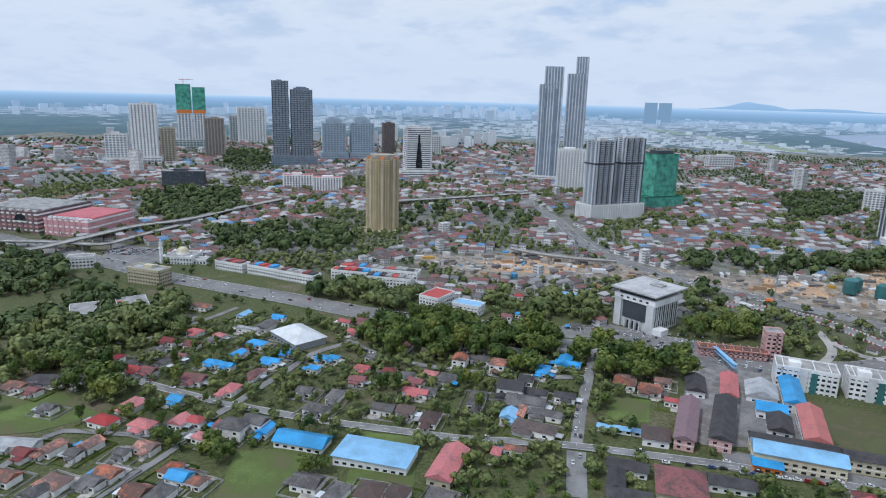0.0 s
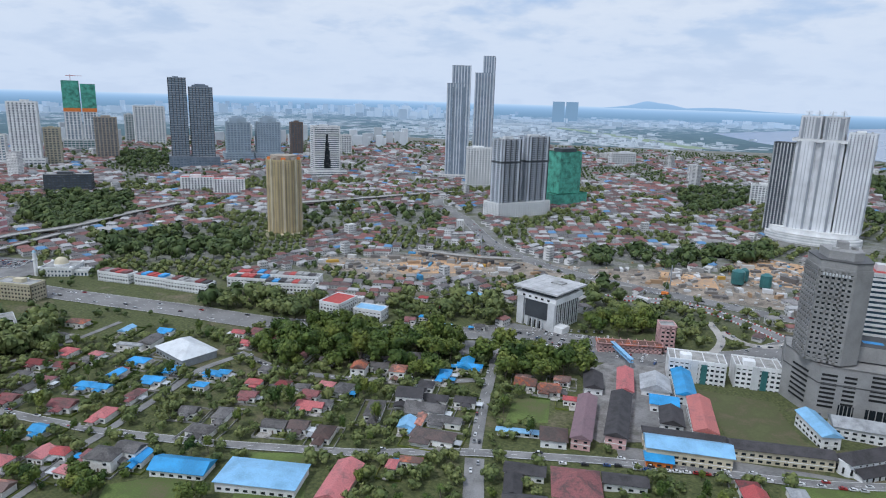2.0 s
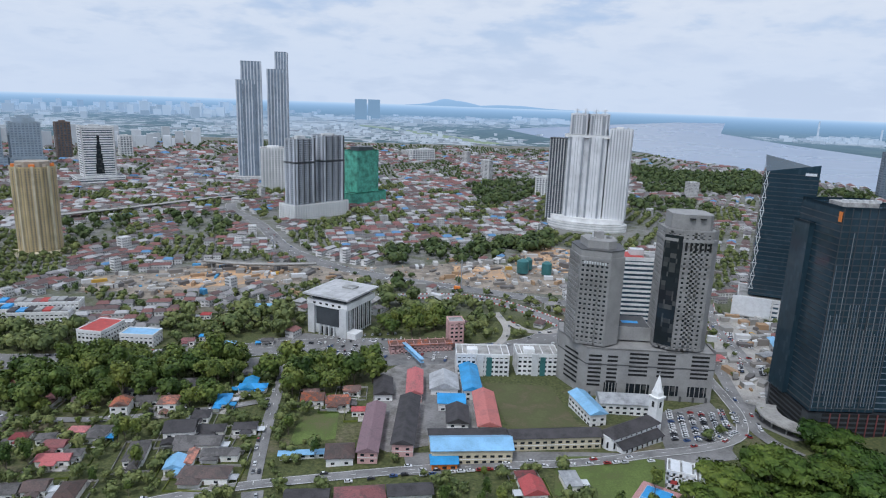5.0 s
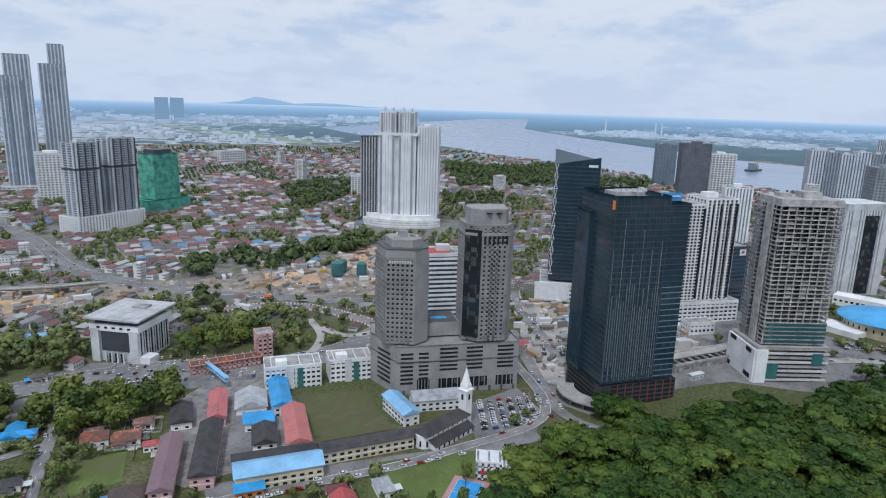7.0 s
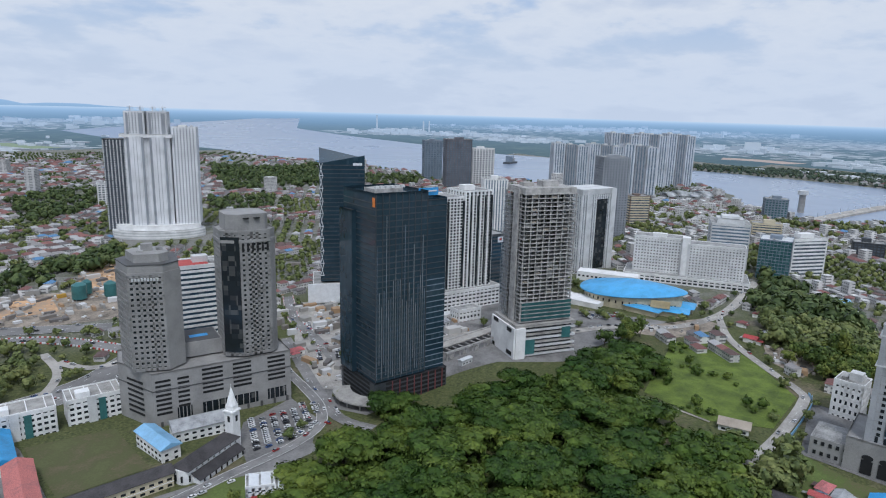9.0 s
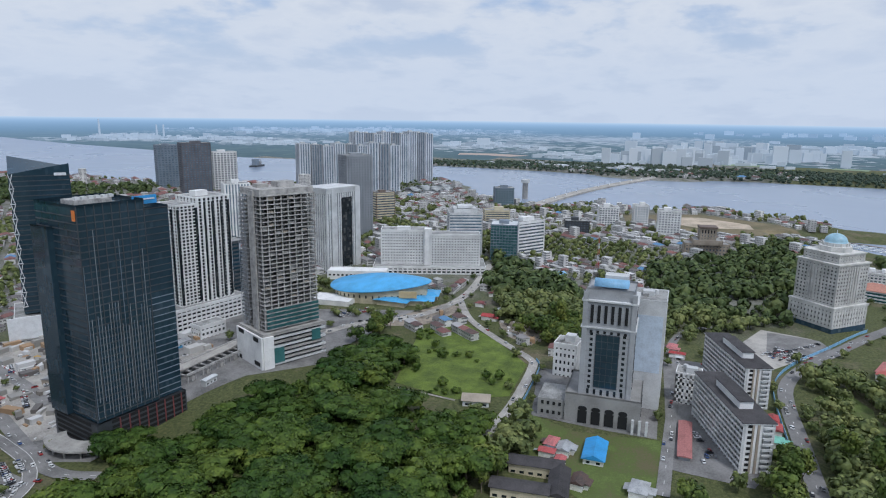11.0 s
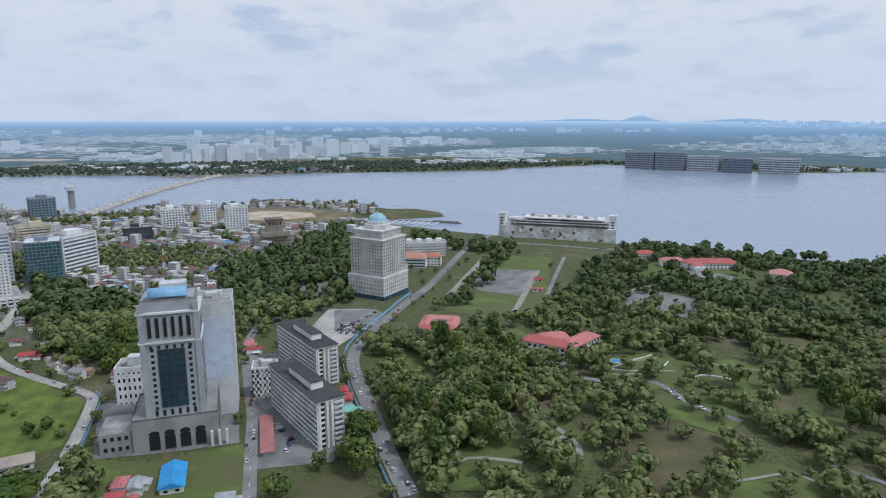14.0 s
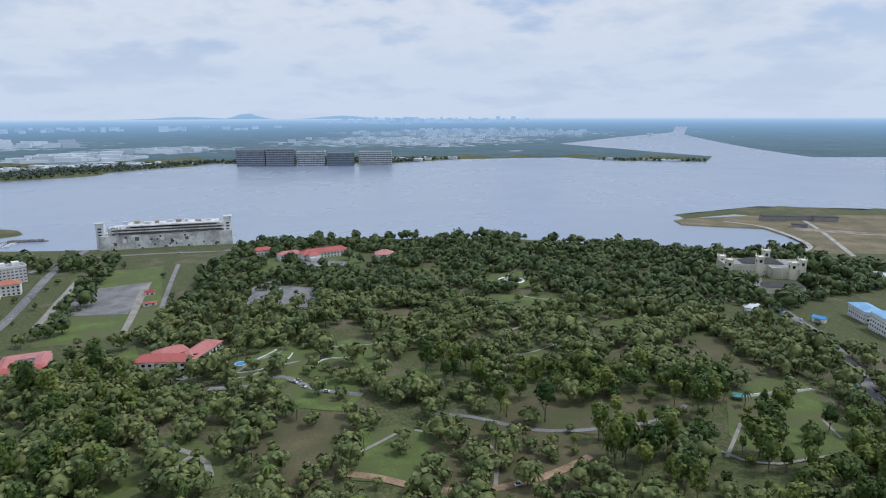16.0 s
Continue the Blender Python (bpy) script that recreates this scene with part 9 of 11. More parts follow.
def winged(name, x, y, rot, label, category, wings, wall, roof, eave):
    """A house of several wings under hipped roofs. wings: x, y, width, depth, turn; arched windows along the front of each."""
    t = thing(name, x, y, gz(x, y), rot, label, category)
    for wx, wy, w, d, turn in wings:
        a = radians(rot)
        KEEP_OFF.append((x + wx * math.cos(a) - wy * math.sin(a), y + wx * math.sin(a) + wy * math.cos(a), max(w, d) * 0.5))
        shell = prism("wall", t, wall, rect(w, d), -3, eave)
        shell.matrix_basis = pose(wx, wy, 0, 0, 0, turn)
        bm = bmesh.new()
        add_hip(bm, w, d, eave + 0.02, min(w, d) * 0.26 + 0.3, 0.9)
        bmesh.ops.recalc_face_normals(bm, faces=bm.faces[:])
        ob = part("roof", bm, roof, t)
        ob.matrix_basis = pose(wx, wy, 0, 0, 0, turn)
        for k in range(max(1, int(eave / 3.6))):
            for j in range(max(2, int(w / 4.4))):
                cube("window", shell, "glass_dark", -w / 2 + (j + 0.5) * w / max(2, int(w / 4.4)), -d / 2 - 0.02, 0.9 + k * 3.7, 2.2, 0.12, 1.9)
        cube("string_course", shell, wall, 0, 0, eave * 0.48, w + 0.4, d + 0.4, 0.3)
    return t


t = winged("mansion", 540, -142, 0, "two-storey cream mansion with red hipped roofs in two wings", "mansion",
           ((10, 12, 40, 14, 230), (10, -12, 40, 14, -54), (22, 4, 22, 14, -92)), "house_wall", "roof_rose", 8)
cube("porch", t, "house_wall", -6, 0, -3, 9, 10, 10, 0)
for s in (-3, 0, 3):
    cube("porch_arch", t, "void", -10.55, s, 0.2, 0.2, 1.9, 4.4)
bm = bmesh.new()
add_hip(bm, 9, 10, 7.02, 2.6, 0.6, -6, 0)
bmesh.ops.recalc_face_normals(bm, faces=bm.faces[:])
part("porch_roof", bm, "roof_rose", t)
winged("courtyard_house", 641, -60, -18, "low courtyard house with faded red hipped roofs", "house",
       ((-15, 0, 30, 9, -90), (13, 0, 30, 9, -90), (-1, -12, 26, 9, 0), (-1, 12, 26, 9, 0)), "house_wall", "roof_rose", 5)
t = winged("palace", 822, -440, -100, "white palace with wide red hipped roofs and a gabled portico", "palace",
           ((0, 0, 66, 18, 0), (-22, -10, 13, 20, 0), (-44, 12, 30, 14, 0)), "white_wall", "roof_rose", 8)
cube("portico", t, "white_wall", -22, -21, -3, 12, 4, 9)
for k in range(4):
    cyl("portico_column", t, "white_wall", -26.5 + k * 3, -24, -3, 0.6, 9, 10)
winged("guest_house", 903, -392, -100, "white house with red hipped roof on the shore", "house", ((0, 0, 28, 14, 0),), "white_wall", "roof_rose", 6)
patch("forecourt", [(800, -378), (772, -398), (752, -430), (775, -440), (798, -425), (812, -398)], "asphalt", "dark asphalt forecourt of the palace", 0.5)
patch("lawn", [(870, -330), (800, -330), (720, -400), (735, -440), (770, -470), (810, -490), (850, -470), (880, -400)], "lawn", "mown lawns before the palace", 0.3)
winged("guest_house", 760, -494, -126, "white house with red pyramid roof on the shore", "house", ((0, 0, 24, 20, 0),), "white_wall", "roof_rose", 5)
winged("garden_hut", 685, -200, -110, "small hut with red hipped roof", "hut", ((0, 0, 14, 10, 0), (10, 6, 8, 7, 0)), "house_wall", "roof_red", 3.6)
winged("garden_hut", 800, -205, -110, "small hut with red hipped roof", "hut", ((0, 0, 9, 7, 0),), "house_wall", "roof_red", 3.4)
winged("grandstand", 757, -190, -110, "small red-roofed stand beside the parade square", "stand", ((0, 0, 12, 5, 0),), "house_wall", "roof_red", 3.2)
t = winged("office_building", 909, -80, -105, "white and teal office with broad orange-red roofs", "office building", ((-8, 0, 34, 26, 0), (16, 8, 22, 16, 0)), "white_wall", "roof_orange_clean", 12)
for k in range(3):
    cube("window_band", t, "glass_teal", -8, -13.1, 1.4 + k * 3.7, 32, 0.25, 1.7)
hotel_block = flats(973, -96, 58, 22, -90, 6, "long white hotel block with rooftop sheds by the shore", name="hotel_block")
for k in range(4):
    cube("roof_shed", hotel_block, "white_wall", -22 + k * 14, 2, 19.9, 7, 8, 4)


def fountain():
    t = thing("fountain", 553, -510, gz(553, -510) + 0.3, 0, "round stone fountain with white ring terrace and pavilion", "fountain")
    KEEP_OFF.append((553, -510, 16))
    cyl("ring_terrace", t, "white_wall", 0, 0, 0, 15, 0.5, 32)
    cyl("lawn_ring", t, "lawn", 0, 0, 0.5, 12, 0.12, 32)
    cyl("basin", t, "white_wall", 0, 0, 0.5, 8.5, 1.2, 28)
    cyl("water", t, "pale_wall", 0, 0, 1.7, 7.6, 0.06, 28)
    for k in range(8):
        cyl("column", t, "white_wall", 4.6 * math.cos(k * 0.785), 4.6 * math.sin(k * 0.785), 1.6, 0.4, 4.2, 8)
    cyl("canopy", t, "pale_wall", 0, 0, 5.8, 6, 1.8, 24, 1.2)


fountain()


def garden_walls():
    """Low white winding walls of the ornamental garden, the small pool beside them, and a shelter."""
    for n, line in enumerate((((500, -150), (492, -165), (489, -182), (496, -196), (505, -205)), ((509, -170), (513, -186), (520, -200)), ((470, -200), (478, -215), (470, -232)), ((250, -375), (241, -392), (232, -408), (222, -424)))):
        curve = resample(line, 2.5)
        t = thing("garden_wall", curve[0].x, curve[0].y, 0, 0, "low white winding garden wall", "wall", "garden walls")
        bm = bmesh.new()
        rows = []
        for i, p in enumerate(curve):
            d = (curve[min(i + 1, len(curve) - 1)] - curve[max(i - 1, 0)]).normalized()
            q = p - curve[0]
            z = gz(p.x, p.y)
            rows.append([bm.verts.new((q.x - d.y * s, q.y + d.x * s, z + h)) for s, h in ((-0.35, -0.5), (-0.35, 1.1), (0.35, 1.1), (0.35, -0.5))])
        for u, v in zip(rows, rows[1:]):
            for k in range(3):
                bm.faces.new((u[k], v[k], v[k + 1], u[k + 1]))
        bmesh.ops.recalc_face_normals(bm, faces=bm.faces[:])
        part("coping", bm, "white_wall", t)
    t = thing("garden_pool", 511, -167, gz(511, -167) + 0.3, 20, "small blue pool on the garden terrace", "pool")
    cyl("pool_rim", t, "white_wall", 0, 0, -0.4, 4.2, 0.9, 20)
    cyl("pool_water", t, "blue_roof", 0, 0, 0.5, 3.6, 0.06, 20)
    t = thing("garden_shelter", 248, -372, gz(248, -372), 30, "small open shelter with teal roof beside the path", "shelter")
    KEEP_OFF.append((248, -372, 7))
    for sx in (-2.4, 2.4):
        for sy in (-2.4, 2.4):
            cube("post", t, "steel", sx, sy, -0.5, 0.25, 0.25, 3.3)
    bm = bmesh.new()
    add_hip(bm, 6, 6, 2.8, 1.6, 0.5)
    bmesh.ops.recalc_face_normals(bm, faces=bm.faces[:])
    part("roof", bm, "roof_teal", t)
    # clipped shrubs in rows on the terraces
    for j in range(3):
        for k in range(8):
            u, v = 666 - 9.0 * k + 5 * j, -428 - 7.5 * k - 14 * j
            plant(BUSH, "bush", u, v, 1.3, random.Random(j * 9 + k), group="clipped shrubs")


paint("roof_teal", (0.08, 0.3, 0.3), 0.6, 0.12, 0.2, 1.5)
garden_walls()

# ---- woods, gardens and the spread of the town ----
BUILT = [(o.location.x, o.location.y) for o in scene.objects if o.type == "EMPTY"]
for bx, by, br in ((228, 465, 66), (334, 401, 36), (334, 401, 40), (464, 381, 38), (420, 607, 40), (470, 124, 30), (470, 52, 18), (450, 43, 16), (492, 63, 16), (560, 54, 18), (535, 43, 16), (585, 66, 16),
                   (764, -15, 34), (2, 592, 36), (640, 398, 56), (600, 432, 26), (1098, -338, 70), (1080, 118, 34), (497, 512, 46), (786, 420, 70), (738, 536, 34), (394, 1058, 80), (-92, 1138, 60),
                   (546, -140, 28), (560, -128, 22), (616, -52, 26), (190, 379, 24), (386, -778, 60), (330, -690, 26), (355, -735, 26), (833, -453, 40), (800, -420, 30), (770, -480, 30), (-270, 435, 26), (372, 130, 26), (507, 108, 22), (700, 470, 40), (139, 432, 40), (-600, 1513, 60)):
    KEEP_OFF.append((bx, by, br))
OFF = np.array(KEEP_OFF)


def clear(x, y, gap=3.0, road_gap=3.0):
    """Whether a spot is free of buildings and roads."""
    if (np.hypot(OFF[:, 0] - x, OFF[:, 1] - y) < OFF[:, 2] + gap).any():
        return False
    return not near_road(x, y, road_gap)


ROAD_POINTS = np.array([(px, py, half) for line, half in LANES for px, py in line])


def near_road(x, y, gap):
    return bool((np.hypot(ROAD_POINTS[:, 0] - x, ROAD_POINTS[:, 1] - y) < ROAD_POINTS[:, 2] + gap).any())


def spots(outline, gap, rng):
    """Jittered spots inside an outline."""
    poly = np.array(outline, float)
    lo, hi = poly.min(0), poly.max(0)
    out = []
    for j, y in enumerate(np.arange(lo[1], hi[1], gap * 0.87)):
        for x in np.arange(lo[0] + (j % 2) * gap / 2, hi[0], gap):
            j_ = 0.33 if gap < 19 else 0.75
            px, py = x + rng.uniform(-j_, j_) * gap, y + rng.uniform(-j_, j_) * gap
            if inside(poly, np.array([px]), np.array([py]))[0]:
                out.append((px, py))
    return out


def with_trunk(arrays, rise, r=0.35):
    """The crown lifted onto a plain trunk."""
    verts, faces = arrays
    verts = [(x, y, z + rise) for x, y, z in verts]
    b = len(verts)
    for z, q in ((-1.0, r), (rise + 2.5, r * 0.6)):
        verts += [(q * math.cos(a * 2.094), q * math.sin(a * 2.094), z) for a in range(3)]
    return verts, faces + [(b + k, b + (k + 1) % 3, b + 3 + (k + 1) % 3, b + 3 + k) for k in range(3)]


LUMPS = [with_trunk(crown_arrays(60 + k, r=5.6, h=9.0, spread=0.72, flat=0.9, arms=4, tufts=4, leaves=5, leaf=1.5, core=0.86), 1.2) for k in range(6)]
MIDS = [with_trunk(crown_arrays(80 + k, r=5.4, h=8.0, spread=0.7, flat=0.85, arms=1, tufts=4, leaves=3, leaf=2.2, core=0.92), 1.0) for k in range(6)]
SMALL = [crown_arrays(70 + k, r=5.0, h=7.5, spread=0.7, flat=0.8, arms=1, tufts=2, leaves=2, leaf=3.0, core=0.95) for k in range(4)]
PACKED = {}


def packed(template):
    """A template as arrays: verts, loop corners, corners per face."""
    key = id(template)
    if key not in PACKED:
        v, f = template
        PACKED[key] = (np.array(v, float), np.array([i for q in f for i in q]), np.array([len(q) for q in f]))
    return PACKED[key]


def mass(name, places, templates, material, label, category):
    """Many crowns joined into one mesh. places: x, y, z, size."""
    rng = random.Random(len(places))
    verts, corners, counts, base = [], [], [], 0
    for x, y, z, size in places:
        v, loop, count = packed(templates[rng.randrange(len(templates))])
        t = rng.uniform(0, 6.283)
        c, s = math.cos(t) * size, math.sin(t) * size
        verts.append(np.stack([v[:, 0] * c - v[:, 1] * s + x, v[:, 0] * s + v[:, 1] * c + y, v[:, 2] * size * rng.uniform(0.8, 1.2) + z], 1))
        corners.append(loop + base)
        counts.append(count)
        base += len(v)
    verts, corners, counts = np.concatenate(verts), np.concatenate(corners), np.concatenate(counts)
    mesh = bpy.data.meshes.new(name)
    mesh.vertices.add(len(verts))
    mesh.vertices.foreach_set("co", verts.ravel())
    mesh.loops.add(len(corners))
    mesh.loops.foreach_set("vertex_index", corners)
    mesh.polygons.add(len(counts))
    mesh.polygons.foreach_set("loop_start", np.concatenate([[0], np.cumsum(counts)[:-1]]))
    mesh.update(calc_edges=True)
    return tagged(link_mesh(name, mesh, material), label, category, kind="stuff")


COUNTS = {}


def grow_one(kinds, name, x, y, size, rng, group, thick, most=290):
    """A tree of its own while there are few of its kind, else one of the joined wood."""
    if COUNTS.get(name, 0) < most:
        COUNTS[name] = COUNTS.get(name, 0) + 1
        plant(kinds, name, x, y, size, rng, group=group)
    else:
        thick.append((x, y, gz(x, y) + 0.4, size * (0.4 if name == "bush" else 0.95)))


def grow():
    rng = random.Random(42)
    thick = []
    for outline, gap, kind in WOODS:
        for x, y in spots(outline, gap, rng):
            if kind == "rain":
                if clear(x, y, 1.0, 2.0):
                    grow_one(RAIN, "rain_tree", x, y, rng.uniform(0.75, 1.15), rng, "rain tree wood", thick)
            elif kind == "broad" and math.hypot(x - 90, y - 40) < 560:
                if clear(x, y, 0.5, 2.0) and not paved_here(x, y) and not (open_here(x, y) and rng.random() < 0.65):
                    k = rng.random()
                    grow_one(BROAD if k < 0.8 else TALL, "tree" if k < 0.8 else "tall_tree", x, y, rng.uniform(0.9, 1.7), rng, "trees", thick, 150 if k < 0.8 else 60)
            elif clear(x, y, 0.0, 2.0) and not paved_here(x, y) and noise.noise(Vector((x * 0.017, y * 0.017, 6.0))) < 0.3:
                thick.append((x, y, gz(x, y) + 0.6, rng.choice((0.6, 0.9, 1.2, 1.5, 1.9)) * rng.uniform(0.9, 1.1)))
    # lower trees and scrub below the rain trees
    under = []
    for outline, gap, kind in WOODS:
        if kind == "rain":
            under += [(x, y, gz(x, y) - 0.8, rng.uniform(0.55, 0.85)) for x, y in spots(outline, 8.5, rng) if clear(x, y, 0.5, 2.0)]
    mass("understorey", under, LUMPS, "leaf_rain", "dense green undergrowth below the rain trees", "trees")
    # the park on its hill
    park = [(100, -60), (190, -40), (300, -40), (380, -30), (440, -20), (520, -50), (600, -90), (700, -190), (840, -280), (990, -420), (900, -540), (760, -700), (560, -830), (440, -820), (300, -560), (160, -480), (60, -300)]
    for x, y in spots(park, 11.0, rng):
        far = math.hypot(x - 100, y - 25)
        bare = open_here(x, y)
        glade = noise.noise(Vector((x * 0.02, y * 0.02, 3.0))) > 0.16
        if rng.random() < (0.6 if bare and far < 430 else 0.88 if bare else 0.72 if glade else 0.12) or not clear(x, y, 1.0, 0.5):
            continue
        if far < 430:
            k = rng.random()
            grow_one(BROAD if k < 0.5 else TALL if k < 0.95 else PALM, "tree" if k < 0.5 else "tall_tree" if k < 0.95 else "palm", x, y, rng.choice((0.5, 0.7, 0.9, 1.0, 1.15, 1.3, 1.5)) * rng.uniform(0.9, 1.1), rng, "park trees", thick, 235 if k < 0.5 else 170)
        else:
            thick.append((x, y, gz(x, y) + 0.6, rng.choice((0.6, 0.9, 1.1, 1.3, 1.6)) * rng.uniform(0.9, 1.1)))
    # scattered trees of the gardens
    gardens = [(-430, 260), (-330, 250), (60, 270), (180, 300), (180, 345), (20, 350), (-20, 470), (-60, 510), (-240, 500), (-400, 420), (-470, 320)]
    for x, y in spots(gardens, 8.0, rng):
        if rng.random() < 0.62 and clear(x, y, 0.5, 1.0) and not open_here(x, y):
            k = rng.random()
            grow_one(BROAD if k < 0.5 else TALL if k < 0.6 else PALM if k < 0.72 else BUSH, "tree" if k < 0.5 else "tall_tree" if k < 0.6 else "palm" if k < 0.72 else "bush", x, y,
                     rng.uniform(0.45, 0.95) if k < 0.72 else rng.uniform(0.8, 1.6), rng, "garden trees", thick, 265 if k < 0.6 else 50)
    # gardens and verges in the middle distance
    for outline, gap, chance in (([(380, -10), (480, -10), (640, 20), (760, 60), (700, 120), (560, 160), (420, 200), (400, 100)], 17, 0.4),
                                 ([(640, -100), (900, -60), (960, -230), (760, -300), (640, -180)], 16, 0.25),
                                 ([(-20, 480), (40, 520), (240, 560), (300, 640), (60, 700), (-60, 620)], 15, 0.4),
                                 ([(-900, 480), (-560, 400), (-60, 560), (20, 620), (-60, 760), (-400, 760), (-900, 700)], 17, 0.35)):
        for x, y in spots(outline, gap, rng):
            if rng.random() < chance and clear(x, y, 1.0, 2.0) and not open_here(x, y):
                thick.append((x, y, gz(x, y) + 0.8, rng.uniform(0.5, 1.0)))
    for line, half in LANES:
        if 3.2 < half < 12:
            for i in range(1, len(line) - 1, 2):
                (x, y), (u, v) = line[i], line[i + 1]
                n, s = math.hypot(u - x, v - y), rng.choice((-1, 1)) * (half + rng.uniform(2.5, 5))
                px, py = x - (v - y) / n * s, y + (u - x) / n * s
                if math.hypot(px - 90, py - 40) < 760 and rng.random() < 0.45 and clear(px, py, 1.5, 1.5):
                    thick.append((px, py, gz(px, py) + 0.4, rng.uniform(0.4, 0.85)))
    near = [p for p in thick if math.hypot(p[0] - 90, p[1] - 40) < 640]
    mass("woodland", near, LUMPS, "leaf_far", "dense dark green tree crowns of the woods", "trees")
    scrub = [(x, y, gz(x, y) - 0.6, rng.uniform(0.25, 0.8)) for x, y in spots([(567, 311), (597, 278), (568, 238), (527, 196), (466, 187), (443, 218), (448, 266)], 9.0, rng) if noise.noise(Vector((x * 0.03, y * 0.03, 8.0))) > 0.12]
    mass("scrub", scrub, LUMPS, "leaf_rain", "low green scrub on the overgrown field", "bushes")
    mass("woodland", [p for p in thick if math.hypot(p[0] - 90, p[1] - 40) >= 640], MIDS, "leaf_far", "dense dark green tree crowns further off", "trees")


def open_here(x, y):
    """Whether a spot lies in a clearing, on a square or on a drive."""
    return any(p[:, 0].min() < x < p[:, 0].max() and inside(p, np.array([x]), np.array([y]))[0] for _, p in PATCHES)


def paved_here(x, y):
    return any(p[:, 0].min() < x < p[:, 0].max() and inside(p, np.array([x]), np.array([y]))[0] for name, p in PATCHES if name in ("car_park", "school_yard", "street_apron"))


grow()

# ---- the wide low town ----
paint("town_wall", (0.6, 0.59, 0.575), 0.85, 0.14, 0.08, 1.0, island=0.22, storeys=True)
paint("town_flat", (0.46, 0.46, 0.45), 0.85, 0.2, 0.1, 0.8, island=0.4)


def town_roof_material():
    m = bpy.data.materials.new("town_roof")
    m.use_nodes = True
    n = Nodes(m.node_tree)
    geo = m.node_tree.nodes.new("ShaderNodeNewGeometry")
    shader = m.node_tree.nodes["Principled BSDF"]
    pick = n.ramp(geo.outputs["Random Per Island"], (0.0, (0.2, 0.075, 0.065)), (0.2, (0.11, 0.06, 0.055)), (0.4, (0.26, 0.1, 0.085)), (0.52, (0.14, 0.13, 0.13)), (0.66, (0.3, 0.29, 0.285)), (0.8, (0.48, 0.48, 0.48)), (0.96, (0.1, 0.27, 0.5)))
    m.node_tree.nodes["Color Ramp"].color_ramp.interpolation = "CONSTANT"
    grain = n.noise(geo.outputs["Position"], 0.8, 3.0)
    n.link(n.mix(0.25, pick, n.ramp(grain, (0.3, (0.08, 0.075, 0.075)), (0.7, (0.26, 0.23, 0.22)))), shader.inputs["Base Color"])
    shader.inputs["Roughness"].default_value = 0.85
    MATS["town_roof"] = m


town_roof_material()


def town():
    """Low houses and blocks, too many and too far to tell apart: walls, roofs and street trees as three joined meshes."""
    rng = np.random.default_rng(5)
    r2 = random.Random(6)
    walls, wall_faces, roofs, roof_faces, flats_, flat_faces, trees, tiny = [], [], [], [], [], [], [], []
    woods = [np.array(w[0], float) for w in WOODS]
    rows = []
    # (ring from, to, spacing)
    cells = []
    tilt = radians(9), radians(58)
    for lo, hi, gap in ((520, 900, 15.0), (900, 1500, 19.0), (1500, 2200, 27.0), (2200, 3000, 36.0)):
        for y in np.arange(-3100, 3100, gap):
            for x in np.arange(-3100, 3100, gap * 0.72):
                for q, a in enumerate(tilt):
                    u, v = x * math.cos(a) - y * math.sin(a), x * math.sin(a) + y * math.cos(a)
                    if lo <= math.hypot(u - 60, v - 35) < hi and (noise.noise(Vector((u * 0.0035, v * 0.0035, 1.0))) > -0.05) == bool(q):
                        cells.append((u, v, gap, lo, hi))
    c = np.array(cells)
    dist = np.hypot(c[:, 0] - 60, c[:, 1] - 35)
    ok = (dist >= c[:, 3]) & (dist < c[:, 4])
    # only the side of the land that is the town's: north and east
    ok &= (c[:, 1] > 560 - 0.1 * c[:, 0]) | ((c[:, 0] > 560) & (c[:, 1] > 150)) | ((c[:, 0] > 880) & (c[:, 1] > -60))
    c = c[ok]
    ok = ~inside(STRAIT, c[:, 0], c[:, 1]) & (edge_distance(STRAIT, c[:, 0], c[:, 1]) > 25)
    for w in woods:
        ok &= ~inside(w, c[:, 0], c[:, 1])
    for bx, by, br in OFF:
        ok &= np.hypot(c[:, 0] - bx, c[:, 1] - by) > br + 6
    for bx, by in BUILT:
        ok &= np.hypot(c[:, 0] - bx, c[:, 1] - by) > 24
    for px, py, half in ROAD_POINTS[::2]:
        ok &= np.hypot(c[:, 0] - px, c[:, 1] - py) > half + 9
    bare = [np.array([(v.co.x, v.co.y) for v in o.data.vertices]) for o in scene.objects if o.name.split(".")[0] in ("earthworks", "building_ground", "works_yard", "paved_yard", "car_park", "sand_flat")]
    cells_bare = {(int(a // 14), int(b // 14)) for pts in bare for a, b in pts}
    c = c[ok]
    zz = ground_z(c[:, 0], c[:, 1])
    for (x, y, gap, lo, hi), z in zip(c, zz):
        if (int(x // 14), int(y // 14)) in cells_bare:
            continue
        zone = noise.noise(Vector((x * 0.0035, y * 0.0035, 1.0)))
        fine = noise.noise(Vector((x * 0.011, y * 0.011, 7.0)))
        px, py = x, y
        old_town = x > 780 and y < 900
        if fine > (0.24 if old_town else 0.16) or zone > 0.3 or r2.random() < (0.16 if not old_town else 0.28) or (lo > 2000 and r2.random() < (math.hypot(x, y) - 2100) / 900):
            if r2.random() < 0.9:
                (trees if lo < 1200 else tiny).append((px, py, z + 0.5, r2.uniform(0.6, 1.1) * min(1.25, gap / 15)))
            continue
        turn = tilt[1] if zone > -0.05 else tilt[0]
        w, d, h = gap * r2.choice((0.72, 0.72, 0.6)), gap * r2.uniform(0.5, 0.64), r2.choice((4.0, 6.5, 6.5)) + r2.uniform(0, 0.4)
        flat = r2.random() < (0.6 if old_town else 0.04)
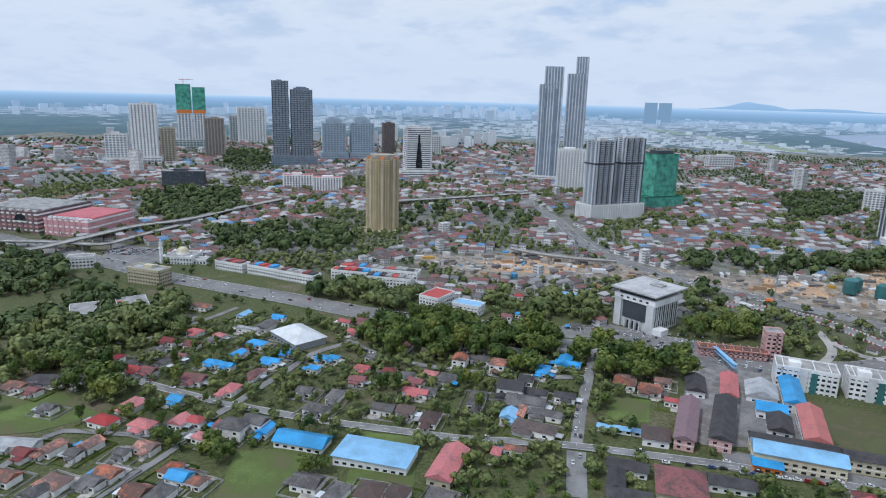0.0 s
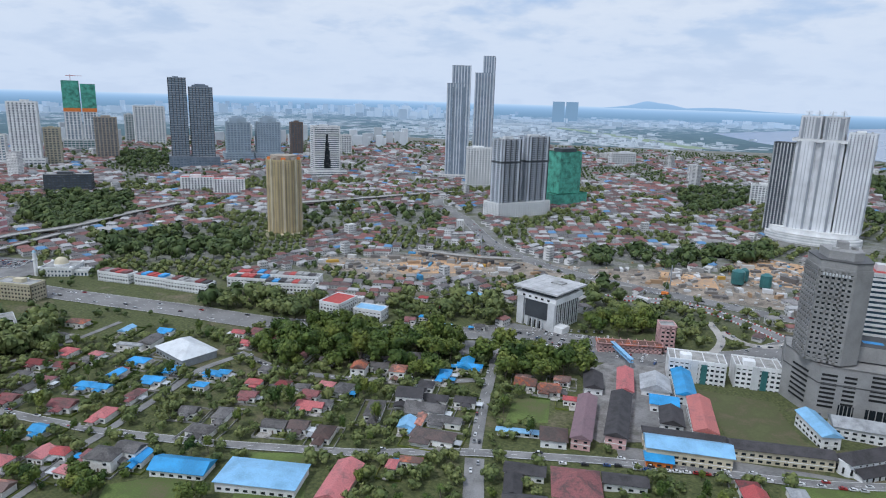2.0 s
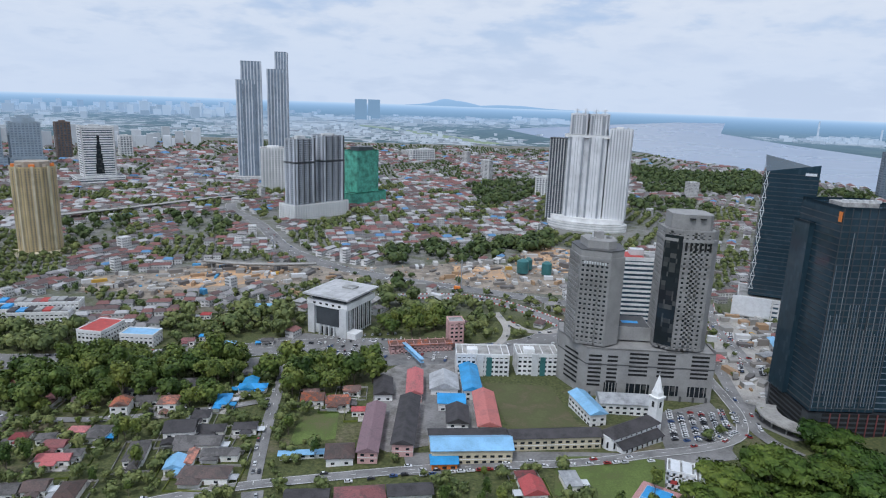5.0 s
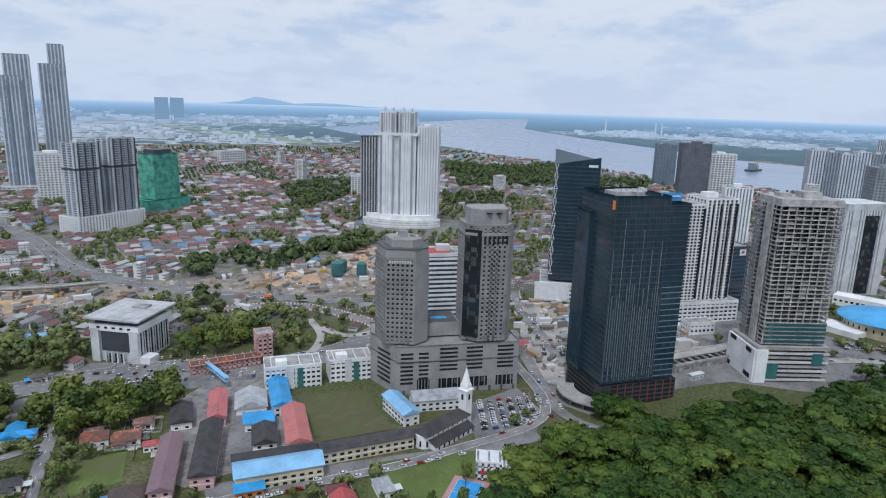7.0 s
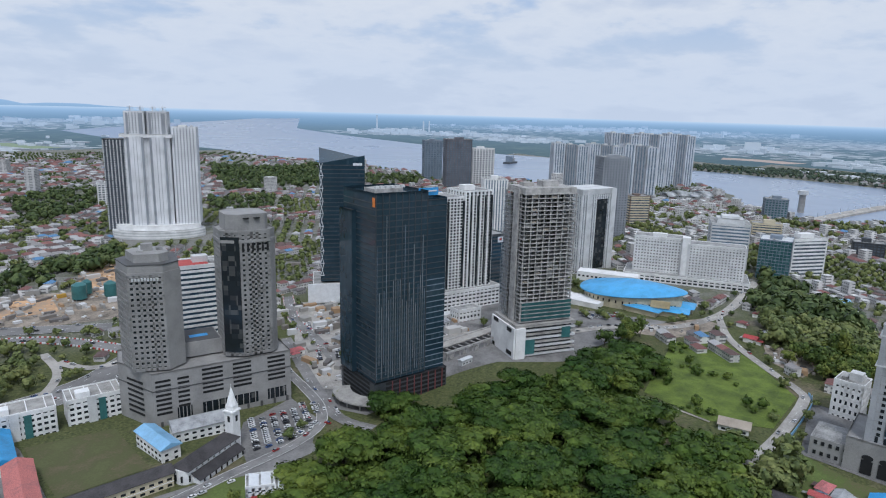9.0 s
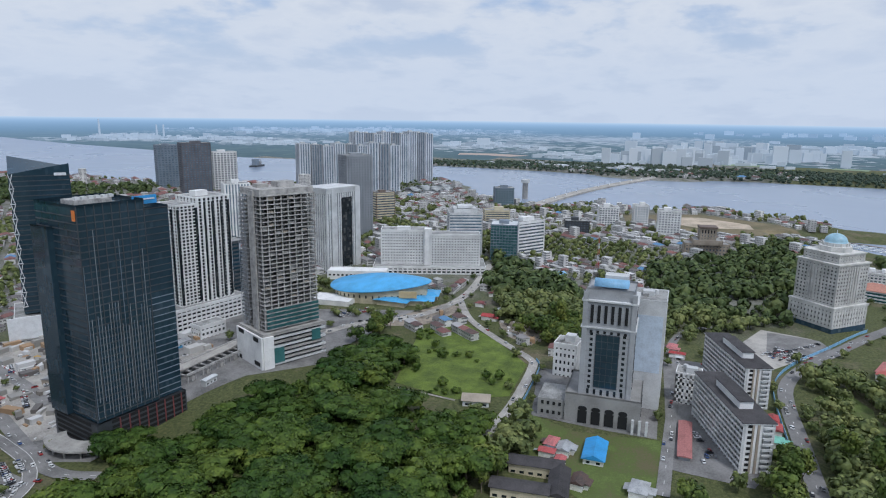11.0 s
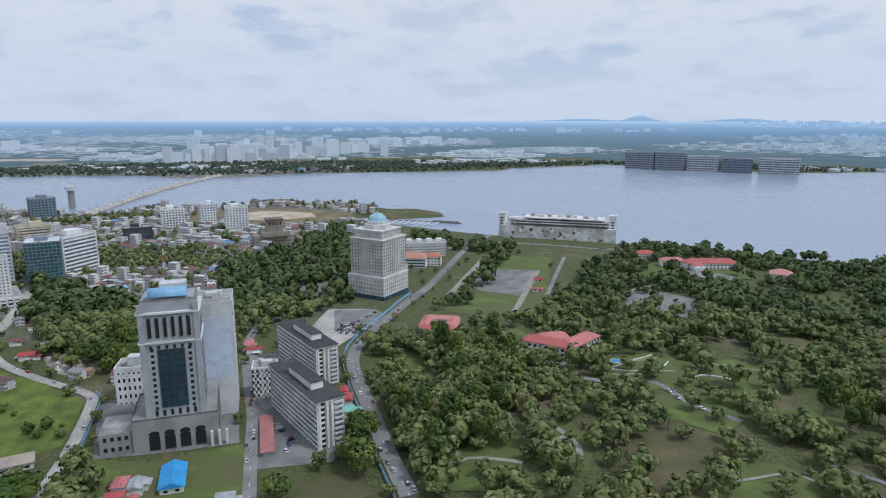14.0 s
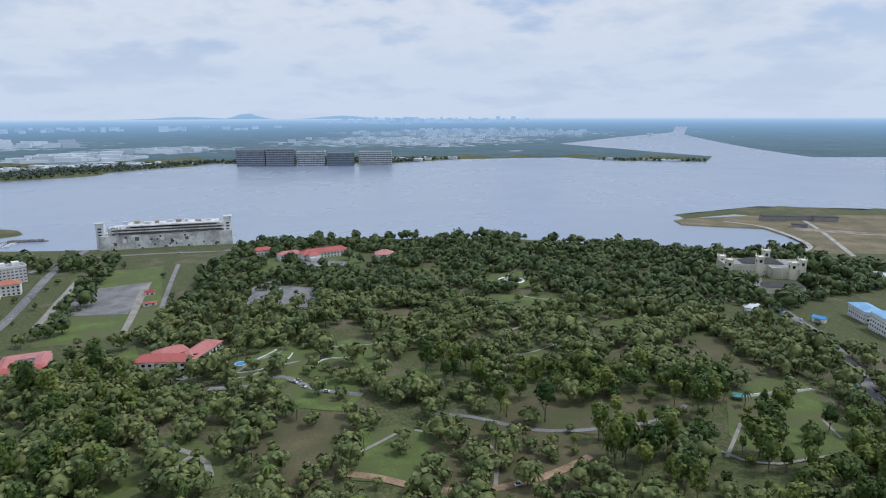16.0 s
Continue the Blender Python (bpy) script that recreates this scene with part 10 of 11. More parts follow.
        if flat:
            h = r2.uniform(5, 10) if r2.random() < 0.85 else r2.uniform(12, 20)
        if r2.random() < 0.0025 and lo >= 1200:
            h, flat, w, d = r2.uniform(25, 60), True, 24, 18
        ca, sa = math.cos(turn), math.sin(turn)
        def put(px0, py0):
            return px + px0 * ca - py0 * sa, py + px0 * sa + py0 * ca
        b = len(walls)
        for zc in (z - 1, z + h):
            walls += [(*put(sx * w / 2, sy * d / 2), zc) for sx, sy in ((-1, -1), (1, -1), (1, 1), (-1, 1))]
        wall_faces += [(b + k, b + (k + 1) % 4, b + 4 + (k + 1) % 4, b + 4 + k) for k in range(4)]
        if flat:
            b = len(flats_)
            flats_ += [(*put(sx * (w / 2 - 0.3), sy * (d / 2 - 0.3)), z + h - 0.35) for sx, sy in ((-1, -1), (1, -1), (1, 1), (-1, 1))]
            flat_faces.append((b, b + 1, b + 2, b + 3))
            continue
        b = len(roofs)
        roofs += [(*put(sx * (w / 2 + 0.5), sy * (d / 2 + 0.5)), z + h) for sx, sy in ((-1, -1), (1, -1), (1, 1), (-1, 1))]
        roofs += [(*put(s * w * 0.36, 0), z + h + d * 0.24) for s in (-1, 1)]
        roof_faces += [(b, b + 1, b + 5, b + 4), (b + 2, b + 3, b + 4, b + 5), (b + 1, b + 2, b + 5), (b + 3, b, b + 4)]
        if r2.random() < 0.22 and lo < 1600:
            trees.append((px + gap * 0.4, py + gap * 0.42, z, r2.uniform(0.35, 0.65)))
    for name, v, f, mat, label in (("house_walls", walls, wall_faces, "town_wall", "pale walls of the crowded low-rise town"), ("house_roofs", roofs, roof_faces, "town_roof", "red and grey pitched roofs of the low-rise town"), ("flat_roofs", flats_, flat_faces, "town_flat", "pale flat roofs of the old town blocks")):
        mesh = bpy.data.meshes.new(name)
        mesh.from_pydata(v, [], f)
        tagged(link_mesh(name, mesh, mat), label, "houses", kind="stuff")
    mass("street_trees", trees, MIDS, "leaf_far", "green trees between the low houses", "trees")
    mass("distant_trees", tiny, SMALL, "leaf_far", "dark green trees of the distant town", "trees")


town()


# ---- the far shores and the horizon ----
paint("far_block", (0.54, 0.57, 0.6), 0.85, 0.06, 0.02, 0.3, island=0.16)


def far_country():
    r2 = random.Random(9)
    trees, verts, faces = [], [], []
    # wooded far shore, thickest by the water
    for x in np.arange(1300, 3000, 21.0):
        for y in np.arange(-2900, 2600, 21.0):
            if (x > 2150 or y < -1500) and math.hypot(x - MID[0], y - MID[1]) < 2995 and gz(x, y) > -7.5 and edge_distance(SHORE_HOME, x, y) > 300:
                shore = edge_distance(STRAIT, x, y) < 110
                if noise.noise(Vector((x * 0.004, y * 0.004, 5))) > (-0.6 if shore else -0.3) and r2.random() < 0.9:
                    trees.append((x + r2.uniform(-8, 8), y + r2.uniform(-8, 8), gz(x, y) + 0.5, r2.uniform(1.1, 2.1)))
    mass("far_woods", trees, SMALL, "leaf_shore", "dark green woods along the far shore", "trees")
    def box(x, y, z, w, d, h, turn):
        b = len(verts)
        ca, sa = math.cos(turn), math.sin(turn)
        for zc in (z - 4, z + h):
            for sx, sy in ((-1, -1), (1, -1), (1, 1), (-1, 1)):
                px, py = sx * w / 2, sy * d / 2
                verts.append((x + px * ca - py * sa, y + px * sa + py * ca, zc))
        faces.extend([(b, b + 1, b + 5, b + 4), (b + 1, b + 2, b + 6, b + 5), (b + 2, b + 3, b + 7, b + 6), (b + 3, b, b + 4, b + 7), (b + 4, b + 5, b + 6, b + 7)])
    # towers of the outer town
    for k in range(60):
        a = r2.choice((1.9, 2.05, 2.3)) + r2.gauss(0, 0.05)
        r = r2.uniform(2500, 2960)
        x, y = MID[0] + r * math.cos(a), MID[1] + r * math.sin(a)
        if gz(x, y) > -7.5:
            box(x, y, gz(x, y), r2.uniform(18, 40), 18, r2.uniform(25, 75), a + 1.57 + r2.uniform(-0.3, 0.3))
    # white works and sheds on the wooded shore, and a low town on its point
    for cx, cy, sx, sy, count, tall in ((2880, -560, 90, 130, 34, 16), (2830, -860, 80, 110, 26, 16), (2140, -2080, 130, 110, 40, 14), (1780, -2480, 120, 60, 44, 12), (1420, -2560, 90, 40, 26, 9), (2330, -1850, 90, 120, 26, 16), (2700, 760, 90, 300, 30, 14)):
        for k in range(count):
            x, y = cx + r2.gauss(0, 0.6) * sx, cy + r2.gauss(0, 0.7) * sy
            if gz(x, y) > -7.5 and math.hypot(x - MID[0], y - MID[1]) < 2990:
                box(x, y, gz(x, y), r2.uniform(18, 60), r2.uniform(14, 34), r2.uniform(6, tall), r2.choice((0.6, 0.75, 2.2)))
    mesh = bpy.data.meshes.new("far_buildings")
    mesh.from_pydata(verts, [], faces)
    tagged(link_mesh("far_buildings", mesh, "far_block"), "pale hazy buildings of far suburbs and estates", "buildings", kind="stuff")


def on_rise(u, v):
    """The spot of the backdrop that shows the level-ground spot (u, v), and the scale there."""
    x, y = u - MID[0], v - MID[1]
    away = math.hypot(x, y)
    if away <= RIM_IN:
        return u, v, gz(u, v), 1.0
    s = (DIP_NEAR - math.atan(204 / away)) / (DIP_NEAR - DIP_FAR)
    r = RIM_IN + s * (RIM_OUT - RIM_IN)
    return MID[0] + x * r / away, MID[1] + y * r / away, 198 - r * 204 / away + 0.5, r / away


def far_towns():
    """Estates, works and city blocks on the far ground, too far to tell apart."""
    r2 = random.Random(17)
    verts, faces = [], []
    def block(u, v, w, d, h, turn):
        x, y, z, f = on_rise(u, v)
        b, ca, sa = len(verts), math.cos(turn), math.sin(turn)
        for zc in (z - 6, z + h * f):
            for sx, sy in ((-1, -1), (1, -1), (1, 1), (-1, 1)):
                px, py = sx * w / 2 * f, sy * d / 2 * f
                verts.append((x + px * ca - py * sa, y + px * sa + py * ca, zc))
        faces.extend([(b, b + 1, b + 5, b + 4), (b + 1, b + 2, b + 6, b + 5), (b + 2, b + 3, b + 7, b + 6), (b + 3, b, b + 4, b + 7), (b + 4, b + 5, b + 6, b + 7)])
    # centre, spread, count, heights, widths
    for u, v, su, sv, count, lo, hi, w0, w1 in ((3230, 480, 130, 210, 70, 40, 78, 26, 60), (3850, 250, 240, 330, 80, 35, 90, 26, 70), (3330, 430, 160, 300, 60, 8, 20, 20, 70), (5200, -550, 400, 500, 60, 25, 45, 50, 120), (3450, -720, 90, 160, 30, 12, 26, 50, 130),
                                                (3760, -1330, 90, 220, 24, 12, 26, 50, 120), (3350, -950, 60, 160, 14, 8, 16, 30, 90), (3900, -3200, 500, 500, 170, 8, 26, 20, 60), (4900, -5000, 900, 900, 150, 15, 50, 30, 80), (12000, -10500, 1500, 2200, 90, 50, 140, 60, 120),
                                                (3600, 4740, 380, 300, 110, 8, 40, 20, 70), (4060, 4130, 260, 260, 60, 8, 24, 30, 90), (3740, 3250, 260, 240, 50, 8, 20, 30, 90), (4300, 1850, 400, 300, 40, 8, 30, 30, 80), (3500, 1000, 200, 200, 40, 8, 20, 30, 80), (7300, 4800, 1500, 1500, 120, 10, 40, 40, 110),
                                                (-4500, 4700, 700, 800, 80, 20, 60, 40, 90), (-3600, 6300, 900, 900, 100, 20, 90, 40, 90), (-2500, 8200, 1200, 1200, 110, 30, 110, 40, 90), (-1700, 6600, 500, 700, 60, 30, 120, 40, 80), (-500, 4600, 700, 600, 110, 8, 24, 20, 70),
                                                (-2600, 4000, 800, 500, 160, 8, 26, 20, 60), (-300, 4000, 800, 600, 150, 6, 14, 14, 40), (350, 3500, 300, 300, 70, 6, 12, 14, 40), (200, 6600, 1200, 900, 80, 10, 40, 40, 120), (1900, 7600, 500, 600, 60, 15, 60, 40, 120), (9000, -1500, 1200, 2500, 60, 20, 60, 50, 120)):
        for _ in range(count):
            pu, pv = u + r2.gauss(0, 0.6) * su, v + r2.gauss(0, 0.6) * sv
            if math.hypot(pu - MID[0], pv - MID[1]) > 2700 and not inside(STRAIT, np.array([pu]), np.array([pv]))[0]:
                block(pu, pv, r2.uniform(w0, w1), r2.uniform(0.4, 0.8) * w0, lo + (hi - lo) * r2.random() ** 1.6, math.atan2(pv, pu) + 1.57 + r2.uniform(-0.5, 0.5))
    block(4170, 1816, 90, 30, 62, 1.9)
    mesh = bpy.data.meshes.new("distant_buildings")
    mesh.from_pydata(verts, [], faces)
    x, y, z, f = on_rise(-112, 6612)
    t = thing("apartment_tower", x, y, z, 4, "pair of broad blue-grey towers far off in the haze", "tower")
    for du in (-66, 66):
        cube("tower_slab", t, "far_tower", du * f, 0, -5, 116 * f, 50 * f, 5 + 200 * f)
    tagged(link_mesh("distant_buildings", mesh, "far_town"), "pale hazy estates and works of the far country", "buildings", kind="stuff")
    for u, v, h in ((3420, 4790, 155), (3840, 4650, 110), (3900, 4640, 110)):
        x, y, z, f = on_rise(u, v)
        t = thing("chimney", x, y, z, 0, "tall slim power station chimney on the far shore", "chimney", "chimneys")
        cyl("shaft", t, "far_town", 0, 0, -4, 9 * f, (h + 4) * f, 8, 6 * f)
    # open ground far off: the airfield's grass, the raw earth of a new estate, and pale yards
    for line, width, material, label in ((((-150, 5200), (200, 4450), (480, 3700), (620, 3300)), 130, "far_field", "long yellow-green strip of airfield grass"), (((3330, 1600), (3380, 1440), (3330, 1240)), 170, "far_earth", "raw orange earth of a new estate"),
                                         (((3900, 4350), (4150, 3900)), 150, "far_town", "pale works yard far off"), (((3300, 250), (3330, 60)), 120, "far_field", "green playing field far off"), (((3330, -200), (3300, -330)), 100, "far_field", "green playing field far off")):
        curve = resample(line, 60.0)
        rows = []
        for i, p in enumerate(curve):
            d = (curve[min(i + 1, len(curve) - 1)] - curve[max(i - 1, 0)]).normalized()
            rows.append([on_rise(p.x - d.y * s * width, p.y + d.x * s * width)[:3] for s in (-0.5, 0.0, 0.5)])
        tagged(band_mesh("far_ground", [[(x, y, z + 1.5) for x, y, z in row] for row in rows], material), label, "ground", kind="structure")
    # low hills on the skyline: bearing, width, height
    for i, (az, w, h) in enumerate(((84.2, 330, 48), (79.0, 500, 20), (-26.7, 190, 36), (-34.5, 320, 22), (-22.0, 420, 16))):
        x, y = MID[0] + 4780 * math.cos(radians(az)), MID[1] + 4780 * math.sin(radians(az))
        bm = bmesh.new()
        n, m = 28, 8
        rows = []
        for j in range(m + 1):
            q = j / m * 2 - 1
            rows.append([])
            for k in range(n + 1):
                s = k / n * 2 - 1
                z = h * math.exp(-3.2 * s * s) * (1 - q * q) * (1 + 0.25 * noise.noise(Vector((s * 3, q * 2, i * 5))))
                rows[-1].append(bm.verts.new((x - math.sin(radians(az)) * s * w + math.cos(radians(az)) * q * 90, y + math.cos(radians(az)) * s * w + math.sin(radians(az)) * q * 90, 166 + z)))
        for u, v in zip(rows, rows[1:]):
            for k in range(n):
                bm.faces.new((u[k], u[k + 1], v[k + 1], v[k])).smooth = True
        bmesh.ops.recalc_face_normals(bm, faces=bm.faces[:])
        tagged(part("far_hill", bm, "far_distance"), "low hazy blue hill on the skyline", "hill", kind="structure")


far_country()
far_towns()


def shore_offices():
    """The dark banded office blocks that stand on the shore across the strait."""
    for x, y, w, h, wall in ((2492, -1195, 112, 66, "condo_grey"), (2412, -1280, 112, 68, "condo_grey"), (2330, -1370, 110, 58, "pale_wall"), (2258, -1460, 104, 52, "blue_grey"), (2172, -1570, 130, 56, "pale_wall")):
        z = max(gz(x, y), -5.5)
        t = thing("office_block", x, y, z, 49, "long banded office block on the far shore", "office building", "shore offices")
        facade(t, rect(w, 40), -2, h, 9, 12, wall, "glass_dark", span=0.42, pier=0.08, out=0.6)


shore_offices()

# ---- vehicles, site clutter, barriers and masts ----
CAR_COLOURS = []
for i, c in enumerate(((0.7, 0.7, 0.7), (0.5, 0.51, 0.52), (0.03, 0.03, 0.035), (0.25, 0.26, 0.27), (0.3, 0.03, 0.03), (0.04, 0.08, 0.2))):
    paint(f"car_paint_{i}", c, 0.3, 0.03, 0.5, 2.0)
    CAR_COLOURS.append(f"car_paint_{i}")
CAR_WORDS = ("white", "silver", "black", "grey", "red", "blue")


def car_meshes():
    bm = bmesh.new()
    prof = [(-2.15, 0.25), (2.15, 0.25), (2.2, 0.75), (1.9, 0.92), (1.0, 1.0), (-1.7, 1.0), (-2.15, 0.9)]
    for s, flip in ((-0.86, False), (0.86, True)):
        vs = [bm.verts.new((x, s, z)) for x, z in prof]
        bm.faces.new(vs if flip else vs[::-1])
    bm.verts.ensure_lookup_table()
    n = len(prof)
    for k in range(n):
        bm.faces.new((bm.verts[k], bm.verts[(k + 1) % n], bm.verts[n + (k + 1) % n], bm.verts[n + k]))
    # roof shell over the cabin
    add_box(bm, -1.15, 0.35, -0.66, 0.66, 1.4, 1.48)
    bmesh.ops.recalc_face_normals(bm, faces=bm.faces[:])
    body = bpy.data.meshes.new("car")
    bm.to_mesh(body)
    bm.free()
    body.materials.append(MATS[CAR_COLOURS[0]])
    bm = bmesh.new()
    lo = [bm.verts.new(p) for p in ((-1.75, -0.78, 0.98), (1.0, -0.78, 0.98), (1.0, 0.78, 0.98), (-1.75, 0.78, 0.98))]
    hi = [bm.verts.new(p) for p in ((-1.2, -0.65, 1.42), (0.4, -0.65, 1.42), (0.4, 0.65, 1.42), (-1.2, 0.65, 1.42))]
    for k in range(4):
        bm.faces.new((lo[k], lo[(k + 1) % 4], hi[(k + 1) % 4], hi[k]))
    bm.faces.new(hi)
    glass = bpy.data.meshes.new("windows")
    bm.to_mesh(glass)
    bm.free()
    glass.materials.append(MATS["glass_dark"])
    bm = bmesh.new()
    for x in (-1.35, 1.35):
        for y in (-0.8, 0.8):
            bmesh.ops.create_cone(bm, cap_ends=True, segments=8, radius1=0.33, radius2=0.33, depth=0.22, matrix=Matrix.Translation((x, y, 0.33)) @ pose(0, 0, 0, 90))
    wheels = bpy.data.meshes.new("wheels")
    bm.to_mesh(wheels)
    bm.free()
    wheels.materials.append(MATS["void"])
    return body, glass, wheels


CAR, CAR_GLASS, CAR_WHEELS = car_meshes()
CARS = 0


def car(x, y, rot, rng, lift=0.5, where="parked on asphalt"):
    global CARS
    CARS += 1
    k = rng.choices(range(6), (6, 4, 3, 3, 1, 1))[0]
    ob = link_mesh("car", CAR, CAR_COLOURS[k])
    ob.matrix_basis = pose(x, y, gz(x, y) + lift, 0, 0, rot)
    tagged(ob, f"{CAR_WORDS[k]} car with dark windows {where}", "car", "cars")
    link_mesh("cabin", CAR_GLASS, "glass_dark", ob)


def park_cars():
    rng = random.Random(12)
    # the car park beside the church
    for j in range(6):
        for k in range(17):
            u, v = 1.0 + j * 7.6, -20 + k * 2.75
            x, y = 222 + u * 0.94 + v * 0.34, 388 + v * 0.94 - u * 0.12 + 8
            if rng.random() < 0.88 and not near_road(x, y, 0.5):
                car(x, y, 8 + rng.uniform(-4, 4), rng, 0.35)
    # along the streets
    for line, half in LANES:
        if half < 3.2 or half > 12:
            continue
        for i in range(2, len(line) - 2, 3):
            x, y = line[i]
            if math.hypot(x - 100, y - 50) < 620 and rng.random() < 0.3:
                dx, dy = line[i + 1][0] - x, line[i + 1][1] - y
                n = math.hypot(dx, dy)
                s = rng.choice((-0.5, 0.5))
                car(x - dy / n * s * half, y + dx / n * s * half, math.degrees(math.atan2(dy, dx)) + (180 if s > 0 else 0), rng, 0.6, "on the street")
    # kerbside rows by the school, the slab block and the civic hall
    for x0, y0, x1, y1, n, rot in ((-31, 556, 89, 514, 14, 70), (-34, 534, 88, 508, 14, 70), (60, 347, 190, 352, 26, 5), (452, 60, 438, 62, 3, 20), (476, 62, 448, 48, 9, -64), (470, 70, 446, 58, 7, -64), (-20, 552, 60, 560, 16, 86), (-10, 566, 50, 572, 10, 86), (20, 346, 50, 349, 6, 5), (660, 20, 700, -10, 8, 60)):
        for k in range(n):
            if rng.random() < 0.8:
                t = k / max(1, n - 1)
                car(x0 + (x1 - x0) * t, y0 + (y1 - y0) * t, rot + rng.uniform(-4, 4), rng, 0.55, "parked beside the kerb")


park_cars()


def car_paint_mix():
    m = bpy.data.materials.new("car_mix")
    m.use_nodes = True
    n = Nodes(m.node_tree)
    pick = n.ramp(m.node_tree.nodes.new("ShaderNodeNewGeometry").outputs["Random Per Island"], (0.0, (0.7, 0.7, 0.7)), (0.35, (0.5, 0.51, 0.52)), (0.55, (0.03, 0.03, 0.035)), (0.72, (0.25, 0.26, 0.27)), (0.86, (0.3, 0.03, 0.03)), (0.94, (0.04, 0.08, 0.2)))
    m.node_tree.nodes["Color Ramp"].color_ramp.interpolation = "CONSTANT"
    n.link(pick, m.node_tree.nodes["Principled BSDF"].inputs["Base Color"])
    m.node_tree.nodes["Principled BSDF"].inputs["Roughness"].default_value = 0.3
    MATS["car_mix"] = m


def far_cars():
    """Cars of the wider streets and car parks, too many to count: bodies and dark cabins, joined."""
    rng = random.Random(51)
    spots_ = []
    for line, half in LANES:
        if half < 3.2:
            continue
        for i in range(1, len(line) - 1):
            (x, y), (u, v) = line[i], line[i + 1]
            n = math.hypot(u - x, v - y)
            if math.hypot(x - 90, y - 40) < 1000:
                for _ in range(2 if half > 8 else 1):
                    if rng.random() < 0.3:
                        s = rng.choice((-0.7, -0.35, 0.35, 0.7)) * half
                        spots_.append((x - (v - y) / n * s, y + (u - x) / n * s, math.atan2(v - y, u - x), 0.62))
    # rows on the paved courts: corner, row direction, rows, places in a row
    for x0, y0, turn, rows, count in ((244, 372, 24, 3, 10), (268, 396, 70, 2, 9), (655, -2, 66, 4, 12), (330, 470, 64, 3, 12), (350, 520, 64, 3, 12), (560, 395, -25, 2, 14), (540, 440, 70, 3, 10), (575, 60, 20, 2, 12), (-640, 590, 10, 5, 20), (-30, 520, 8, 3, 22), (700, 500, 25, 3, 16), (930, -60, 30, 2, 16)):
        a = radians(turn)
        for j in range(rows):
            for k in range(count):
                x, y = x0 + 2.8 * k * math.cos(a) - 7.5 * j * math.sin(a), y0 + 2.8 * k * math.sin(a) + 7.5 * j * math.cos(a)
                if rng.random() < 0.8 and not near_road(x, y, 0.0) and (np.hypot(OFF[:, 0] - x, OFF[:, 1] - y) > OFF[:, 2] * 0.8).all():
                    spots_.append((x, y, a + 1.57 + rng.uniform(-0.06, 0.06), 0.45))
    for name, source, material, label in (("parked_cars", CAR, "car_mix", "cars on the wider streets and car parks"), ("car_cabins", CAR_GLASS, "glass_dark", "dark cabins of the many parked cars")):
        base = [v.co.copy() for v in source.vertices]
        verts, faces = [], []
        for x, y, a, lift in spots_:
            b, m = len(verts), Matrix.Translation((x, y, gz(x, y) + lift)) @ Matrix.Rotation(a, 4, "Z")
            verts += [tuple(m @ v) for v in base]
            faces += [tuple(b + i for i in f.vertices) for f in source.polygons]
        mesh = bpy.data.meshes.new(name)
        mesh.from_pydata(verts, [], faces)
        tagged(link_mesh(name, mesh, material), label, "cars", kind="stuff")


car_paint_mix()
far_cars()


def joined_boxes(name, places, material, label, category):
    """Small boxes joined into one mesh. places: x, y, z, w, d, h, turn."""
    verts, faces = [], []
    for x, y, z, w, d, h, turn in places:
        b, ca, sa = len(verts), math.cos(turn), math.sin(turn)
        for zc, f in ((z - 0.6, 1.0), (z + h, 0.96)):
            for sx, sy in ((-1, -1), (1, -1), (1, 1), (-1, 1)):
                px, py = sx * w / 2 * f, sy * d / 2 * f
                verts.append((x + px * ca - py * sa, y + px * sa + py * ca, zc))
        faces += [(b, b + 1, b + 5, b + 4), (b + 1, b + 2, b + 6, b + 5), (b + 2, b + 3, b + 7, b + 6), (b + 3, b, b + 4, b + 7), (b + 4, b + 5, b + 6, b + 7)]
    mesh = bpy.data.meshes.new(name)
    mesh.from_pydata(verts, [], faces)
    tagged(link_mesh(name, mesh, material), label, category, kind="stuff")


def site_material():
    m = bpy.data.materials.new("site_mix")
    m.use_nodes = True
    n = Nodes(m.node_tree)
    geo = m.node_tree.nodes.new("ShaderNodeNewGeometry")
    shader = m.node_tree.nodes["Principled BSDF"]
    n.link(n.ramp(geo.outputs["Random Per Island"], (0.0, (0.3, 0.29, 0.27)), (0.25, (0.14, 0.13, 0.125)), (0.42, (0.5, 0.49, 0.47)), (0.6, (0.36, 0.24, 0.14)), (0.74, (0.22, 0.2, 0.18)), (0.84, (0.6, 0.6, 0.6)), (0.975, (0.08, 0.28, 0.5)), (0.99, (0.5, 0.3, 0.05))), shader.inputs["Base Color"])
    m.node_tree.nodes["Color Ramp"].color_ramp.interpolation = "CONSTANT"
    shader.inputs["Roughness"].default_value = 0.8
    MATS["site_mix"] = m


site_material()


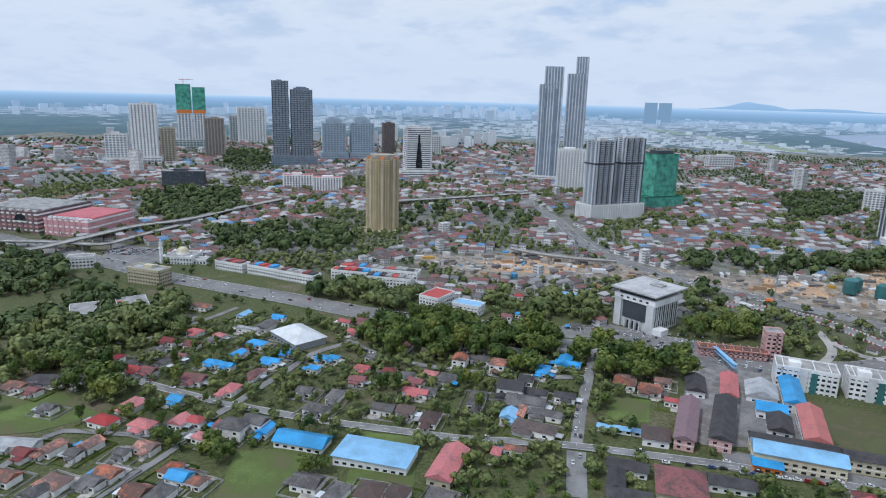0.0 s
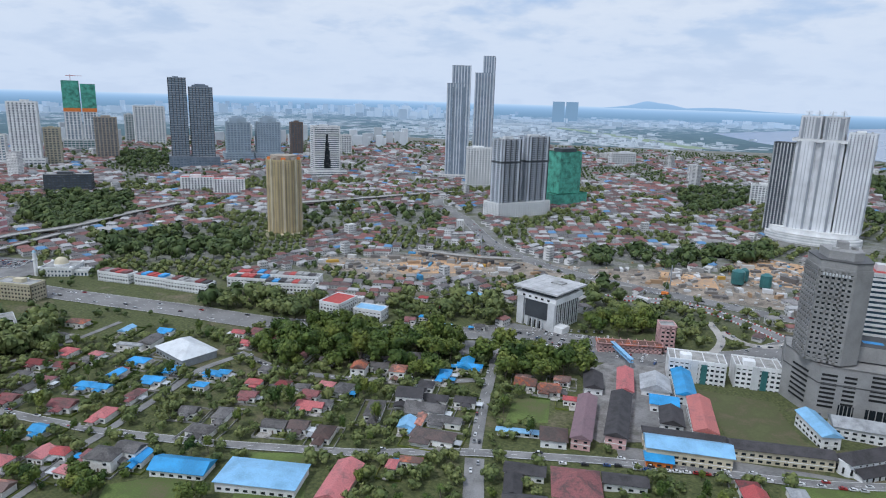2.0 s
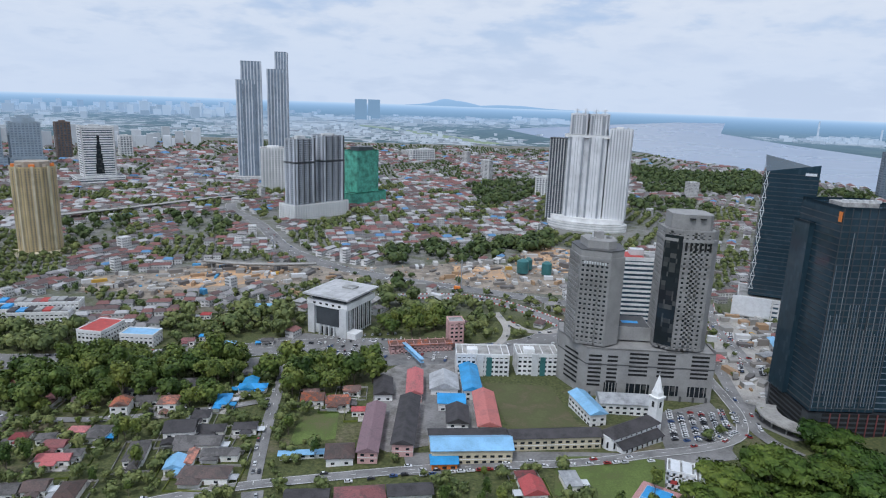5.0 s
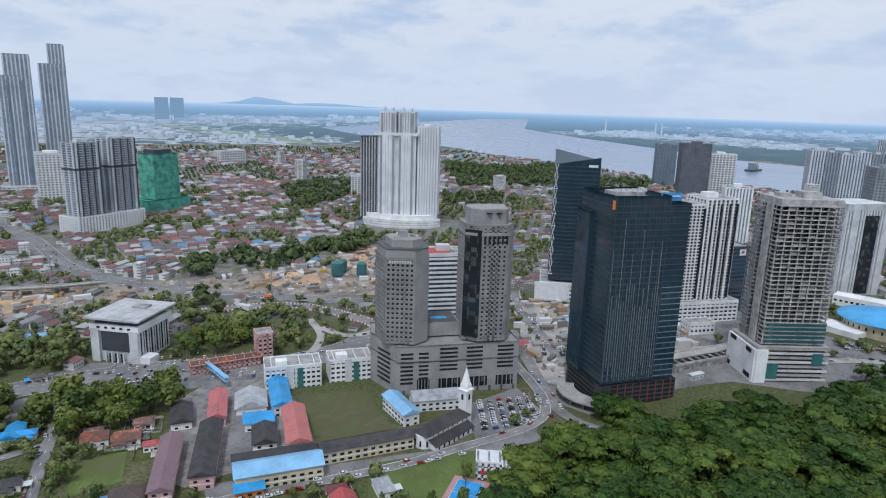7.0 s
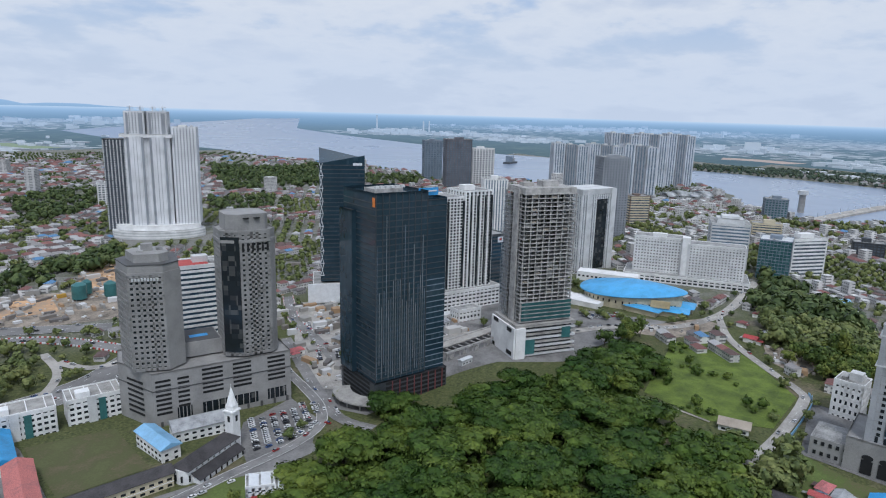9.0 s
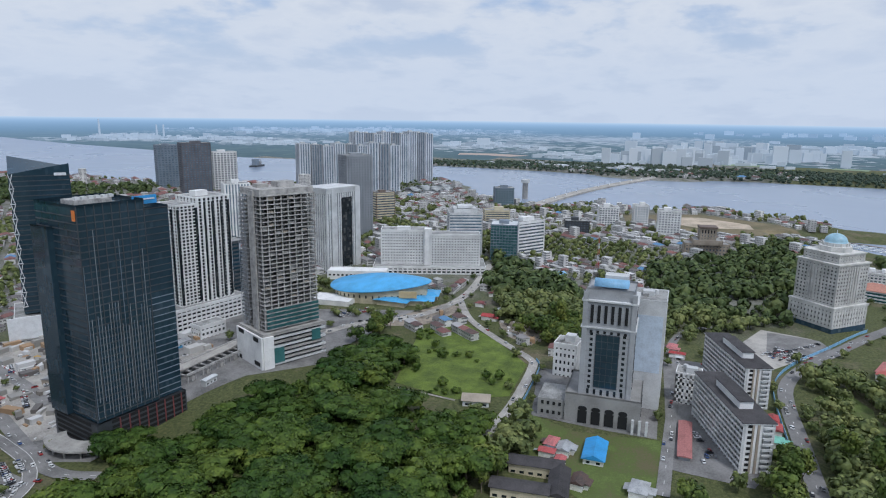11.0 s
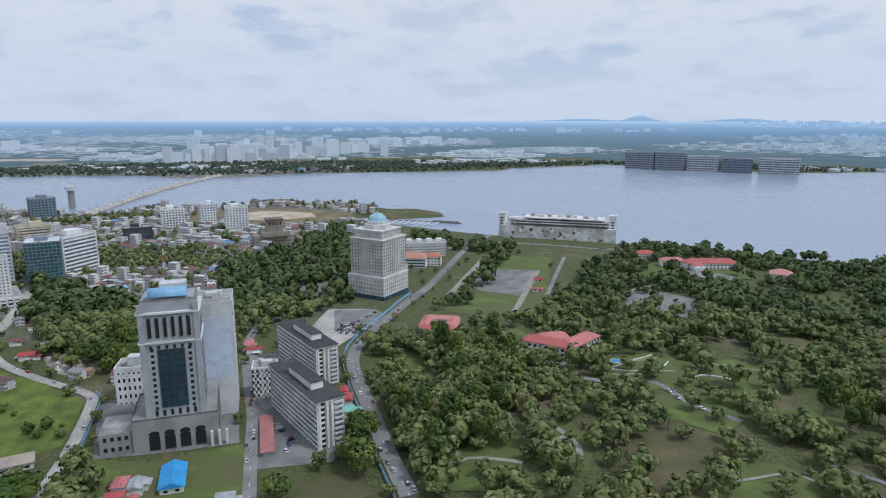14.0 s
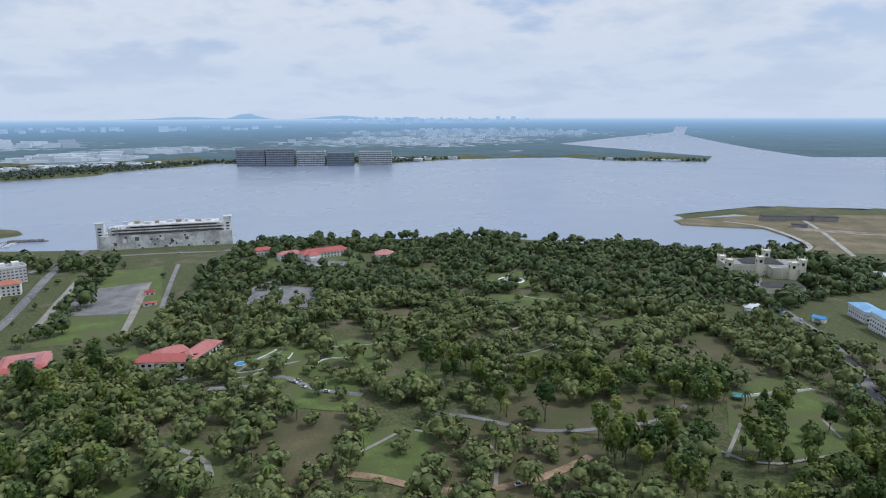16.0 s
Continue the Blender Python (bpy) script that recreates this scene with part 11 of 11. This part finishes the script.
def clutter():
    rng = random.Random(21)
    places = []
    for o in list(scene.objects):
        kind = o.name.split(".")[0]
        if kind in ("earthworks", "building_ground", "works_yard"):
            for p in o.data.polygons:
                if rng.random() < 0.42:
                    for _ in range(1):
                        x, y = p.center.x + rng.uniform(-6, 6), p.center.y + rng.uniform(-6, 6)
                        if near_road(x, y, 2):
                            continue
                        big = rng.random()
                        w, d, h = (rng.uniform(6, 16), rng.uniform(2.5, 6), rng.uniform(2.2, 4.5)) if big < 0.25 else (rng.uniform(1, 5), rng.uniform(1, 3), rng.uniform(0.4, 2.0))
                        places.append((x, y, gz(x, y), w, d, h, rng.choice((0.1, 1.6, 0.6)) + rng.uniform(-0.2, 0.2)))
    # heaps, sheds and materials in the belt between the railway and the towers
    for k in range(200):
        x, y = rng.uniform(-190, 470), rng.uniform(640, 860)
        if clear(x, y, 2, 3):
            big = rng.random()
            w, d, h = (rng.uniform(8, 22), rng.uniform(3, 8), rng.uniform(2.5, 6)) if big < 0.25 else (rng.uniform(1, 6), rng.uniform(1, 4), rng.uniform(0.5, 2.6))
            places.append((x, y, gz(x, y), w, d, h, rng.uniform(0, 3.1)))
    for k in range(150):
        x, y = rng.uniform(300, 460), rng.uniform(425, 600)
        if clear(x, y, 2, 3):
            w, d, h = rng.uniform(3, 16), rng.uniform(3, 9), rng.uniform(1.5, 6)
            places.append((x, y, gz(x, y), w, d, h, rng.uniform(-0.2, 0.2) - 0.1))
    joined_boxes("site_clutter", places, "site_mix", "heaps, containers, sheds and materials on the building site", "clutter")
    stripes = {"white_metal": [], "red_paint": []}
    for line, half in LANES:
        if half in (6.0,) or abs(half - 4.5) < 0.01:
            for i in range(len(line) - 1):
                x, y = line[i]
                dx, dy = line[i + 1][0] - x, line[i + 1][1] - y
                n = math.hypot(dx, dy)
                if not (500 < math.hypot(x - 60, y - 35) and 540 < y < 760):
                    continue
                for k in range(int(n / 2)):
                    for s in (-1, 1):
                        px, py = x + dx * 2 * k / n - dy / n * s * (half + 0.6), y + dy * 2 * k / n + dx / n * s * (half + 0.6)
                        stripes["red_paint" if k % 2 else "white_metal"].append((px, py, gz(px, py) + 0.3, 2.0, 0.8, 1.1, math.atan2(dy, dx)))
    for m, rows in stripes.items():
        if rows:
            joined_boxes("road_barrier", rows, m, "red and white plastic road barriers along the bypass", "barrier")


clutter()


def blue_fence(points, name="site_fence"):
    curve = resample(points, 6.0)
    rows = [(p.x, p.y, gz(p.x, p.y) + 0.3, 6.2, 0.25, 2.4, math.atan2(q.y - p.y, q.x - p.x)) for p, q in zip(curve, curve[1:])]
    joined_boxes(name, rows, "pale_blue_roof", "pale blue sheet fence along the road edge", "fence")


blue_fence([(381, 7.5), (423, 13.5), (477, 19.5), (544, 26.5), (589, 26.5), (634, 14), (691, -15), (762, -49)])
blue_fence([(536, 191), (521, 184.5), (461, 175.5), (403, 170.5), (372, 168)])
blue_fence([(190, -428), (227, -496), (258, -545), (289, -582), (318, -622)])


def masts():
    t = thing("radio_mast", 880, 228, gz(880, 228), 0, "red and white lattice radio mast", "mast")
    for k in range(7):
        for a in range(4):
            s = 2.4 - 0.28 * k
            ob = cube("mast_leg", t, "red_paint" if k % 2 else "white_metal", s * (1 if a in (0, 3) else -1) * 0.5, s * (1 if a < 2 else -1) * 0.5, k * 7.5, 0.3, 0.3, 7.5)
        cube("mast_tie", t, "steel", 0, 0, k * 7.5, 2.6 - 0.28 * k, 2.6 - 0.28 * k, 0.3)
    for x, y, h, rot in ((300, 760, 42, 40), (120, 700, 34, -30), (-95, 800, 30, 15), (360, 700, 36, 100)):
        c = thing("piling_rig", x, y, gz(x, y), rot, "tall piling rig on the building site", "crane")
        cube("rig_body", c, "orange_paint", 0, 0, 0.8, 7, 4, 3.2)
        cube("rig_mast", c, "steel", 4.2, 0, 0, 0.9, 0.9, h)
        ob = cube("rig_stay", c, "steel", -2, 0, 3, 0.4, 0.4, h * 0.75)
        ob.matrix_basis = pose(-2, 0, 3, 0, 12, 0)
        for s in (-1, 1):
            cube("rig_track", c, "void", 0, s * 2.2, 0, 7.5, 1.0, 1.0)
    for x, y, r, h in ((205, 760, 7, 14), (232, 752, 6, 13), (215, 775, 5, 12)):
        s = thing("batching_silo", x, y, gz(x, y), 0, "blue-green silo of the concrete plant", "silo")
        cyl("drum", s, "teal_sheet", 0, 0, 2, r, h, 20)
        cyl("cone", s, "teal_sheet", 0, 0, h + 2, r, 2.6, 20, r * 0.3)
        for k in range(4):
            cube("leg", s, "steel", (r - 1) * (1 if k % 2 else -1) * 0.7, (r - 1) * (1 if k < 2 else -1) * 0.7, -1, 0.6, 0.6, 3.4)


masts()


def busway():
    """The unfinished raised station between the towers: columns, cross beams and two decks."""
    t = thing("busway_station", 424, 415, gz(424, 415), 3, "unfinished raised concrete busway station with open beams", "station")
    for s in (-1, 1):
        cube("edge_beam", t, "raw_concrete", 0, s * 10, 5.2, 76, 1.2, 1.6)
    cube("deck", t, "concrete_road", 0, 4.5, 5.6, 76, 9, 0.8)
    for k in range(11):
        cube("cross_beam", t, "raw_concrete", -36 + k * 7.2, 0, 4.4, 0.9, 20, 0.9)
        for s in (-1, 1):
            cube("column", t, "raw_concrete", -36 + k * 7.2, s * 9, -2, 1.0, 1.0, 7.2)
        if k % 2:
            cube("brace_panel", t, "concrete", -36 + k * 7.2 - 3.6, -10.4, 0, 3.0, 0.3, 3.4)


busway()


def shore_landmarks():
    """White shell roofs by the waterfront towers, a round water tower on the causeway, and a barge rig in the strait."""
    t = thing("shell_hall", 1515, 815, gz(1515, 815), -40, "waterfront hall of white curved shell roofs", "hall")
    cube("base", t, "pale_wall", 0, 0, -3, 110, 60, 9)
    for k in range(4):
        bm = bmesh.new()
        rows = [[bm.verts.new((26 * q, 34 * math.sin(radians(a)), (10 + 4 * (k % 2)) * math.cos(radians(a)) * (1 - 0.25 * q * q))) for a in range(-80, 81, 16)] for q in (-0.5, 0, 0.5)]
        for u, v in zip(rows, rows[1:]):
            for i in range(len(u) - 1):
                bm.faces.new((u[i], u[i + 1], v[i + 1], v[i])).smooth = True
        bmesh.ops.solidify(bm, geom=bm.faces[:], thickness=0.8)
        bmesh.ops.recalc_face_normals(bm, faces=bm.faces[:])
        ob = part("shell_roof", bm, "white_roof", t)
        ob.location = (-42 + k * 28, 0, 6)
    t = thing("water_tower", 1640, 600, -6, 0, "round grey tower standing by the causeway", "tower")
    cyl("shaft", t, "grey_stone", 0, 0, -3, 7, 44, 16)
    cyl("tank", t, "pale_wall", 0, 0, 41, 11, 9, 20)
    t = thing("barge_rig", 2030, 1870, SEA, 20, "work barge with a blocky rig moored in the strait", "barge")
    cube("hull", t, "charcoal", 0, 0, -0.5, 80, 30, 7)
    cube("deckhouse", t, "blue_grey", -14, 0, 6.5, 26, 20, 24)
    cube("deckhouse", t, "steel", 18, 0, 6.5, 18, 16, 14)
    cube("derrick", t, "steel", 32, 0, 6.5, 3, 3, 34)


shore_landmarks()


def site_huts():
    """Site cabins and covered stacks on the paved ground between the towers."""
    rng = random.Random(33)
    for x, y, w, d, rot in ((368, 452, 18, 7, 10), (352, 470, 12, 6, 10), (386, 470, 22, 8, -4), (402, 500, 16, 10, 12), (372, 520, 26, 9, 70), (440, 470, 14, 8, 0), (520, 500, 18, 9, 8), (546, 470, 12, 8, 30), (470, 365, 10, 4, 20), (395, 390, 12, 4, 6), (350, 500, 14, 8, 20), (412, 540, 20, 12, -10)):
        if near_road(x, y, 1):
            continue
        t = thing("site_cabin", x, y, gz(x, y), rot, "low site cabin with pale sheet roof", "cabin", "site cabins")
        h = rng.uniform(2.8, 4.6)
        shell = prism("wall", t, rng.choice(("white_wall", "pale_wall", "tan_wall")), rect(w, d), -0.5, h)
        bm = bmesh.new()
        add_hip(bm, w, d, h + 0.02, d * 0.14 + 0.3, 0.5, gable=True)
        bmesh.ops.recalc_face_normals(bm, faces=bm.faces[:])
        part("roof", bm, rng.choice(("roof_grey_sheet", "roof_grey_sheet", "white_roof", "roof_slate", "pale_blue_roof")), t)
        for k in range(3):
            cube("window", shell, "glass_dark", (k - 1) * w * 0.3, -d / 2 - 0.02, 1.1, 1.5, 0.1, 1.1)


site_huts()
